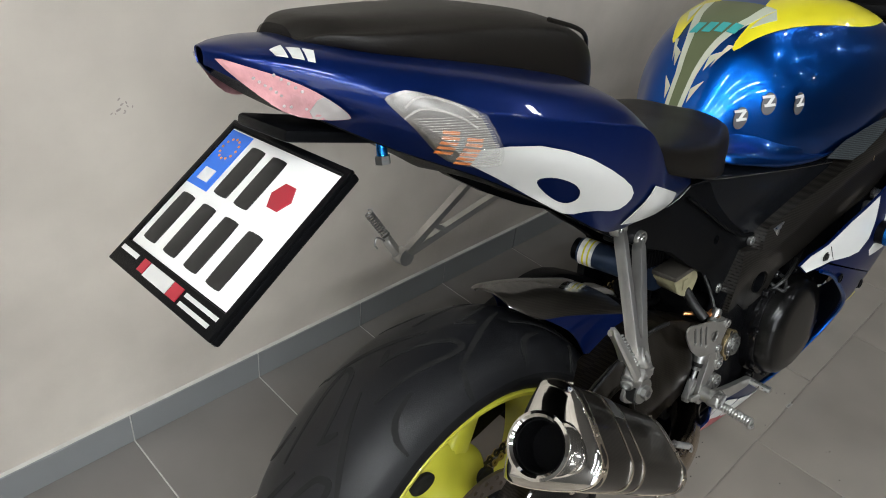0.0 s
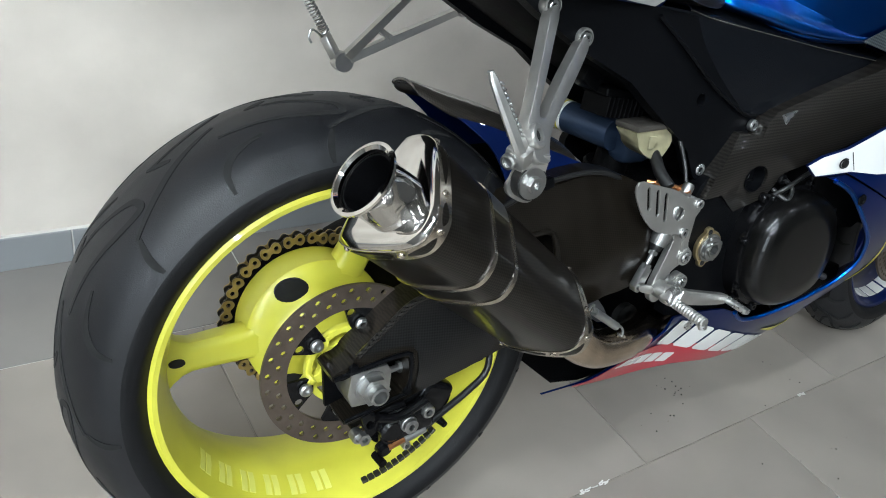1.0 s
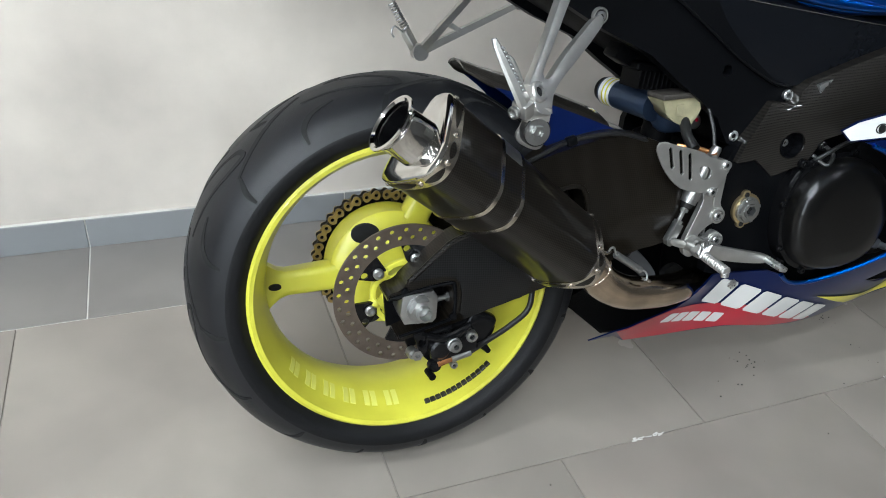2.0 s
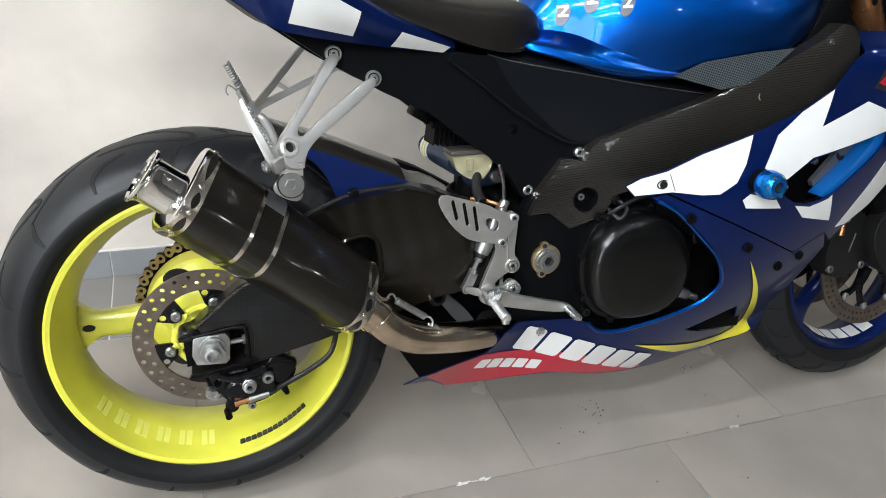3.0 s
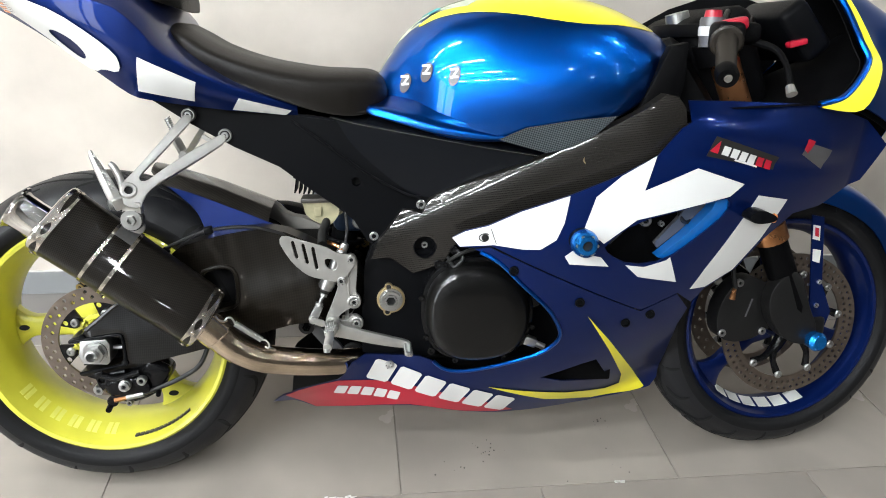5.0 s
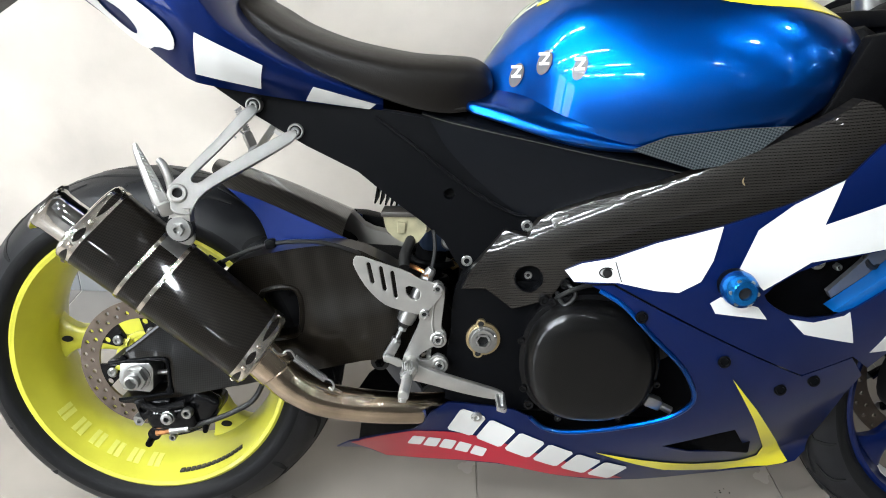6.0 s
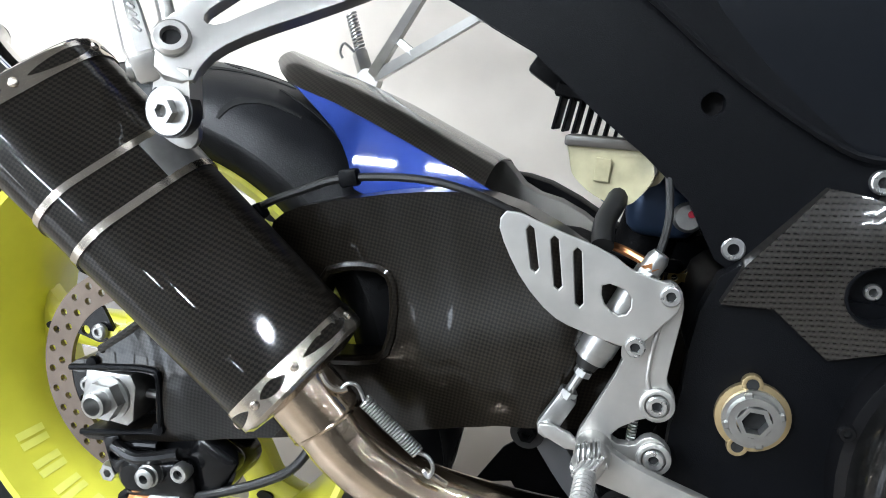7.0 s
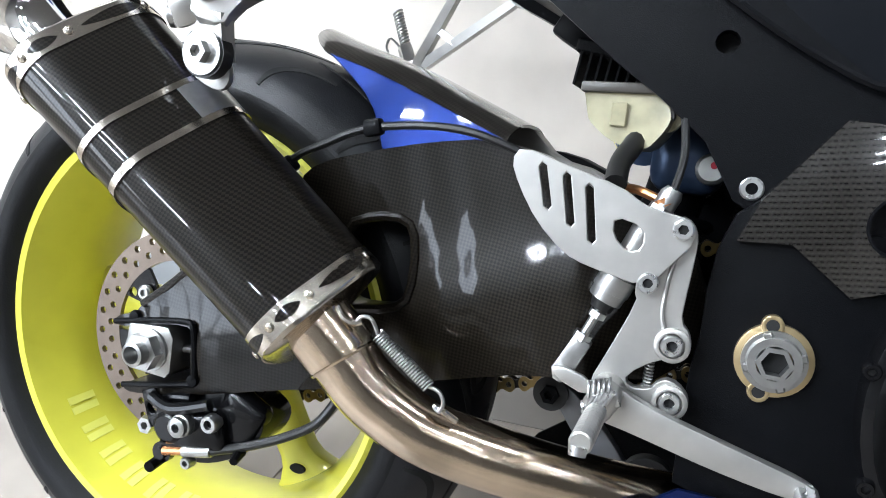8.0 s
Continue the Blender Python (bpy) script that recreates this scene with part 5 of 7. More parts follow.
holder = part("plate_carrier", plate_slab(carrier_plate, pz(-0.006), pz(0.004), 0.003), BLACK, bike, "black plastic number plate carrier")
part("carrier_rim", plate_slab(carrier_plate, pz(0.0035), pz(0.008), 0.0015, [[(-0.095, -0.158), (0.095, -0.158), (0.095, -0.004), (-0.095, -0.004)]]), BLACK, holder)
num = part("number_plate", plate_slab(chaikin([(-0.094, -0.157), (0.094, -0.157), (0.094, -0.005), (-0.094, -0.005)], 0).tolist(), pz(0.003), pz(0.006), 0.001), PLATE, holder, "white embossed number plate")
part("plate_band", plate_slab([(-0.092, -0.078), (-0.052, -0.078), (-0.052, -0.007), (-0.092, -0.007)], pz(0.0055), pz(0.0066)), PLATEBLUE, num, "blue band with a ring of gold dots")
bm = bmesh.new()
for k in range(12):
    a = 2 * math.pi * k / 12
    slab(circle(-0.072 + 0.0125 * math.cos(a), -0.028 + 0.0125 * math.sin(a), 0.0016, 6), pz(0.0062), pz(0.0072), frame3=(P0, PU, -PV), bm=bm)
part("band_dots", bm, AMBER, num)
part("band_mark", plate_slab([(-0.082, -0.070), (-0.062, -0.070), (-0.062, -0.055), (-0.082, -0.055)], pz(0.0062), pz(0.0072)), WHITE, num)
for x, z in ((-0.030, -0.045), (0.008, -0.045), (-0.070, -0.118), (-0.028, -0.118), (0.014, -0.118), (0.056, -0.118)):
    part("plate_bar", plate_slab(chaikin([(x - 0.0105, z - 0.030), (x + 0.0105, z - 0.030), (x + 0.0125, z - 0.027), (x + 0.0125, z + 0.027), (x + 0.0105, z + 0.030), (x - 0.0105, z + 0.030), (x - 0.0125, z + 0.027), (x - 0.0125, z - 0.027)], 1).tolist(), pz(0.0055), pz(0.0072), 0.0005), PRINT, num)
part("plate_badge", plate_slab([(0.048 + 0.016 * math.cos(k * math.pi / 3), -0.048 + 0.016 * math.sin(k * math.pi / 3)) for k in range(6)], pz(0.0055), pz(0.007)), RED, num, "red hexagonal inspection sticker")
socket_bolt(num, P0 + PU * 0.05 - PV * -0.07, 0.005, 0.003, ((-PV).cross(PU) * plate_dir))
socket_bolt(num, P0 + PU * -0.068 - PV * -0.075, 0.004, 0.003, ((-PV).cross(PU) * plate_dir))
for x0, x1, z0, z1, mt in ((-0.094, -0.060, -0.169, -0.164, WHITE), (-0.048, -0.036, -0.176, -0.163, RED), (-0.034, 0.012, -0.177, -0.163, WHITE), (0.014, 0.032, -0.177, -0.163, RED), (0.038, 0.094, -0.168, -0.164, WHITE), (0.038, 0.090, -0.177, -0.173, WHITE)):
    part("carrier_print", plate_slab([(x0, z0), (x1, z0), (x1, z1), (x0, z1)], pz(0.0078), pz(0.0090)), mt, holder)
part("plate_bracket", rounded_box((0.16, 0.09, 0.012), (-0.14, -0.02, 0.925), 0.004, 2, (0, 14, 0)), BLACK, holder)

# -- seats --
PILL = [(-0.178, 1.030, 0.036, 1.016), (-0.160, 1.036, 0.056, 1.014), (-0.12, 1.035, 0.086, 1.004), (-0.02, 1.029, 0.108, 0.976), (0.08, 1.018, 0.118, 0.946), (0.14, 0.998, 0.114, 0.928), (0.172, 0.972, 0.096, 0.918), (0.188, 0.945, 0.068, 0.912)]
pillion = part("passenger_seat", loft([[(x, 0, zt), (x, -w * 0.55, zt - 0.002), (x, -w * 0.88, zt - 0.012), (x, -w, zt - 0.3 * (zt - zb) - 0.008), (x, -w * 0.99, zb), (x, -w * 0.8, zb - 0.004), (x, 0, zb - 0.006)] for x, zt, w, zb in PILL], 4, 6, mirror=True, caps=True), SEAT, bike, "black leatherette passenger seat pad")
part("seat_piping", sweep([(x, -w * 0.93, zt - 0.008) for x, zt, w, zb in PILL[4:]] + [(PILL[-1][0] + 0.004, 0, 0.958)] + [(x, w * 0.93, zt - 0.008) for x, zt, w, zb in PILL[:3:-1]], 0.0025, 8, smooth=5), SEAT, pillion)
RIDER = [(0.155, 0.868, 0.070, 0.845), (0.175, 0.884, 0.105, 0.835), (0.205, 0.872, 0.125, 0.815), (0.25, 0.848, 0.132, 0.800), (0.32, 0.826, 0.140, 0.776), (0.41, 0.812, 0.140, 0.748), (0.47, 0.810, 0.128, 0.738), (0.51, 0.808, 0.108, 0.742), (0.536, 0.795, 0.084, 0.752), (0.545, 0.775, 0.05, 0.764)]
rider = part("rider_seat", loft([[(x, 0, zt + 0.004), (x, -w * 0.5, zt + 0.004), (x, -w * 0.85, zt - 0.004), (x, -w, zt - 0.3 * (zt - zb)), (x, -w * 0.98, zb + 0.006), (x, -w * 0.9, zb), (x, 0, zb)] for x, zt, w, zb in RIDER], 4, 6, mirror=True, caps=True), SEAT, bike, "black leatherette rider seat")
part("seat_flap", sweep([(0.47, -0.120, 0.742), (0.51, -0.105, 0.745), (0.54, -0.07, 0.755)], 0.004, 8, smooth=4), SEAT, rider)

# -- tank --
TANK = [(0.503, 0.770, 0.035, 0.748), (0.52, 0.796, 0.055, 0.738), (0.545, 0.838, 0.076, 0.727), (0.58, 0.885, 0.100, 0.716), (0.63, 0.920, 0.138, 0.707), (0.70, 0.944, 0.164, 0.702), (0.78, 0.954, 0.183, 0.707), (0.86, 0.951, 0.196, 0.724), (0.93, 0.937, 0.198, 0.748), (0.985, 0.915, 0.180, 0.782), (1.025, 0.893, 0.14, 0.83), (1.05, 0.875, 0.09, 0.855)]


def tank_row(x, zt, w, zb):
    h = zt - zb
    return [(x, 0, zt), (x, -w * 0.30, zt - 0.015 * h), (x, -w * 0.58, zt - 0.09 * h), (x, -w * 0.80, zt - 0.24 * h), (x, -w * 0.95, zt - 0.48 * h), (x, -w, zt - 0.72 * h), (x, -w * 0.985, zt - 0.92 * h), (x, -w * 0.95, zb), (x, -w * 0.86, zb - 0.004)]


tank_rows = [tank_row(*r) for r in TANK]
tank = part("fuel_tank", loft(tank_rows, 5, 6, mirror=True), BLUE, bike, "metallic blue fuel tank with yellow flashes")


lip_rows = []
for x, w, up, yl, zc, zb in ((0.503, 0.075, 0.003, -0.112, 0.752, 0.743), (0.515, 0.078, 0.008, -0.122, 0.754, 0.7375), (0.56, 0.088, 0.026, -0.137, 0.7465, 0.727), (0.61, 0.122, 0.034, -0.150, 0.7345, 0.7145), (0.66, 0.148, 0.034, -0.160, 0.725, 0.707), (0.71, 0.165, 0.030, -0.168, 0.717, 0.7035), (0.745, 0.173, 0.024, -0.173, 0.7125, 0.706), (0.765, 0.176, 0.018, -0.1745, 0.711, 0.7085)):
    lip_rows.append([(x, -w * 0.92, zc + up), (x, -w * 0.40 + yl * 0.57, zc + up * 0.36), (x, yl + 0.007, zc + 0.001), (x, yl, zc - 0.4 * (zc - zb)), (x, yl + 0.004, zb), (x, -w * 0.85, zb + 0.003)])
part("tank_lip", loft(lip_rows, 5, 4), BLUE, tank, "flared lower edge of the tank")
part("left_lip", mirrored(loft(lip_rows, 5, 4)), BLUE, tank)
tank_top, tank_depth = surface_depth(tank, "z", 0.8), surface_depth(tank)


def top_sticker(name, outline, material, label="", lift=0.0018, flip=1):
    """A vinyl patch laid on the tank from above; the outline is in x, y."""
    bm = panel([(x, y * flip) for x, y in outline], lambda x, z: 0.0, 0.0008, (), 0.012)
    for v in bm.verts:
        x, y, d = v.co.x, v.co.z, v.co.y
        v.co = Vector((x, y, tank_top(x, y) + lift - d))
    return part(name, bm, material, tank, label)


flash = chaikin([(0.578, -0.048), (0.65, -0.082), (0.74, -0.120), (0.86, -0.158), (0.95, -0.150), (1.02, -0.108), (1.0, -0.05), (0.90, -0.030), (0.78, -0.028), (0.66, -0.052)], 2).tolist()
top_sticker("yellow_flash", flash, YELLOW, "fluorescent yellow tank flash")
top_sticker("yellow_flash", flash, YELLOW, "fluorescent yellow tank flash", flip=-1)
stem = [(0.512, 0.007), (0.556, 0.010), (0.600, 0.020), (0.660, 0.040), (0.705, 0.046)]
band_edge = [(0.512, 0.014), (0.553, 0.018), (0.594, 0.030), (0.652, 0.052), (0.705, 0.064)]
top_sticker("tank_pad", [(x, -y) for x, y in stem] + [(x, y) for x, y in stem[::-1]], OLIVE, "olive tank protector pad with pale borders", 0.003)
for flip in (1, -1):
    top_sticker("pad_border", stem + band_edge[::-1], PALE, "", 0.0026, flip)
    for shard in ([(0.530, 0.020), (0.552, 0.034), (0.541, 0.018)], [(0.560, 0.026), (0.590, 0.046), (0.576, 0.026)], [(0.566, 0.034), (0.600, 0.052), (0.598, 0.044)], [(0.636, 0.056), (0.680, 0.078), (0.700, 0.066), (0.662, 0.058)]):
        top_sticker("pad_shard", shard, PALE, "", 0.0036, flip)
for k in range(4):
    x, y = 0.606 + 0.003 * k, 0.032 - 0.020 * k
    top_sticker("pad_print", [(x, y), (x + 0.021, y - 0.004), (x + 0.021, y - 0.018), (x, y - 0.014)], TEAL, "", 0.0048)
for x, z in ((0.572, 0.794), (0.608, 0.814), (0.654, 0.810)):
    oval = [(x + 0.009 * math.cos(a) + 0.004 * math.sin(a), z + 0.017 * math.sin(a)) for a in np.linspace(0, 2 * math.pi, 20, endpoint=False)]
    st = sticker("tank_badge", oval, tank_depth, GREY, tank, "small grey oval badge", 0.003)
    for q in ([(-0.008, 0.013), (0.006, 0.014), (0.006, 0.010), (-0.008, 0.009)], [(0.003, 0.011), (0.007, 0.011), (-0.003, -0.004), (-0.007, -0.004)], [(-0.007, 0.0), (0.006, 0.001), (0.006, -0.003), (-0.007, -0.004)]):
        sticker("badge_stroke", [(x + a, z + b) for a, b in q], tank_depth, WHITE, st, "", 0.005, 0, 0.02)
grill_out = [(0.729, 0.706), (0.775, 0.728), (0.86, 0.744), (0.925, 0.752), (0.89, 0.718), (0.845, 0.694), (0.812, 0.686)]
sticker("duct_mesh", grill_out, lambda x, z: -0.165 - 0.17 * (x - 0.73), MESHGRID, tank, "grey carbon-look duct infill", 0.012)

# -- frame: carbon-covered beam and the black pivot plate --
def beam_depth(x, z):
    mid = 0.560 + 0.52 * (x - 0.62)
    roll = max(0.0, (z - mid) / 0.055 + 0.1)
    return -0.142 - 0.075 * max(0, min(1, (x - 0.58) / 0.4)) - 0.008 * math.cos(max(-1.5, min(1.5, (z - mid) / 0.055))) + 0.016 * min(roll, 1.6) ** 2


beam_out = [(0.511, 0.486), (0.523, 0.516), (0.568, 0.574), (0.585, 0.573), (0.602, 0.570), (0.613, 0.590), (0.628, 0.604), (0.682, 0.627), (0.779, 0.664), (0.874, 0.709), (0.965, 0.762), (1.004, 0.790), (1.022, 0.786), (1.036, 0.768), (1.041, 0.742), (1.02, 0.690), (0.90, 0.60), (0.783, 0.560), (0.71, 0.530), (0.66, 0.515), (0.640, 0.478), (0.587, 0.457), (0.546, 0.488)]
beam = part("frame_beam", panel(beam_out, beam_depth, 0.03, [circle(0.608, 0.508, 0.021, 20)], 0.014), CARBON_LIGHT, bike, "carbon-covered aluminium frame beam")
part("left_beam", mirrored(panel(beam_out, beam_depth, 0.03, (), 0.03)), CARBON_LIGHT, beam)
part("bolt_well", lathe([(0.0, 0), (0.0, 0.0205), (0.022, 0.0215), (0.022, 0.0195), (0.004, 0.0185), (0.004, 0)], (0.608, -0.130, 0.508), (0, -1, 0), 24), BLACK, beam)
socket_bolt(beam, (0.608, -0.133, 0.508), 0.006, 0.004, material=ALU2)
part("headstock", lathe([(-0.09, 0.0), (-0.09, 0.04), (0.09, 0.04), (0.09, 0)], (1.10, 0, 0.80), (-0.41, 0, 0.91), 24), MATTE, beam)
for s in (-1, 1):
    part("headstock_web", rounded_box((0.16, 0.06, 0.16), (1.03, s * 0.09, 0.78), 0.02, 2, (0, -35, s * 30)), MATTE, beam)
part("beam_gusset", slab([(0.632, 0.600), (0.660, 0.610), (0.654, 0.566), (0.646, 0.560)], -0.157, -0.146, [chaikin([(0.641, 0.595), (0.653, 0.599), (0.648, 0.575)], 1).tolist()], 0.002), ALU2, beam)
# black plate stands in for the shadow above the beam's front end
part("beam_head_shade", slab([(0.965, 0.755), (1.035, 0.755), (1.046, 0.81), (1.046, 0.875), (1.015, 0.868), (0.985, 0.80)], -0.186, -0.160, (), 0.004), MATTE, beam)
badge = part("beam_badge", lathe([(0, 0.0075), (0.0015, 0.0075), (0.0015, 0.0055), (0, 0.0055)], (0.880, -0.2035, 0.677), (0, -1, 0), 16, closed=True), GOLD, beam, "small gilt ring badge")
part("badge_bar", rounded_box((0.013, 0.0015, 0.0025), (0.881, -0.2042, 0.678), 0.0006, 1, (0, 35, 0)), GOLD, badge)
part("badge_bar", rounded_box((0.009, 0.0015, 0.0025), (0.888, -0.2045, 0.671), 0.0006, 1, (0, -20, 0)), GOLD, badge)
plate = part("pivot_plate", panel([(0.526, 0.518), (0.509, 0.503), (0.500, 0.476), (0.497, 0.445), (0.4975, 0.412), (0.494, 0.385), (0.494, 0.30), (0.56, 0.285), (0.632, 0.29), (0.652, 0.40), (0.655, 0.50), (0.587, 0.50)], lambda x, z: -0.136 - 0.006 * math.exp(-((x - 0.56) / 0.05) ** 2), 0.02, (), 0.02), BLACK, bike, "black frame pivot plate")
part("left_pivot_plate", mirrored(slab([(0.560, 0.565), (0.505, 0.548), (0.478, 0.500), (0.474, 0.452), (0.486, 0.30), (0.632, 0.29), (0.655, 0.50)], -0.136, -0.12)), BLACK, plate)
part("pivot_ring", slab(chaikin([(0.547 + r * math.cos(radians(a)), 0.407 + r * math.sin(radians(a))) for a, r in [(k * 20, 0.0262) for k in range(18)]], 1).tolist(), -0.147, -0.141, (), 0.001), GOLD, plate, "gold plated pivot lock ring")
for a in (100, 255):
    c = (0.547 + 0.0245 * math.cos(radians(a)), 0.407 + 0.0245 * math.sin(radians(a)))
    part("pivot_lug", slab(circle(*c, 0.0075, 16), -0.1478, -0.141, [circle(*c, 0.0042, 10)], 0.0008), GOLD, plate)
    part("lug_hole_shade", lathe([(0, 0), (0, 0.0044), (0.001, 0.0044), (0.001, 0)], (c[0], -0.1470, c[1]), (0, -1, 0), 12), RECESS_SHADE, plate)
part("pivot_nut", lathe([(0, 0.0215), (0.004, 0.0215), (0.004, 0.0185), (0.009, 0.0175), (0.009, 0.012), (0.0, 0.012)], (0.547, -0.147, 0.407), (0, -1, 0), 32), ZINC, plate, "zinc castellated pivot nut")
part("pivot_hex", lathe([(0, 0.0125), (0.011, 0.0125), (0.011, 0.0090), (0.001, 0.0090), (0.001, 0)], (0.547, -0.147, 0.407), (0, -1, 0), 6), ZINC, plate, smooth=False)
part("pivot_bore_shade", lathe([(0, 0), (0, 0.0092), (0.0015, 0.0092), (0.0015, 0)], (0.547, -0.1475, 0.407), (0, -1, 0), 6), RECESS_SHADE, plate, smooth=False)
for a in range(0, 360, 90):
    part("nut_tab", rounded_box((0.005, 0.004, 0.006), (0.547 + 0.0185 * math.cos(radians(a + 20)), -0.153, 0.407 + 0.0185 * math.sin(radians(a + 20))), 0.001, 1, (0, -a - 20, 0)), ZINC, plate)

# -- engine --
engine = part("engine", rounded_box((0.36, 0.25, 0.26), (0.74, 0, 0.40), 0.03, 3), MATTE, bike, "black painted engine block")
part("cylinder_block", rounded_box((0.20, 0.34, 0.24), (0.86, 0, 0.54), 0.02, 2, (0, 28, 0)), MATTE, engine)
part("airbox", rounded_box((0.40, 0.20, 0.13), (0.70, 0, 0.655), 0.03, 2), BLACK, engine)
part("sump", rounded_box((0.36, 0.18, 0.12), (0.74, 0, 0.235), 0.03, 3), MATTE, engine)
part("gearbox", rounded_box((0.16, 0.22, 0.18), (0.585, 0, 0.40), 0.03, 3), MATTE, engine)
part("radiator", rounded_box((0.04, 0.34, 0.28), (1.02, 0, 0.50), 0.006, 1, (0, -14, 0)), BLACK, engine)
cover_out = chaikin([(0.598, 0.392), (0.612, 0.455), (0.662, 0.492), (0.735, 0.495), (0.795, 0.455), (0.815, 0.385), (0.795, 0.315), (0.735, 0.29), (0.655, 0.293), (0.612, 0.33)], 2).tolist()
part("clutch_flange", slab(cover_out, -0.165, -0.12, (), 0.004), GLOSSBLACK, engine)
c_rows = []
for d, g in ((-0.160, 1.0), (-0.178, 0.985), (-0.190, 0.94), (-0.1965, 0.85), (-0.1985, 0.6), (-0.199, 0.3), (-0.1992, 0.02)):
    c_rows.append([(0.703 + (x - 0.703) * g * 0.93, d, 0.392 + (z - 0.392) * g * 0.93) for x, z in cover_out])
part("clutch_cover", grid_mesh(c_rows, close_u=True, caps=True), CARBON_CLUTCH, engine, "glossy carbon clutch cover")
for k in range(0, len(cover_out), 5):
    x, z = cover_out[k]
    socket_bolt(engine, (0.703 + (x - 0.703) * 1.01, -0.163, 0.392 + (z - 0.392) * 1.01), 0.0058, 0.006, material=GLOSSBLACK)
part("ignition_cover", lathe([(0, 0.0), (0, 0.045), (0.02, 0.043), (0.026, 0.036), (0.028, 0)], (0.80, -0.125, 0.425), (0, -1, 0), 32), GLOSSBLACK, engine)
part("sensor_body", rounded_box((0.026, 0.02, 0.018), (0.806, -0.165, 0.330), 0.004, 2, (0, 20, 0)), ZINC, engine, "silver sensor unit")
part("sensor_ring", lathe([(0, 0), (0, 0.012), (0.01, 0.012), (0.01, 0)], (0.785, -0.158, 0.334), (0, -1, 0), 18), GLOSSBLACK, engine)
part("sensor_stud", sweep([(0.818, -0.17, 0.326), (0.833, -0.172, 0.320)], 0.006, 10), ZINC, engine)
for pts in ([(0.64, -0.15, 0.47), (0.66, -0.17, 0.495), (0.69, -0.17, 0.508), (0.73, -0.16, 0.512)], [(0.76, -0.14, 0.50), (0.80, -0.165, 0.47), (0.825, -0.16, 0.42)], [(0.65, -0.155, 0.490), (0.66, -0.175, 0.478), (0.675, -0.17, 0.492), (0.665, -0.16, 0.505)]):
    part("engine_cable", sweep(pts, 0.0035, 8, smooth=5), HOSE, engine)
for x, z in ((0.660, 0.505), (0.632, 0.478), (0.622, 0.310), (0.826, 0.455)):
    socket_bolt(engine, (x, -0.155, z), 0.008, 0.008, material=GLOSSBLACK)

# -- side fairings --
def fair_depth(x, z):
    x = min(max(x, 0.36), 1.42)
    y = 0.2575 - 0.794 * x - 0.4336 * z + 0.6745 * x * x - 0.8294 * x * z + 1.0375 * z * z
    tail = min(1, max(0, (0.62 - x) / 0.16))
    if tail > 0 and z < 0.34:
        tail = tail * tail * (3 - 2 * tail) * min(1, (0.34 - z) / 0.05)
        u = min(1, max(0, (0.60 - x) / 0.25))
        y += tail * (-0.090 + 0.028 * u - (0.46 + 0.7 * u * u) * (z - 0.150) - y)
    if x > 1.02 and z > 0.60:
        on = min(1, (x - 1.02) / 0.08) * min(1, max(0, (1.40 - x) / 0.08))
        y -= on * 0.011 * math.exp(-((z - 0.737 + 0.17 * (x - 1.10)) / 0.026) ** 2)
        y += on * 0.004 * math.exp(-((z - 0.689 + 0.09 * (x - 1.05)) / 0.011) ** 2)
    if z > 0.748:
        y += 0.7 * (z - 0.748) * min(1, max(0, (1.24 - x) / 0.1))
    return -0.035 - 0.008 * math.log(1 + math.exp(min(40.0, (-0.035 - y) / 0.008)))


seam = [(1.068, 0.434), (1.0, 0.403), (0.833, 0.478), (0.718, 0.529)]
up_out = [(0.652, 0.538), (0.674, 0.552), (0.712, 0.564), (0.767, 0.592), (0.847, 0.622), (0.93, 0.658), (0.99, 0.690), (1.03, 0.735), (1.045, 0.745), (1.05, 0.779), (1.13, 0.779), (1.25, 0.777), (1.32, 0.773), (1.42, 0.745), (1.47, 0.70), (1.44, 0.63), (1.352, 0.586), (1.282, 0.577), (1.227, 0.531), (1.184, 0.474), (1.126, 0.437), (1.106, 0.408)] + seam + [(0.690, 0.524), (0.665, 0.523)]
scoop_hole = chaikin([(0.907, 0.537), (0.961, 0.578), (1.04, 0.598), (1.104, 0.614), (1.130, 0.616), (1.128, 0.590), (1.083, 0.551), (1.024, 0.506), (0.959, 0.500), (0.918, 0.520)], 1).tolist()
upper = part("side_fairing", panel(up_out, fair_depth, 0.004, [scoop_hole], 0.010), NAVY, bike, "deep blue side fairing with white graphics")
low_out = [(0.690, 0.521), (0.716, 0.526)] + [(x, z - 0.0025) for x, z in seam[::-1][1:]] + [(1.104, 0.393), (1.097, 0.352), (1.101, 0.303), (1.112, 0.24), (1.114, 0.19), (1.101, 0.169), (1.087, 0.163), (1.035, 0.151), (0.963, 0.140), (0.896, 0.138), (0.833, 0.138), (0.759, 0.141), (0.688, 0.152), (0.619, 0.167), (0.586, 0.169), (0.496, 0.16), (0.399, 0.154), (0.36, 0.185), (0.318, 0.178), (0.343, 0.21), (0.372, 0.228), (0.399, 0.234), (0.447, 0.245), (0.46, 0.258), (0.474, 0.288), (0.499, 0.302), (0.549, 0.299), (0.600, 0.301), (0.626, 0.291), (0.643, 0.276), (0.664, 0.270), (0.696, 0.272), (0.757, 0.289), (0.817, 0.312), (0.844, 0.334), (0.853, 0.356), (0.844, 0.382), (0.820, 0.418), (0.775, 0.460), (0.734, 0.499), (0.709, 0.514)]
vent = [(0.835, 0.247), (0.913, 0.277), (0.941, 0.285), (0.986, 0.222), (0.982, 0.214), (0.881, 0.230)]
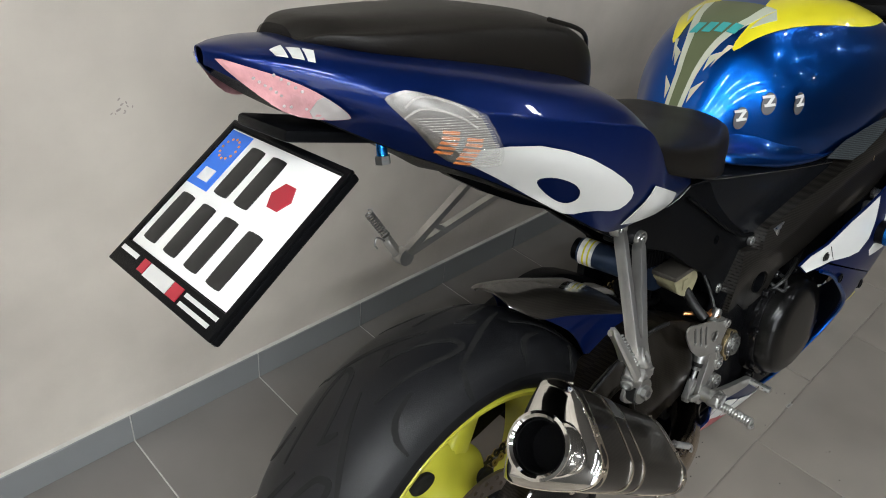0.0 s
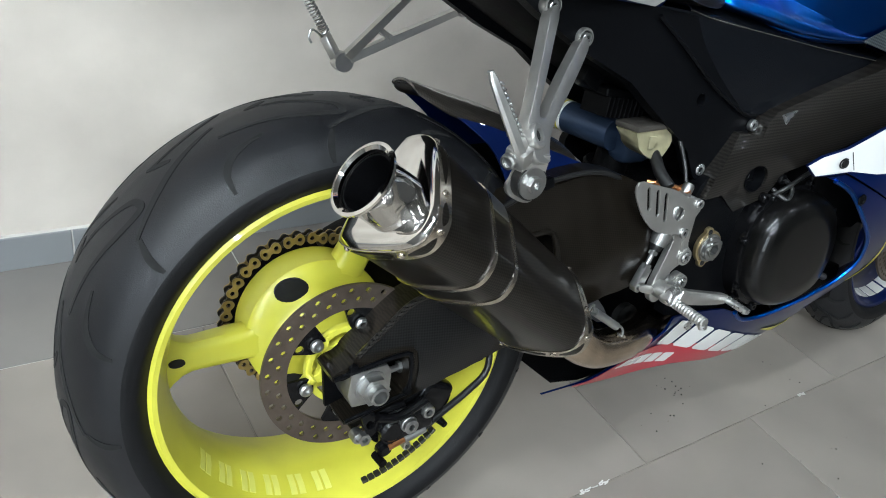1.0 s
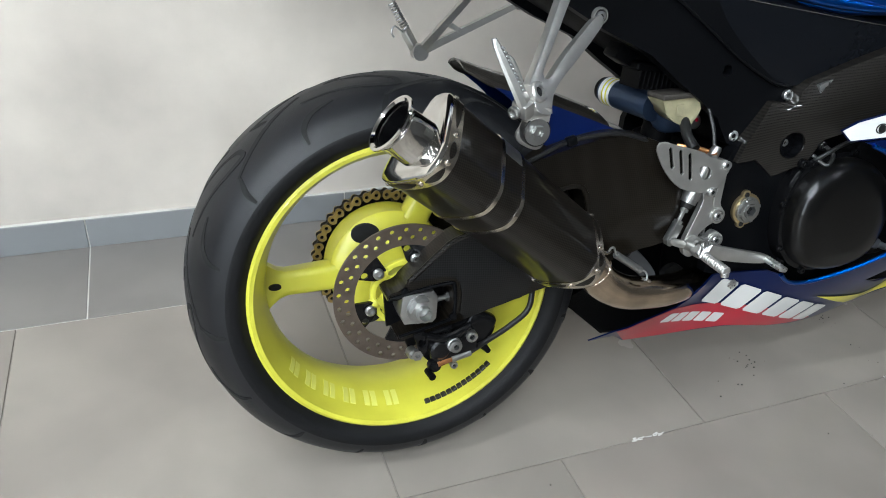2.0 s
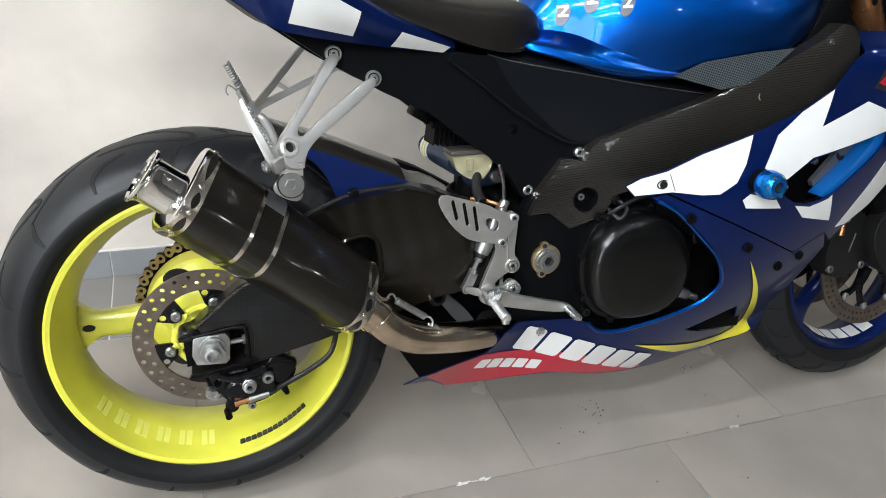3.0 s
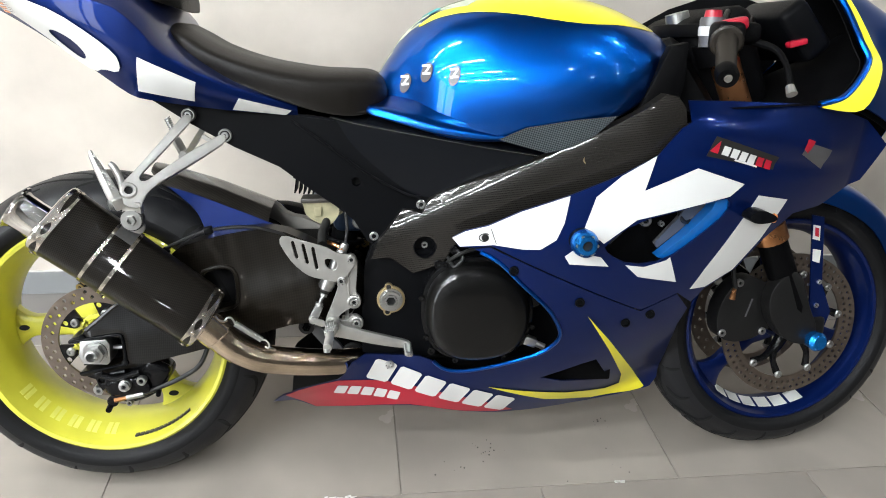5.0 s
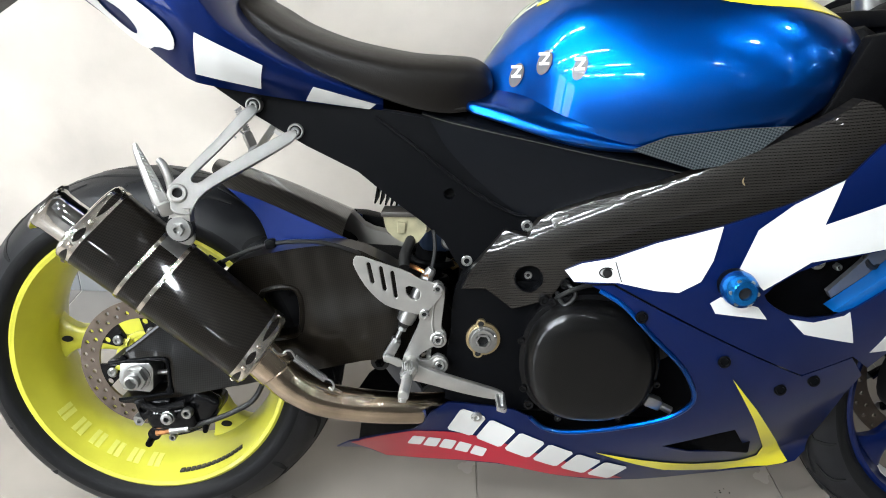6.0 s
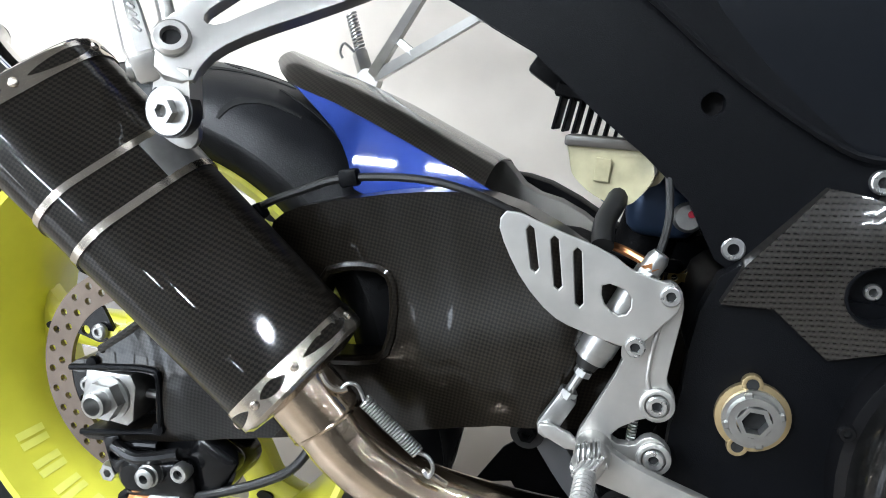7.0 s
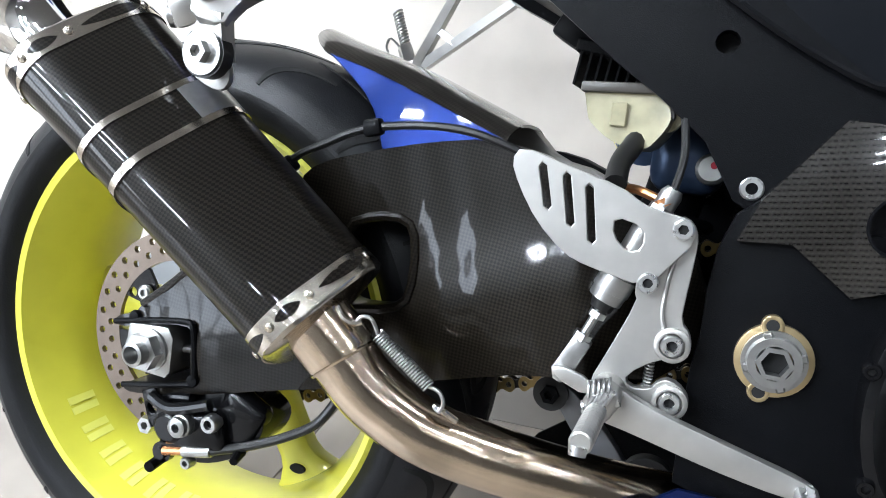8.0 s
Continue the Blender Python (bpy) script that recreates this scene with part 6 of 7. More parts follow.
lower = part("belly_fairing", panel(low_out, fair_depth, 0.004, [vent], 0.012), NAVY, bike, "deep blue belly fairing with red and yellow flashes")
part("left_fairing", mirrored(panel(up_out, fair_depth, 0.004, [scoop_hole], 0.03)), NAVY, upper)
part("left_belly", mirrored(panel(low_out, fair_depth, 0.004, (), 0.03)), MATTE, lower)
# brighter blue than the fairing: the edge's highlight is put into its paint
part("opening_edge_highlight", sweep([(x, fair_depth(x, z) - 0.001, z) for x, z in [(0.70, 0.517), (0.734, 0.499), (0.775, 0.460), (0.820, 0.418), (0.844, 0.382), (0.853, 0.356), (0.844, 0.334), (0.817, 0.312), (0.757, 0.289), (0.696, 0.272), (0.664, 0.270), (0.643, 0.276), (0.626, 0.291)]], 0.0038, 8, smooth=4), BLUE, lower, "rolled edge of the opening, its highlight painted in brighter blue")
part("belly_pan", thicken(loft([[(x, 0, z - 0.004), (x, -0.03, z - 0.002), (x, -w, z + 0.008)] for x, z, w in ((0.40, 0.150, 0.05), (0.50, 0.160, 0.07), (0.62, 0.168, 0.085), (0.72, 0.150, 0.08), (0.85, 0.145, 0.06), (1.0, 0.155, 0.03))], 3, 4, mirror=True), 0.003), NAVY, lower)
# black liner closing the hollow tail of the belly
liner = bmesh.new()
lv = [liner.verts.new(p) for p in ((0.352, -0.072, 0.180), (0.343, 0.045, 0.182), (0.40, 0.070, 0.190), (0.52, 0.070, 0.200), (0.52, -0.105, 0.200), (0.44, -0.105, 0.200), (0.385, -0.094, 0.190))]
liner.faces.new(lv)
part("tail_liner", thicken(liner, 0.004), MATTE, lower, "black inside of the belly tail")
part("vent_duct", rounded_box((0.16, 0.02, 0.07), (0.905, fair_depth(0.9, 0.25) + 0.035, 0.258), 0.004), MATTE, lower)
for nm, o, sm in (("white_graphic", [(0.652, 0.538), (0.674, 0.551), (0.712, 0.563), (0.767, 0.591), (0.846, 0.621), (0.838, 0.575), (0.826, 0.545), (0.80, 0.527), (0.771, 0.526), (0.722, 0.531), (0.665, 0.524)], 0),
                  ("white_graphic", [(0.868, 0.555), (0.889, 0.620), (0.93, 0.656), (0.988, 0.690), (0.970, 0.632), (1.061, 0.670), (1.153, 0.641), (1.128, 0.620), (1.04, 0.600), (0.961, 0.582), (0.907, 0.540), (0.900, 0.546)], 0),
                  ("white_graphic", [(0.950, 0.500), (0.985, 0.495), (1.026, 0.506), (1.032, 0.512), (1.056, 0.460), (0.977, 0.476)], 0),
                  ("white_graphic", [(0.842, 0.516), (0.854, 0.526), (0.905, 0.515), (0.920, 0.498), (0.851, 0.502)], 0),
                  ("white_graphic", [(1.092, 0.440), (1.110, 0.480), (1.187, 0.619), (1.256, 0.607), (1.218, 0.532), (1.176, 0.472), (1.124, 0.441)], 0)):
    sticker(nm, o, fair_depth, WHITE, upper, "white vinyl graphic", 0.0015, sm, 0.014)
part("fairing_screw", lathe([(0, 0), (0, 0.0065), (0.003, 0.006), (0.004, 0.0)], (0.707, fair_depth(0.707, 0.543) - 0.002, 0.543), (0, -1, 0), 18), HOSE, upper)
part("screw_ring", sweep([(0.707 + 0.0105 * math.cos(a), fair_depth(0.707, 0.543) - 0.002, 0.543 + 0.0070 * math.sin(a)) for a in np.linspace(0, 6.28, 24, endpoint=False)], 0.0010, 5, True), HOSE, upper)
part("graphic_cut", sweep([(0.716, fair_depth(0.716, 0.552) - 0.0024, 0.560), (0.726, fair_depth(0.726, 0.54) - 0.0024, 0.533)], 0.0006, 5), HOSE, upper)
part("belly_screw", lathe([(0, 0), (0, 0.0085), (0.003, 0.008), (0.004, 0.004), (0.002, 0.0)], (0.545, fair_depth(0.545, 0.277) - 0.003, 0.277), (0, -1, 0), 18), ALU2, lower)
for x, z in ((0.757, 0.487), (0.878, 0.428), (0.975, 0.377), (1.022, 0.392)):
    part("fairing_screw", lathe([(0, 0), (0, 0.0090), (0.002, 0.0086), (0.0025, 0.0060), (0.0005, 0.0052), (0.0005, 0)], (x, fair_depth(x, z) - 0.003, z), (0, -1, 0), 18), BLACK, lower)
# red belly flash, yellow boomerang and white lettering blocks
sticker("red_flash", [(0.347, 0.209), (0.374, 0.2255), (0.400, 0.2335), (0.447, 0.2425), (0.4851, 0.2385), (0.541, 0.2320), (0.5932, 0.2245), (0.655, 0.208), (0.7107, 0.1900), (0.765, 0.166), (0.795, 0.148), (0.76, 0.146), (0.688, 0.154), (0.619, 0.168), (0.586, 0.172), (0.496, 0.162), (0.399, 0.156)], fair_depth, RED, lower, "red vinyl flash", 0.0015, 0, 0.014)
sticker("yellow_flash", [(0.897, 0.399), (0.9548, 0.3345), (1.0381, 0.2332), (1.087, 0.170), (1.080, 0.165), (1.055, 0.1585), (0.970, 0.1500), (0.8605, 0.1735), (0.7998, 0.1995), (0.7353, 0.2271), (0.8156, 0.2083), (0.907, 0.1865), (0.9974, 0.1745), (1.0270, 0.1850), (1.0190, 0.2195), (0.9601, 0.310)], fair_depth, YELLOW, lower, "yellow boomerang stripe", 0.003, 0, 0.010)


def letter_row(name, n, low, high, parent, material, gap=0.14, lift=0.003):
    """A row of slanted plain blocks standing for a maker's word, between its foot line and its head line."""
    (a, b), (c, d) = np.array(low), np.array(high)
    for k in range(n):
        u0, u1 = (k + gap / 2) / n, (k + 1 - gap / 2) / n
        q = lambda u, v: tuple(float(w) for w in (a + (b - a) * u) * (1 - v) + (c + (d - c) * u) * v)
        e = 0.10 * (u1 - u0)
        sticker(name, [q(u0 + e, 0), q(u1 - e, 0), q(u1, 0.08), q(u1, 0.92), q(u1 - e, 1), q(u0 + e, 1), q(u0, 0.92), q(u0, 0.08)], fair_depth, material, parent, "", lift, 0, 0.02)


letter_row("letter_block", 6, ((0.4960, 0.2456), (0.7760, 0.1480)), ((0.5170, 0.2940), (0.7990, 0.1860)), lower, WHITE)
letter_row("letter_block", 5, ((0.4345, 0.2060), (0.5627, 0.1835)), ((0.4443, 0.2290), (0.5690, 0.2050)), lower, WHITE, 0.18)
sticker("sponsor_plate", [(1.075, 0.690), (1.088, 0.724), (1.216, 0.686), (1.208, 0.664)], fair_depth, PRINT, upper, "black sponsor sticker", 0.0012)
sticker("sponsor_block", [(1.079, 0.699), (1.094, 0.694), (1.096, 0.716)], fair_depth, RED, upper, "", 0.003, 0, 0.01)
for k in range(6):
    x, z = 1.101 + 0.0172 * k, 0.693 - 0.0050 * k
    sticker("sponsor_block", [(x, z), (x + 0.013, z - 0.0036), (x + 0.016, z + 0.0115), (x + 0.003, z + 0.015)], fair_depth, WHITE if k < 4 else RED, upper, "", 0.003, 0, 0.01)
sticker("sponsor_block", [(1.128, 0.6815), (1.172, 0.6695), (1.173, 0.6725), (1.129, 0.6845)], fair_depth, WHITE, upper, "", 0.003, 0, 0.01)
sticker("side_badge", [(1.262, 0.690), (1.268, 0.712), (1.330, 0.695), (1.322, 0.660)], fair_depth, GREY, upper, "small grey badge sticker", 0.0015)
sticker("side_badge", [(1.262, 0.700), (1.268, 0.718), (1.284, 0.713), (1.272, 0.692)], fair_depth, RED, upper, "red corner of the badge", 0.003)
# inside the scoop: bright blue lip, grey duct, frame bolt
part("scoop_lip", panel([(1.134, 0.622), (1.134, 0.588), (1.088, 0.548), (1.032, 0.506), (1.012, 0.510), (1.062, 0.555), (1.100, 0.595), (1.106, 0.612)], lambda x, z: fair_depth(x, z) + 0.006, 0.03, (), 0.02), SKY, upper, "bright blue inner lip of the scoop")
part("scoop_duct", panel([(1.106, 0.612), (1.10, 0.596), (1.062, 0.556), (1.020, 0.520), (1.012, 0.530), (1.05, 0.575), (1.07, 0.606)], lambda x, z: fair_depth(x, z) + 0.035, 0.01, (), 0.02), GREY, upper)
part("scoop_back", rounded_box((0.26, 0.02, 0.16), (1.01, -0.165, 0.56), 0.004, 1, (0, -12, 0)), MATTE, upper)
socket_bolt(upper, (1.00, -0.180, 0.566), 0.011, 0.008, material=ALU2)
socket_bolt(upper, (1.03, -0.180, 0.560), 0.005, 0.008, material=ALU2)
part("scoop_strut", sweep([(0.925, -0.20, 0.535), (0.955, -0.19, 0.560)], 0.011, 12), GREY, upper)
part("scoop_cable", sweep([(1.065, -0.185, 0.606), (1.055, -0.20, 0.580), (1.07, -0.20, 0.567), (1.085, -0.185, 0.59)], 0.004, 8, smooth=4), HOSE, upper)
part("small_indicator", slab(chaikin([(1.155, 0.588), (1.178, 0.602), (1.212, 0.588), (1.205, 0.578), (1.17, 0.574)], 2).tolist(), -0.250, -0.215, (), 0.005), BLACK, upper, "black teardrop front indicator")
part("small_indicator_lens", lathe([(0, 0.009), (0.006, 0.007), (0.009, 0.0)], (1.208, -0.234, 0.583), (1, -0.2, -0.3), 14), AMBER, upper, "amber indicator tip")
# crash slider
slid = part("crash_slider", lathe([(0, 0.0), (0, 0.0215), (0.022, 0.0215), (0.024, 0.020)], (0.868, -0.235, 0.546), (0, -1, 0), 32), BLACK, bike, "black and blue anodised crash slider")
part("slider_cap", lathe([(0.022, 0.0), (0.022, 0.0225), (0.030, 0.0235), (0.044, 0.0215), (0.052, 0.015), (0.0525, 0.0085), (0.046, 0.0080), (0.046, 0)], (0.868, -0.235, 0.546), (0, -1, 0), 36), BLUEANO, slid, "blue anodised slider cap")
part("slider_bore_shade", lathe([(0, 0), (0, 0.0082), (0.001, 0.0082), (0.001, 0)], (0.868, -0.2815, 0.546), (0, -1, 0), 18), RECESS_SHADE, slid)
for k in range(6):
    a = k * math.pi / 3
    part("cap_screw", lathe([(0, 0), (0, 0.003), (0.003, 0.003), (0.003, 0)], (0.868 + 0.0165 * math.cos(a), -0.282, 0.546 + 0.0165 * math.sin(a)), (0, -1, 0), 10), ZINC, slid)

# -- front wheel, fork, brake --
FX, FZ = 1.378, 0.300
STEER = Matrix.Translation((1.112, 0.035, 0.80)) @ Matrix.Rotation(radians(6.0), 4, Vector((-0.415, 0, 0.91))) @ Matrix.Translation((-1.10, 0, -0.80))
front_wheel = part("front_wheel", lathe(ring_profile(0.222, 0.050, 0.026), (FX, 0, FZ), seg=80, closed=True), EDGE, bike, "gloss blue cast front wheel rim")
make_tyre(front_wheel, FX, FZ, 0.061, 0.296, 0.2255, 0.049, 11, "black front sports tyre")
for deg in (100, 220, 340):
    part("spoke", spoke_mesh(FX, FZ, radians(deg), 0.03, 0.2, 0.020, 0.016, -0.004, -0.012, 0.016), EDGE, front_wheel)
part("hub", lathe([(-0.055, 0), (-0.055, 0.030), (-0.03, 0.040), (0.03, 0.040), (0.055, 0.030), (0.055, 0)], (FX, 0, FZ), seg=40), EDGE, front_wheel)
brake_disc("front_brake_disc", front_wheel, FX, FZ, -0.068, 0.155, 0.118, 10, 0.112, 60, "drilled steel front brake disc")
brake_disc("front_brake_disc", front_wheel, FX, FZ, 0.068, 0.155, 0.118, 10, 0.112, 30, "drilled steel front brake disc", 1)
for s in (-1, 1):
    for k in range(5):
        a = 2 * math.pi * (k + 0.145 + 0.25) / 5
        at = lambda r, da, y: (FX + r * math.cos(a + da), s * y, FZ + r * math.sin(a + da))
        part("disc_spider", sweep([at(0.030, 0.25, 0.058), at(0.050, 0.10, 0.061), at(0.068, 0.0, 0.064)], [0.014, 0.012, 0.010], 10, smooth=3), GLOSSBLACK, front_wheel)
        for da in (-0.314, 0.314):
            part("spider_arm", sweep([at(0.060, da * 0.1, 0.063), at(0.085, da * 0.45, 0.066), at(0.110, da, 0.068)], [0.0085, 0.0065, 0.0085], 8, smooth=3), GLOSSBLACK, front_wheel)
bm = bmesh.new()
for k in range(6):
    a0 = radians(-130 + 11 * k)
    grid_mesh([[(FX + rr * math.cos(a0 + s), y, FZ + rr * math.sin(a0 + s)) for y, rr in ((-0.036, 0.2046), (-0.022, 0.1998), (-0.008, 0.1948))] for s in np.linspace(0, 0.155, 5)], bm=bm)
part("rim_lettering", thicken(bm, -0.001), WHITE, front_wheel, "white vinyl lettering blocks")
FD = Vector((-0.415, 0, 0.91)).normalized()
fork = part("front_fork", sweep([(1.372, -0.103, 0.312), (1.372 + FD.x * 0.05, -0.103, 0.312 + FD.z * 0.05), (1.372 + FD.x * 0.20, -0.103, 0.312 + FD.z * 0.20)], [0.026, 0.030, 0.029], 20), MATTE, bike, "black front fork with bronze tubes")
for s in (-1, 1):
    y = 0.103 * s
    if s > 0:
        part("fork_foot", sweep([(1.372, y, 0.312), (1.372 + FD.x * 0.20, y, 0.312 + FD.z * 0.20)], 0.029, 16), MATTE, fork)
    part("fork_seal", sweep([(1.372 + FD.x * 0.20, y, 0.312 + FD.z * 0.20), (1.372 + FD.x * 0.235, y, 0.312 + FD.z * 0.235)], 0.034, 24), COPPER, fork, "bronze fork seal collar")
    part("fork_tube", sweep([(1.372 + FD.x * 0.2, y, 0.312 + FD.z * 0.2), (1.372 + FD.x * 0.64, y, 0.312 + FD.z * 0.64)], 0.0255, 24), COPPER, fork, "bronze anodised fork tube")
    part("fork_cap", sweep([(1.372 + FD.x * 0.64, y, 0.312 + FD.z * 0.64), (1.372 + FD.x * 0.66, y, 0.312 + FD.z * 0.66)], 0.023, 20), BLUEANO, fork)
part("axle_clamp", rounded_box((0.07, 0.035, 0.06), (1.395, -0.100, 0.302), 0.012, 3), CASTING, fork)
part("axle_slider", lathe([(0, 0), (0, 0.018), (0.022, 0.020), (0.030, 0.014), (0.030, 0)], (FX + 0.012, -0.126, FZ - 0.012), (0, -1, 0), 24), BLUEANO, fork, "blue anodised axle slider")
part("fork_casting", slab(chaikin([(1.300, 0.42), (1.345, 0.44), (1.372, 0.36), (1.40, 0.31), (1.385, 0.275), (1.33, 0.285), (1.29, 0.33), (1.278, 0.38)], 2).tolist(), -0.132, -0.098, (), 0.008, segs=3), CASTING, fork)
fcal = part("front_brake_caliper", slab(chaikin([(1.190, 0.29), (1.185, 0.35), (1.215, 0.405), (1.262, 0.42), (1.305, 0.39), (1.315, 0.33), (1.290, 0.29), (1.235, 0.275)], 2).tolist(), -0.122, -0.080, (), 0.010, segs=3), CASTING, bike, "dark grey four-piston front brake caliper")
part("caliper_print", slab([(1.2470, 0.333), (1.2500, 0.332), (1.2620, 0.370), (1.2590, 0.371)], -0.1230, -0.1218), GREY, fcal)
for x, z in ((1.20, 0.300), (1.228, 0.405), (1.290, 0.300), (1.30, 0.385)):
    socket_bolt(fcal, (x, -0.120, z), 0.008, 0.006)
part("bleed_nipple", sweep([(1.213, -0.125, 0.372), (1.216, -0.125, 0.395)], [0.006, 0.004], 10), COPPER, fcal)
part("caliper_hose", sweep([(1.218, -0.125, 0.395), (1.21, -0.12, 0.45), (1.22, -0.10, 0.54), (1.20, -0.09, 0.66)], 0.005, 8, smooth=5), HOSE, fcal)
fender = part("front_mudguard", thicken(loft([[(FX + (r + 0.0) * math.cos(radians(a)), 0, FZ + r * math.sin(radians(a))), (FX + (r - 0.004) * math.cos(radians(a)), -0.035, FZ + (r - 0.004) * math.sin(radians(a))), (FX + (r - 0.022) * math.cos(radians(a)), -0.066, FZ + (r - 0.022) * math.sin(radians(a))), (FX + (r - 0.06) * math.cos(radians(a)), -0.074, FZ + (r - 0.06) * math.sin(radians(a)))] for a, r in ((20, 0.318), (50, 0.322), (80, 0.325), (105, 0.328), (125, 0.332))], 4, 5, mirror=True), 0.003), BLUE, bike, "blue painted front mudguard")
guard = part("fork_guard", panel([(1.368, 0.545), (1.395, 0.540), (1.410, 0.40), (1.438, 0.34), (1.420, 0.28), (1.392, 0.29), (1.384, 0.40)], lambda x, z: -0.112, 0.004, (), 0.03), NAVY, fender, "blue fork guard with small stickers")
for o, m in (([(1.372, 0.525), (1.388, 0.522), (1.390, 0.492), (1.374, 0.496)], WHITE), ([(1.376, 0.520), (1.384, 0.518), (1.386, 0.500), (1.378, 0.502)], RED), ([(1.378, 0.475), (1.396, 0.472), (1.396, 0.445), (1.380, 0.45)], WHITE)):
    part("guard_sticker", slab(o, -0.1135 - (0.001 if m is RED else 0), -0.1115), m, fender)
for z in (0.405, 0.355):
    socket_bolt(fender, (1.402, -0.112, z), 0.005, 0.004, material=ALU2)

for ob in (front_wheel, fork, fcal, fender):
    ob.matrix_basis = STEER if ob is not fcal else Matrix.Translation((0, 0.02, 0)) @ STEER

# -- cockpit --
bars = part("handlebar", sweep([(1.128, -0.10, 0.892), (1.110, -0.18, 0.882), (1.068, -0.285, 0.829)], 0.011, 14), MATTE, bike, "black clip-on handlebar with grip")
part("grip", sweep([(1.109, -0.185, 0.880), (1.104, -0.198, 0.873), (1.069, -0.282, 0.831)], [0.024, 0.0172, 0.0162], 20), GRIP, bars, "worn brown-black rubber grip with gold print")
for k in range(4):
    part("grip_print", rounded_box((0.009, 0.0060, 0.004), (1.0955 - 0.0038 * k, -0.2255 - 0.0100 * k, 0.8705 - 0.0053 * k), 0.001, 1, (30, 20, 20)), GOLD, bars)
part("bar_end", lathe([(0, 0), (0, 0.0175), (0.018, 0.0185), (0.028, 0.015), (0.028, 0.008), (0.022, 0.007), (0.022, 0)], (1.068, -0.284, 0.830), (-0.27, -0.92, -0.35), 26), MATTE, bars, "bar end weight")
part("bar_end_bolt", lathe([(0, 0), (0, 0.0065), (0.004, 0.0065), (0.004, 0.0)], (1.0620, -0.306, 0.8215), (-0.27, -0.92, -0.35), 14), ZINC, bars)
part("left_bar", sweep([(1.125, 0.10, 0.868), (1.112, 0.18, 0.858), (1.082, 0.285, 0.834)], 0.0165, 14), HOSE, bars)
part("bar_clamp", lathe([(-0.02, 0.0), (-0.02, 0.036), (0.02, 0.036), (0.02, 0)], (1.128, -0.103, 0.862), tuple(FD), 24), MATTE, bars)
part("upper_fork_tube", sweep([(1.1300, -0.105, 0.886), (1.1565, -0.105, 0.8215), (1.190, -0.105, 0.748)], 0.0262, 24), COPPER, bars, "bronze anodised upper fork tube")
part("grip_flange", lathe([(-0.003, 0.015), (-0.003, 0.0265), (0.003, 0.0275), (0.006, 0.024), (0.006, 0.015)], (1.107, -0.190, 0.877), (-0.27, -0.92, -0.35), 28, closed=True), GRIP, bars)
part("throttle_housing", rounded_box((0.05, 0.05, 0.05), (1.118, -0.165, 0.885), 0.012, 3), BLACK, bars)
part("kill_switch", rounded_box((0.035, 0.02, 0.012), (1.282, -0.10, 0.878), 0.004, 2, (0, -15, 0)), RED, bars, "red switch")
part("brake_lever", sweep([(1.165, -0.145, 0.88), (1.194, -0.19, 0.866), (1.200, -0.225, 0.838), (1.198, -0.25, 0.801)], [0.008, 0.006, 0.005, 0.006], 10, smooth=5), MATTE, bars, "black brake lever")
part("kill_switch", rounded_box((0.042, 0.03, 0.022), (1.128, -0.168, 0.905), 0.007, 3, (0, -12, 0)), RED, bars, "red switch")
part("lever_tip", sweep([(1.198, -0.246, 0.808), (1.198, -0.256, 0.795)], [0.007, 0.009], 12), ALU, bars, "silver lever tip")
part("master_cylinder", rounded_box((0.05, 0.08, 0.035), (1.155, -0.13, 0.892), 0.010, 3), MATTE, bars)
part("fluid_pot", lathe([(-0.025, 0), (-0.025, 0.020), (0.020, 0.022), (0.026, 0.020), (0.026, 0)], (1.110, -0.122, 0.892), (0, 0, 1), 22), GREY, bars, "grey fluid reservoir")
part("fluid_pot_band", lathe([(-0.006, 0.0225), (0.004, 0.0232), (0.010, 0.0225)], (1.110, -0.122, 0.892), (0, 0, 1), 22), WHITE, bars)
part("red_cap", lathe([(0, 0), (0, 0.016), (0.012, 0.014), (0.012, 0)], (1.110, -0.122, 0.918), (0, 0, 1), 18), RED, bars, "red reservoir cap")
part("top_yoke", slab(chaikin([(1.06, -0.06), (1.10, -0.135), (1.145, -0.135), (1.165, 0), (1.145, 0.135), (1.10, 0.135), (1.06, 0.06)], 1).tolist(), -0.012, 0.012, (), 0.004, frame3=((0.0, 0, 0.895), (1, 0, 0), (0, 1, 0))), MATTE, bars)
part("ignition_barrel", lathe([(0, 0), (0, 0.024), (0.03, 0.022), (0.03, 0)], (1.10, 0, 0.90), (-0.3, 0, 1), 20), ZINC, bars)
for pts in ([(1.16, -0.12, 0.86), (1.20, -0.08, 0.92), (1.24, 0.0, 0.88), (1.20, 0.05, 0.80)], [(1.12, -0.16, 0.85), (1.17, -0.10, 0.80), (1.14, -0.05, 0.76)], [(1.115, -0.15, 0.88), (1.15, -0.09, 0.93), (1.19, -0.03, 0.90)]):
    part("control_cable", sweep(pts, 0.005, 8, smooth=6), HOSE, bars)
part("loom_cover", rounded_box((0.13, 0.26, 0.20), (1.165, 0.03, 0.835), 0.03, 3, (0, -20, 0)), MATTE, bars)
part("ram_duct", rounded_box((0.24, 0.05, 0.10), (1.20, 0.13, 0.82), 0.02, 2), MATTE, bars)
part("left_inner_panel", slab(chaikin([(1.04, 0.76), (1.40, 0.76), (1.38, 0.95), (1.26, 0.985), (1.10, 0.93), (1.04, 0.86)], 1).tolist(), 0.170, 0.176, (), 0.002), MATTE, bars)
dash = part("instrument_panel", rounded_box((0.06, 0.20, 0.11), (1.30, 0, 0.90), 0.015, 3, (0, -40, 0)), BLACK, bike, "black instrument panel behind the screen")
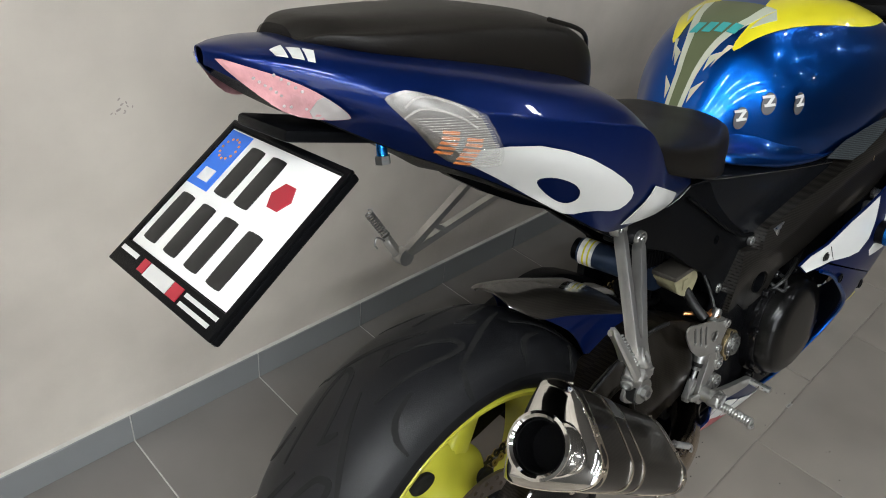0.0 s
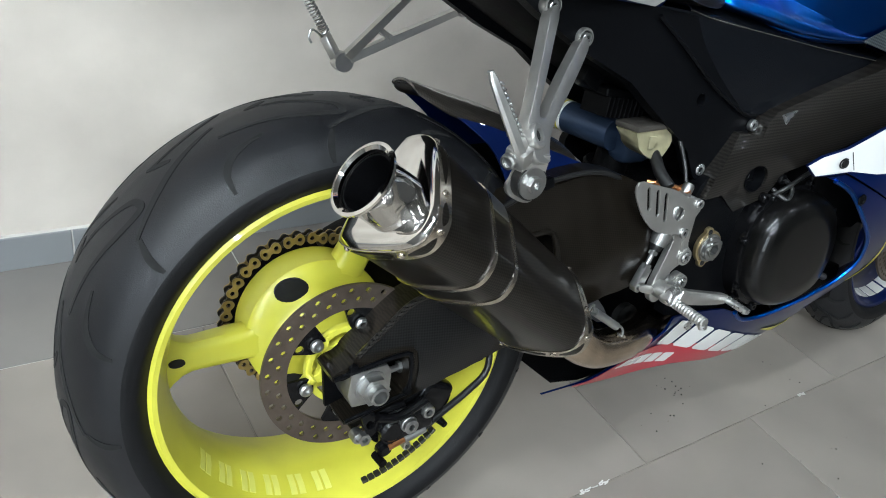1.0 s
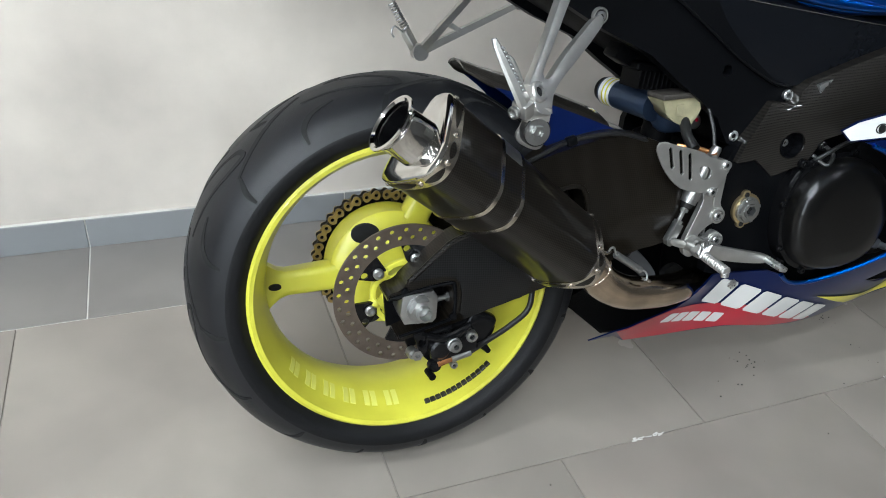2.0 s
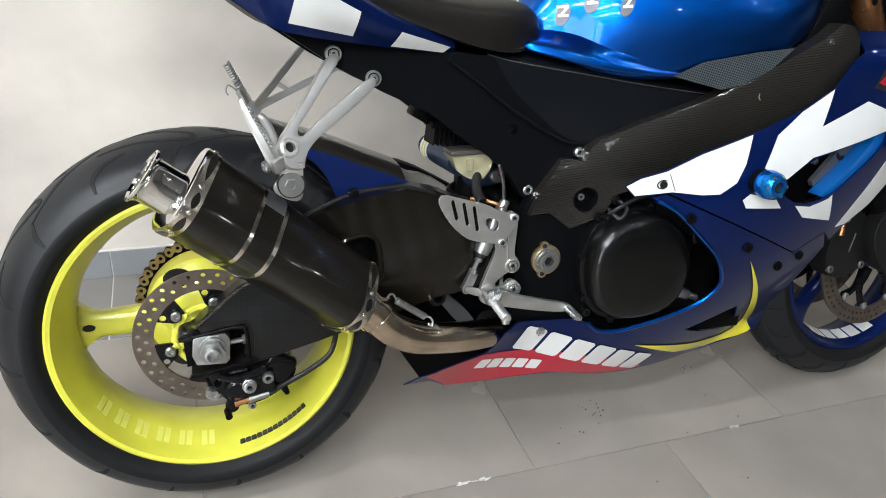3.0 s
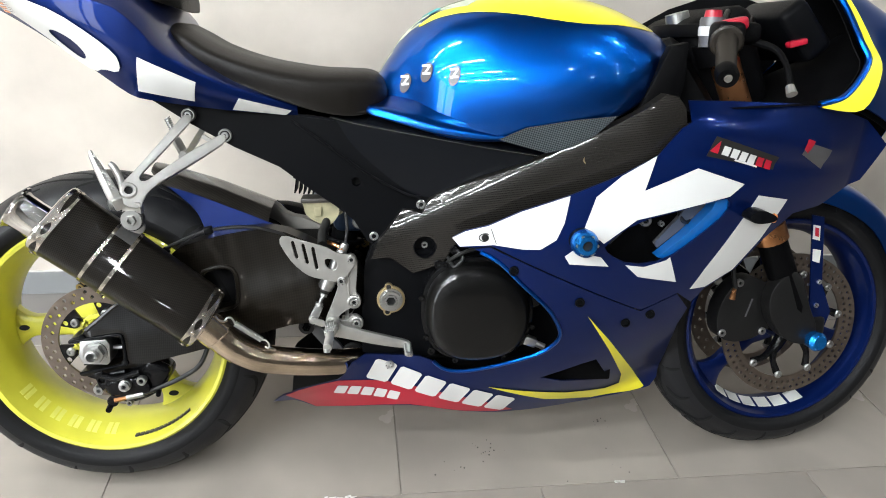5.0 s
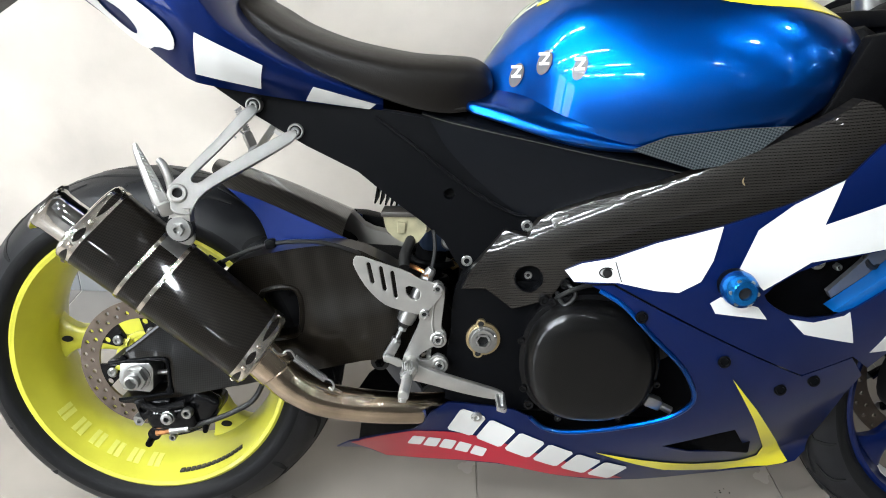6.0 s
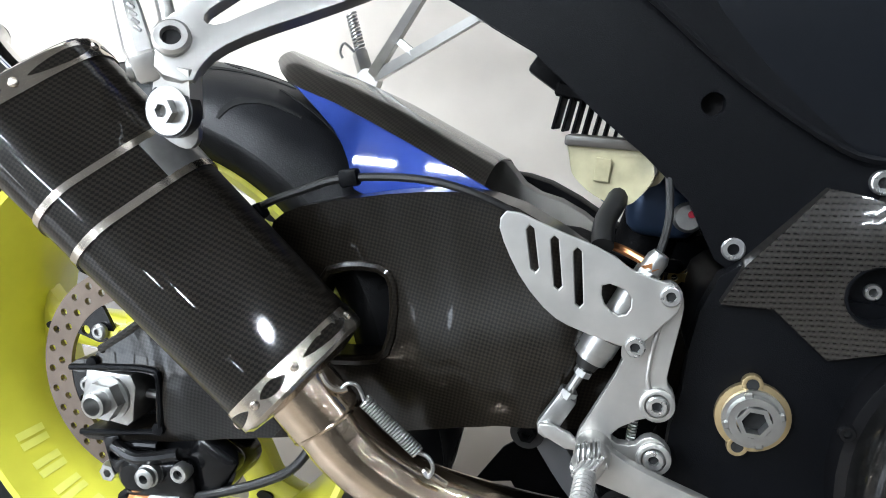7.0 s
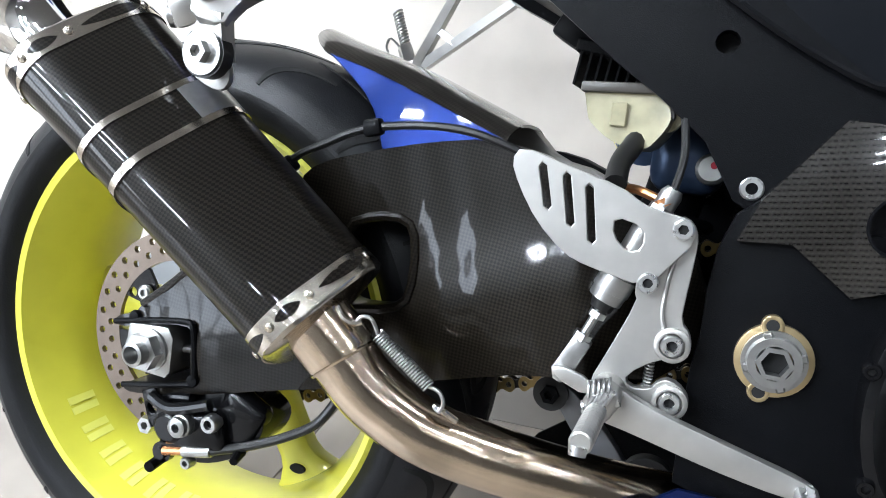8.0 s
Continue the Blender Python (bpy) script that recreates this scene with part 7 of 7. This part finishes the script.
part("cockpit_tray", thicken(loft([[(1.05, 0, 0.74), (1.05, -0.12, 0.745), (1.05, -0.20, 0.76)], [(1.20, 0, 0.76), (1.20, -0.12, 0.762), (1.20, -0.212, 0.772)], [(1.36, 0, 0.84), (1.36, -0.10, 0.82), (1.34, -0.18, 0.775)], [(1.45, 0, 0.90), (1.44, -0.08, 0.87), (1.42, -0.14, 0.78)]], 4, 5, mirror=True), 0.003), MATTE, dash)
nose_rows = [[(1.36, 0, 1.01), (1.365, -0.04, 0.99), (1.381, -0.08, 0.939), (1.383, -0.130, 0.885), (1.388, -0.155, 0.845), (1.34, -0.18, 0.790)],
             [(1.46, 0, 0.965), (1.46, -0.035, 0.95), (1.455, -0.07, 0.91), (1.45, -0.10, 0.86), (1.45, -0.125, 0.81), (1.44, -0.150, 0.75)],
             [(1.56, 0, 0.90), (1.56, -0.03, 0.89), (1.555, -0.058, 0.86), (1.55, -0.08, 0.82), (1.54, -0.10, 0.77), (1.52, -0.115, 0.71)],
             [(1.64, 0, 0.80), (1.64, -0.03, 0.798), (1.635, -0.055, 0.78), (1.63, -0.065, 0.76), (1.62, -0.07, 0.73), (1.60, -0.07, 0.69)]]
nose = part("nose_fairing", thicken(loft(nose_rows, 5, 6, mirror=True), 0.004), BLUE, bike, "blue nose fairing with yellow flash")
lining_rows = [[(x - 0.008, y * 0.955, z - 0.008) for x, y, z in row] for row in nose_rows]
part("cockpit_lining", thicken(loft(lining_rows, 3, 3, mirror=True), 0.002), MATTE, nose)
edge = np.array(nose_rows[0][1:] + [(1.287, fair_depth(1.287, 0.772) - 0.004, 0.776)])
part("screen_edge", sweep(edge + np.array((0.0, -0.001, 0.0)), 0.006, 8, smooth=5), BLUE, nose)
part("yellow_flash", thicken(grid_mesh([catmull(edge + np.array((0.006, -0.004, 0.001)), 5), catmull(edge + np.array([(0.012, -0.004, 0.002), (0.014, -0.005, 0.002), (0.018, -0.006, 0.0), (0.024, -0.008, -0.010), (0.030, -0.012, -0.022), (0.004, -0.004, -0.006)]), 5)]), 0.001), YELLOW, nose, "yellow stripe along the screen edge")

# -- right rider footrest, brake pedal and master cylinder --
heel_out = chaikin([(0.350, 0.524), (0.357, 0.535), (0.389, 0.525), (0.431, 0.514), (0.447, 0.504), (0.458, 0.501), (0.482, 0.497), (0.486, 0.484), (0.471, 0.464), (0.458, 0.446), (0.414, 0.455), (0.396, 0.462), (0.374, 0.482), (0.358, 0.506)], 1).tolist()


def slot_hole(a, b, r):
    a, b = np.array(a), np.array(b)
    d = (b - a) / np.linalg.norm(b - a)
    n2 = np.array((-d[1], d[0]))
    return [tuple(map(float, p)) for p in (a - n2 * r, a - d * r, a + n2 * r, b + n2 * r, b + d * r, b - n2 * r)]


bracket = [(0.473, 0.499), (0.482, 0.495), (0.4865, 0.485), (0.4865, 0.472), (0.4840, 0.440), (0.4835, 0.425), (0.491, 0.417), (0.4925, 0.407), (0.487, 0.398), (0.472, 0.396), (0.4515, 0.3805), (0.4535, 0.3720), (0.469, 0.3725), (0.474, 0.380), (0.482, 0.383), (0.493, 0.377), (0.4945, 0.365), (0.485, 0.3555), (0.474, 0.3585), (0.456, 0.3605), (0.450, 0.346), (0.438, 0.342), (0.427, 0.352), (0.427, 0.372), (0.4346, 0.3900), (0.4520, 0.4350), (0.449, 0.441), (0.450, 0.457), (0.461, 0.490)]
rear_set = part("footrest_plate", slab(chaikin(bracket, 1).tolist(), -0.160, -0.150, (), 0.0028, segs=3), ALU, bike, "cast aluminium rider footrest bracket", angle=14)
part("bracket_rib", sweep([(0.478, -0.160, 0.486), (0.472, -0.161, 0.462), (0.470, -0.161, 0.430), (0.476, -0.161, 0.412)], [0.0018, 0.0016, 0.0016, 0.0018], 8, smooth=4), ALU, rear_set)
guard = part("heel_guard", slab(heel_out, -0.1675, -0.1640, [slot_hole((0.374, 0.522), (0.381, 0.494), 0.0028), slot_hole((0.392, 0.517), (0.399, 0.484), 0.0028), slot_hole((0.409, 0.511), (0.4155, 0.474), 0.0028), chaikin([(0.429, 0.493), (0.450, 0.488), (0.451, 0.473), (0.441, 0.469), (0.430, 0.479)], 1).tolist()], 0.0008), ALU, rear_set, "slotted aluminium heel guard", angle=14)
for x, z in ((0.476, 0.490), (0.458, 0.450)):
    socket_bolt(rear_set, (x, -0.1675, z), 0.0072, 0.004, material=ALU2)
for x, z in ((0.480, 0.408), (0.484, 0.367)):
    part("boss", lathe([(-0.006, 0), (-0.006, 0.0125), (0.006, 0.0125), (0.007, 0.011), (0.007, 0.009), (0.003, 0.009), (0.003, 0)], (x, -0.157, z), (0, -1, 0), 26), ALU, rear_set)
    socket_bolt(rear_set, (x, -0.160, z), 0.0078, 0.006, material=ALU2)
part("footrest_boss", lathe([(0, 0), (0, 0.0135), (0.022, 0.0125), (0.026, 0.009), (0.026, 0)], (0.441, -0.158, 0.366), (0, -1, 0), 24), ALU, rear_set)
part("footrest_yoke", rounded_box((0.022, 0.024, 0.028), (0.440, -0.184, 0.366), 0.007, 3, (0, 24, 0)), ALU, rear_set)
part("yoke_pin", sweep([(0.428, -0.190, 0.360), (0.452, -0.190, 0.370)], 0.0045, 12), ZINC, rear_set, "zinc hinge pin")
part("yoke_spring", sweep([np.array((0.430, -0.190, 0.372)) + np.array((0.016, 0, 0.0065)) * t + 0.0068 * np.array((0, math.cos(31 * t), math.sin(31 * t))) for t in np.linspace(0, 1, 60)], 0.0012, 5), ZINC, rear_set)
for k in range(4):
    part("yoke_rib", rounded_box((0.003, 0.004, 0.016), (0.4325 + 0.0042 * k, -0.1975, 0.3655 + 0.0017 * k), 0.001, 1, (0, 24, 0)), ALU2, rear_set)
rest_pts, rest_r = [], []
for k in range(13):
    for dy, r in ((0.0, 0.0064), (0.0014, 0.0078), (0.0030, 0.0078), (0.0044, 0.0064)):
        rest_pts.append((0.4385 - 0.00012 * k, -0.186 - 0.0050 * k - dy, 0.3610 - 0.00035 * k))
        rest_r.append(r)
rest = part("rider_footrest", sweep(rest_pts, rest_r, 14), ALU, rear_set, "ribbed aluminium footrest bar", angle=24)
tooth = bmesh.new()
tv = [tooth.verts.new(p) for p in ((-0.003, -0.0026, 0), (0.003, -0.0026, 0), (0.003, 0.0026, 0), (-0.003, 0.0026, 0), (-0.0026, 0, 0.0032), (0.0026, 0, 0.0032))]
for q in ((3, 2, 1, 0), (0, 1, 5, 4), (2, 3, 4, 5), (1, 2, 5), (3, 0, 4)):
    tooth.faces.new([tv[n] for n in q])
tooth_me = bpy.data.meshes.new("footrest_tooth")
tooth.to_mesh(tooth_me)
tooth.free()
tooth_me.materials.append(ZINC)
part("peg_end", lathe([(0, 0.0), (0, 0.0065), (0.006, 0.0055), (0.006, 0)], (0.4360, -0.248, 0.354), (0, -0.3, -1), 12), ALU2, rear_set)
pedal = part("brake_pedal", slab(chaikin([(0.436, 0.350), (0.432, 0.372), (0.446, 0.378), (0.47, 0.366), (0.53, 0.350), (0.578, 0.338), (0.584, 0.330), (0.572, 0.324), (0.52, 0.332), (0.46, 0.346)], 2).tolist(), -0.181, -0.171, (), 0.003), ALU, bike, "cast aluminium rear brake pedal")
toe = part("pedal_toe", rounded_box((0.015, 0.046, 0.009), (0.577, -0.194, 0.329), 0.003, 2, (6, 12, 4)), ALU2, pedal)
for k in range(7):
    ob = new("toe_tooth", tooth_me)
    ob.parent = toe
    ob.matrix_basis = pose(0.577, -0.176 - 0.0056 * k, 0.3325 + 0.0004 * (3 - k), 0, 12, 0)
part("pedal_lever", slab(chaikin([(0.430, 0.372), (0.400, 0.380), (0.398, 0.370), (0.428, 0.358)], 1).tolist(), -0.1640, -0.1590, (), 0.0015), ALU, pedal)
part("return_spring", sweep([np.array((0.4665, -0.150, 0.395)) * (1 - t) + np.array((0.4665, -0.150, 0.372)) * t + 0.003 * np.array((math.cos(60 * t), math.sin(60 * t), 0)) for t in np.linspace(0, 1, 70)], 0.0009, 5), ZINC, pedal)
cyl = part("master_cylinder", sweep([(0.4285, -0.152, 0.4310), (0.4315, -0.152, 0.4380), (0.4316, -0.152, 0.4382), (0.4365, -0.152, 0.4500), (0.4366, -0.152, 0.4502), (0.440, -0.152, 0.458)], [0.0125, 0.0128, 0.0138, 0.0138, 0.0122, 0.0122], 28), ZINC, bike, "rear brake master cylinder with push rod")
part("rubber_boot", sweep([(0.4295, -0.152, 0.4330), (0.4262, -0.152, 0.4235)], [0.0105, 0.0078], 16), HOSE, cyl)
part("push_rod", sweep([(0.4275, -0.152, 0.427), (0.4140, -0.152, 0.395)], 0.0036, 10), ZINC, cyl)
hex_nut(cyl, (0.4175, -0.152, 0.4035), 0.0072, 0.006, (-0.37, 0, -0.93))
hex_nut(cyl, (0.4258, -0.152, 0.4215), 0.0068, 0.005, (-0.37, 0, -0.93))
part("clevis", slab([(0.424, 0.396), (0.411, 0.402), (0.397, 0.374), (0.399, 0.366), (0.405, 0.363), (0.411, 0.367)], -0.158, -0.146, (), 0.0015), ZINC, cyl)
socket_bolt(cyl, (0.405, -0.159, 0.373), 0.005, 0.004)
part("cylinder_body", sweep([(0.438, -0.152, 0.454), (0.4445, -0.152, 0.470), (0.451, -0.152, 0.486)], 0.0105, 20), ZINC, cyl)
part("cylinder_head", sweep([(0.456, -0.154, 0.494), (0.4575, -0.154, 0.498), (0.4577, -0.154, 0.4982), (0.464, -0.154, 0.512), (0.466, -0.154, 0.516)], [0.0098, 0.0098, 0.0080, 0.0080, 0.0060], 18), ZINC, cyl)
hex_nut(cyl, (0.4570, -0.154, 0.4975), 0.0095, 0.006, (0.41, 0, 0.91), bore=0.8)
part("banjo", lathe([(0, 0), (0, 0.010), (0.006, 0.010), (0.006, 0)], (0.462, -0.152, 0.504), (-0.5, 0, 0.86), 16), COPPER, cyl)
part("copper_line", sweep([(0.462, -0.15, 0.505), (0.44, -0.14, 0.512), (0.42, -0.12, 0.512)], 0.0035, 8, smooth=4), COPPER, cyl)
part("feed_hose", sweep([(0.425, -0.155, 0.515), (0.424, -0.135, 0.530), (0.430, -0.115, 0.546), (0.428, -0.10, 0.556)], 0.0082, 12, smooth=5), HOSE, cyl)
part("brake_wire", sweep([(0.464, -0.15, 0.51), (0.468, -0.135, 0.54), (0.462, -0.118, 0.575), (0.455, -0.10, 0.59)], 0.003, 8, smooth=5), HOSE, cyl)
pot = part("fluid_reservoir", loft([[(x + 0.004 * j, y, z) for j, (y, z) in enumerate([(-0.080, zt), (-0.115, zt), (-0.118, zb), (-0.08, zb)])] for x, zt, zb in ((0.384, 0.580, 0.566), (0.388, 0.581, 0.558), (0.405, 0.582, 0.546), (0.428, 0.583, 0.541), (0.442, 0.583, 0.556), (0.446, 0.583, 0.566))], 1, 3, caps=True), RESERVOIR, bike, "yellowed plastic brake fluid reservoir")
bmr = bmesh.new()
bmr.from_mesh(pot.data)
bmesh.ops.holes_fill(bmr, edges=bmr.edges[:], sides=0)
bmesh.ops.recalc_face_normals(bmr, faces=bmr.faces[:])
bmr.to_mesh(pot.data)
bmr.free()
part("reservoir_lid", rounded_box((0.064, 0.044, 0.008), (0.417, -0.098, 0.586), 0.002, 2, (0, -2, 0)), LID, pot)
part("reservoir_lug", lathe([(0, 0), (0, 0.013), (0.012, 0.013), (0.012, 0)], (0.449, -0.092, 0.569), (0, -1, 0), 20), RESERVOIR, pot)
socket_bolt(pot, (0.449, -0.104, 0.569), 0.0075, 0.005, material=ZINC)
part("reservoir_window", rounded_box((0.012, 0.002, 0.018), (0.416, -0.119, 0.566), 0.0008, 1), RESERVOIR, pot)
reg = part("voltage_regulator", rounded_box((0.075, 0.05, 0.012), (0.405, -0.045, 0.618), 0.002, 1, (0, 8, 0)), MATTE, bike, "finned black voltage regulator")
for k in range(9):
    part("cooling_fin", rounded_box((0.0026, 0.052, 0.028), (0.372 + 0.0082 * k, -0.047, 0.604 - 0.001 * k), 0.0006, 1, (0, 8, 0)), MATTE, reg)
part("connector", rounded_box((0.035, 0.04, 0.03), (0.362, -0.03, 0.640), 0.004, 2, (0, 30, 0)), BLACK, reg)
# shock absorber
shock = part("shock_absorber", sweep([(0.412, 0.080, 0.560), (0.43, -0.035, 0.553)], 0.0235, 26), SHOCKBLUE, bike, "blue-grey shock absorber with remote canister")
part("shock_cap", sweep([(0.411, 0.090, 0.5605), (0.412, 0.078, 0.560)], 0.0205, 22), BLACK, shock)
part("shock_label", sweep([(0.4125, 0.076, 0.5598), (0.4165, 0.050, 0.5582)], 0.0239, 26), PLATE, shock, "white and yellow warning label")
part("shock_label_bar", sweep([(0.4135, 0.068, 0.5593), (0.414, 0.065, 0.5591)], 0.0241, 26), YELLOW, shock)
part("shock_label_bar", sweep([(0.415, 0.059, 0.5588), (0.4155, 0.056, 0.5586)], 0.0241, 26), YELLOW, shock)
part("shock_head", rounded_box((0.06, 0.07, 0.06), (0.468, -0.02, 0.540), 0.016, 3), SHOCKBLUE, shock)
part("shock_adjuster", lathe([(0, 0), (0, 0.0125), (0.010, 0.0125), (0.012, 0.010), (0.012, 0)], (0.487, -0.055, 0.532), (0, -1, 0.1), 20), ZINC, shock, "silver damping adjuster")
part("adjuster_dot", lathe([(0, 0), (0, 0.003), (0.001, 0.003), (0.001, 0)], (0.489, -0.0672, 0.536), (0, -1, 0.1), 10), RED, shock)
part("shock_body", sweep([(0.468, -0.01, 0.55), (0.42, 0, 0.30)], 0.026, 22), MATTE, shock)
helix = [np.array((0.46, -0.01, 0.51)) * (1 - t) + np.array((0.425, 0, 0.33)) * t + 0.036 * np.array((math.cos(40 * t), math.sin(40 * t), 0)) for t in np.linspace(0, 1, 110)]
part("shock_spring", sweep(helix, 0.006, 8), MATTE, shock)
link = part("suspension_link", slab(chaikin([(0.374, 0.334), (0.395, 0.338), (0.46, 0.272), (0.452, 0.255), (0.43, 0.262)], 2).tolist(), -0.062, -0.048, (), 0.003), GREY, bike, "grey suspension linkage plate")
part("link_bush", lathe([(0, 0), (0, 0.0155), (0.010, 0.0155), (0.010, 0)], (0.384, -0.058, 0.324), (0, -1, 0), 22), HOSE, link)
hex_nut(link, (0.384, -0.067, 0.324), 0.0085, 0.006, material=MATTE)
part("link_bush", lathe([(0, 0), (0, 0.022), (0.012, 0.022), (0.012, 0.008), (0.008, 0.008), (0.008, 0)], (0.475, -0.075, 0.272), (0, -1, 0), 24), HOSE, link)
# side stand on the left, foot on the floor
stand = part("side_stand", sweep([(0.52, 0.13, 0.27), (0.49, 0.21, 0.16), (0.46, 0.285, 0.062)], 0.011, 12, smooth=3), MATTE, bike, "black side stand folded out")
part("stand_foot", rounded_box((0.05, 0.035, 0.008), (0.46, 0.292, 0.061), 0.003, 2, (11, 0, 0)), MATTE, stand)

# ---- small things on the floor ----
gb = bmesh.new()
rng = random.Random(5)
for cx, cy, n, sp in ((0.75, -0.055, 14, 0.05), (1.055, 0.03, 8, 0.03), (0.67, -0.095, 6, 0.05), (1.05, -0.11, 5, 0.06), (0.12, -0.20, 4, 0.08), (0.9, -0.3, 8, 0.2)):
    for _ in range(n):
        s = rng.uniform(0.0006, 0.0020)
        tmp = bmesh.new()
        bmesh.ops.create_icosphere(tmp, subdivisions=1, radius=s)
        bmesh.ops.transform(tmp, matrix=pose(cx + rng.gauss(0, sp / 2), cy + rng.gauss(0, sp / 3), s * 0.5, rng.uniform(0, 180), rng.uniform(0, 180)), verts=tmp.verts)
        join(gb, tmp)
tagged(part("floor_grit", gb, GRIT, None), "scattered dark grit and crumbs on the floor tiles", "dirt", kind="stuff")

# a small scuff on the plaster
sb2 = bmesh.new()
for _ in range(16):
    tmp = bmesh.new()
    bmesh.ops.create_icosphere(tmp, subdivisions=1, radius=rng.uniform(0.001, 0.0032))
    bmesh.ops.transform(tmp, matrix=pose(-0.113 + rng.gauss(0, 0.008), WALL_Y - 0.0003, 0.715 + rng.gauss(0, 0.006), 0, rng.uniform(0, 180)) @ Matrix.Diagonal((1.6, 0.25, 0.7, 1)), verts=tmp.verts)
    join(sb2, tmp)
part("plaster_scuff", sb2, SCUFF, wall_north, "grey scuff on the plaster")

# ---- floor tiles, wall strip tiles and skirting, piece by piece ----
def tile_mesh(name, sx, sy, h, bevel, material):
    bm = bmesh.new()
    b = bevel
    top = [(-sx / 2 + b, -sy / 2 + b), (sx / 2 - b, -sy / 2 + b), (sx / 2 - b, sy / 2 - b), (-sx / 2 + b, sy / 2 - b)]
    low = [(-sx / 2, -sy / 2), (sx / 2, -sy / 2), (sx / 2, sy / 2), (-sx / 2, sy / 2)]
    rows = [[(x, y, -h) for x, y in low], [(x, y, -b) for x, y in low], [(x, y, 0) for x, y in top]]
    grid_mesh(rows, close_u=True, bm=bm)
    bm.faces.new(bm.verts[-4:])
    bmesh.ops.recalc_face_normals(bm, faces=bm.faces[:])
    me = bpy.data.meshes.new(name)
    bm.to_mesh(me)
    bm.free()
    me.materials.append(material)
    return me


def lay(me, parent, x, y, z, turn=0.0, rx=0.0, name="tile"):
    ob = new(name, me)
    ob.parent = parent
    ob.matrix_basis = pose(x, y, z, rx, 0, turn)


PITCH, GAP = 0.5935, 0.0022
big = tile_mesh("tile", PITCH - GAP, STRIP_Y - ROW_Y - GAP, 0.004, 0.0007, TILE)
for r in range(11):
    y = STRIP_Y - (r + 0.5) * (STRIP_Y - ROW_Y)
    off = -0.028 if r % 2 == 0 else 0.262
    for c in range(-7, 10):
        x = off + (c + 0.5) * PITCH
        if X0 + 0.2 < x < X1 - 0.2 and y > Y0 + 0.2:
            lay(big, floor, x, y, 0.0 + 0.0004 * math.sin(7 * c + 3 * r))
strip_p = 0.2965
strip = tile_mesh("tile", strip_p - 0.003, WALL_Y - STRIP_Y - 0.003, 0.004, 0.0007, TILE_DARK)
grout_bed = part("strip_bed", rounded_box((X1 - X0, WALL_Y - STRIP_Y, 0.002), ((X0 + X1) / 2, (WALL_Y + STRIP_Y) / 2, -0.0022), 0), GROUT, floor, smooth=False)
skirt_back = part("baseboard", rounded_box((X1 - X0, 0.009, 0.074), ((X0 + X1) / 2, WALL_Y - 0.0045, 0.037), 0.0), GROUT, None, smooth=False)
tagged(skirt_back, "slate-grey tiled skirting with pale joints", "baseboard", kind="structure")
skirt = tile_mesh("tile", strip_p - 0.003, 0.072, 0.004, 0.001, SKIRT)
for c in range(-13, 18):
    x = 0.0975 + (c + 0.5) * strip_p
    if X0 + 0.15 < x < X1 - 0.15:
        lay(strip, floor, x, (WALL_Y + STRIP_Y) / 2 - 0.001, 0.0005)
        lay(skirt, skirt_back, x, WALL_Y - 0.012, 0.037, 0, 90)
# chipped joint edges
cb = bmesh.new()
for x0, x1 in ((0.40, 0.47), (1.02, 1.04)):
    for k in range(14):
        x = rng.uniform(x0, x1)
        rounded_box((rng.uniform(0.004, 0.014), rng.uniform(0.001, 0.003), 0.0006), (x, ROW_Y + rng.gauss(0, 0.002), 0.0006), 0, turn=(0, 0, rng.uniform(-15, 15)), bm=cb)
part("joint_chips", cb, CHIP, floor, "pale chipped tile edges")["kind"] = "stuff"
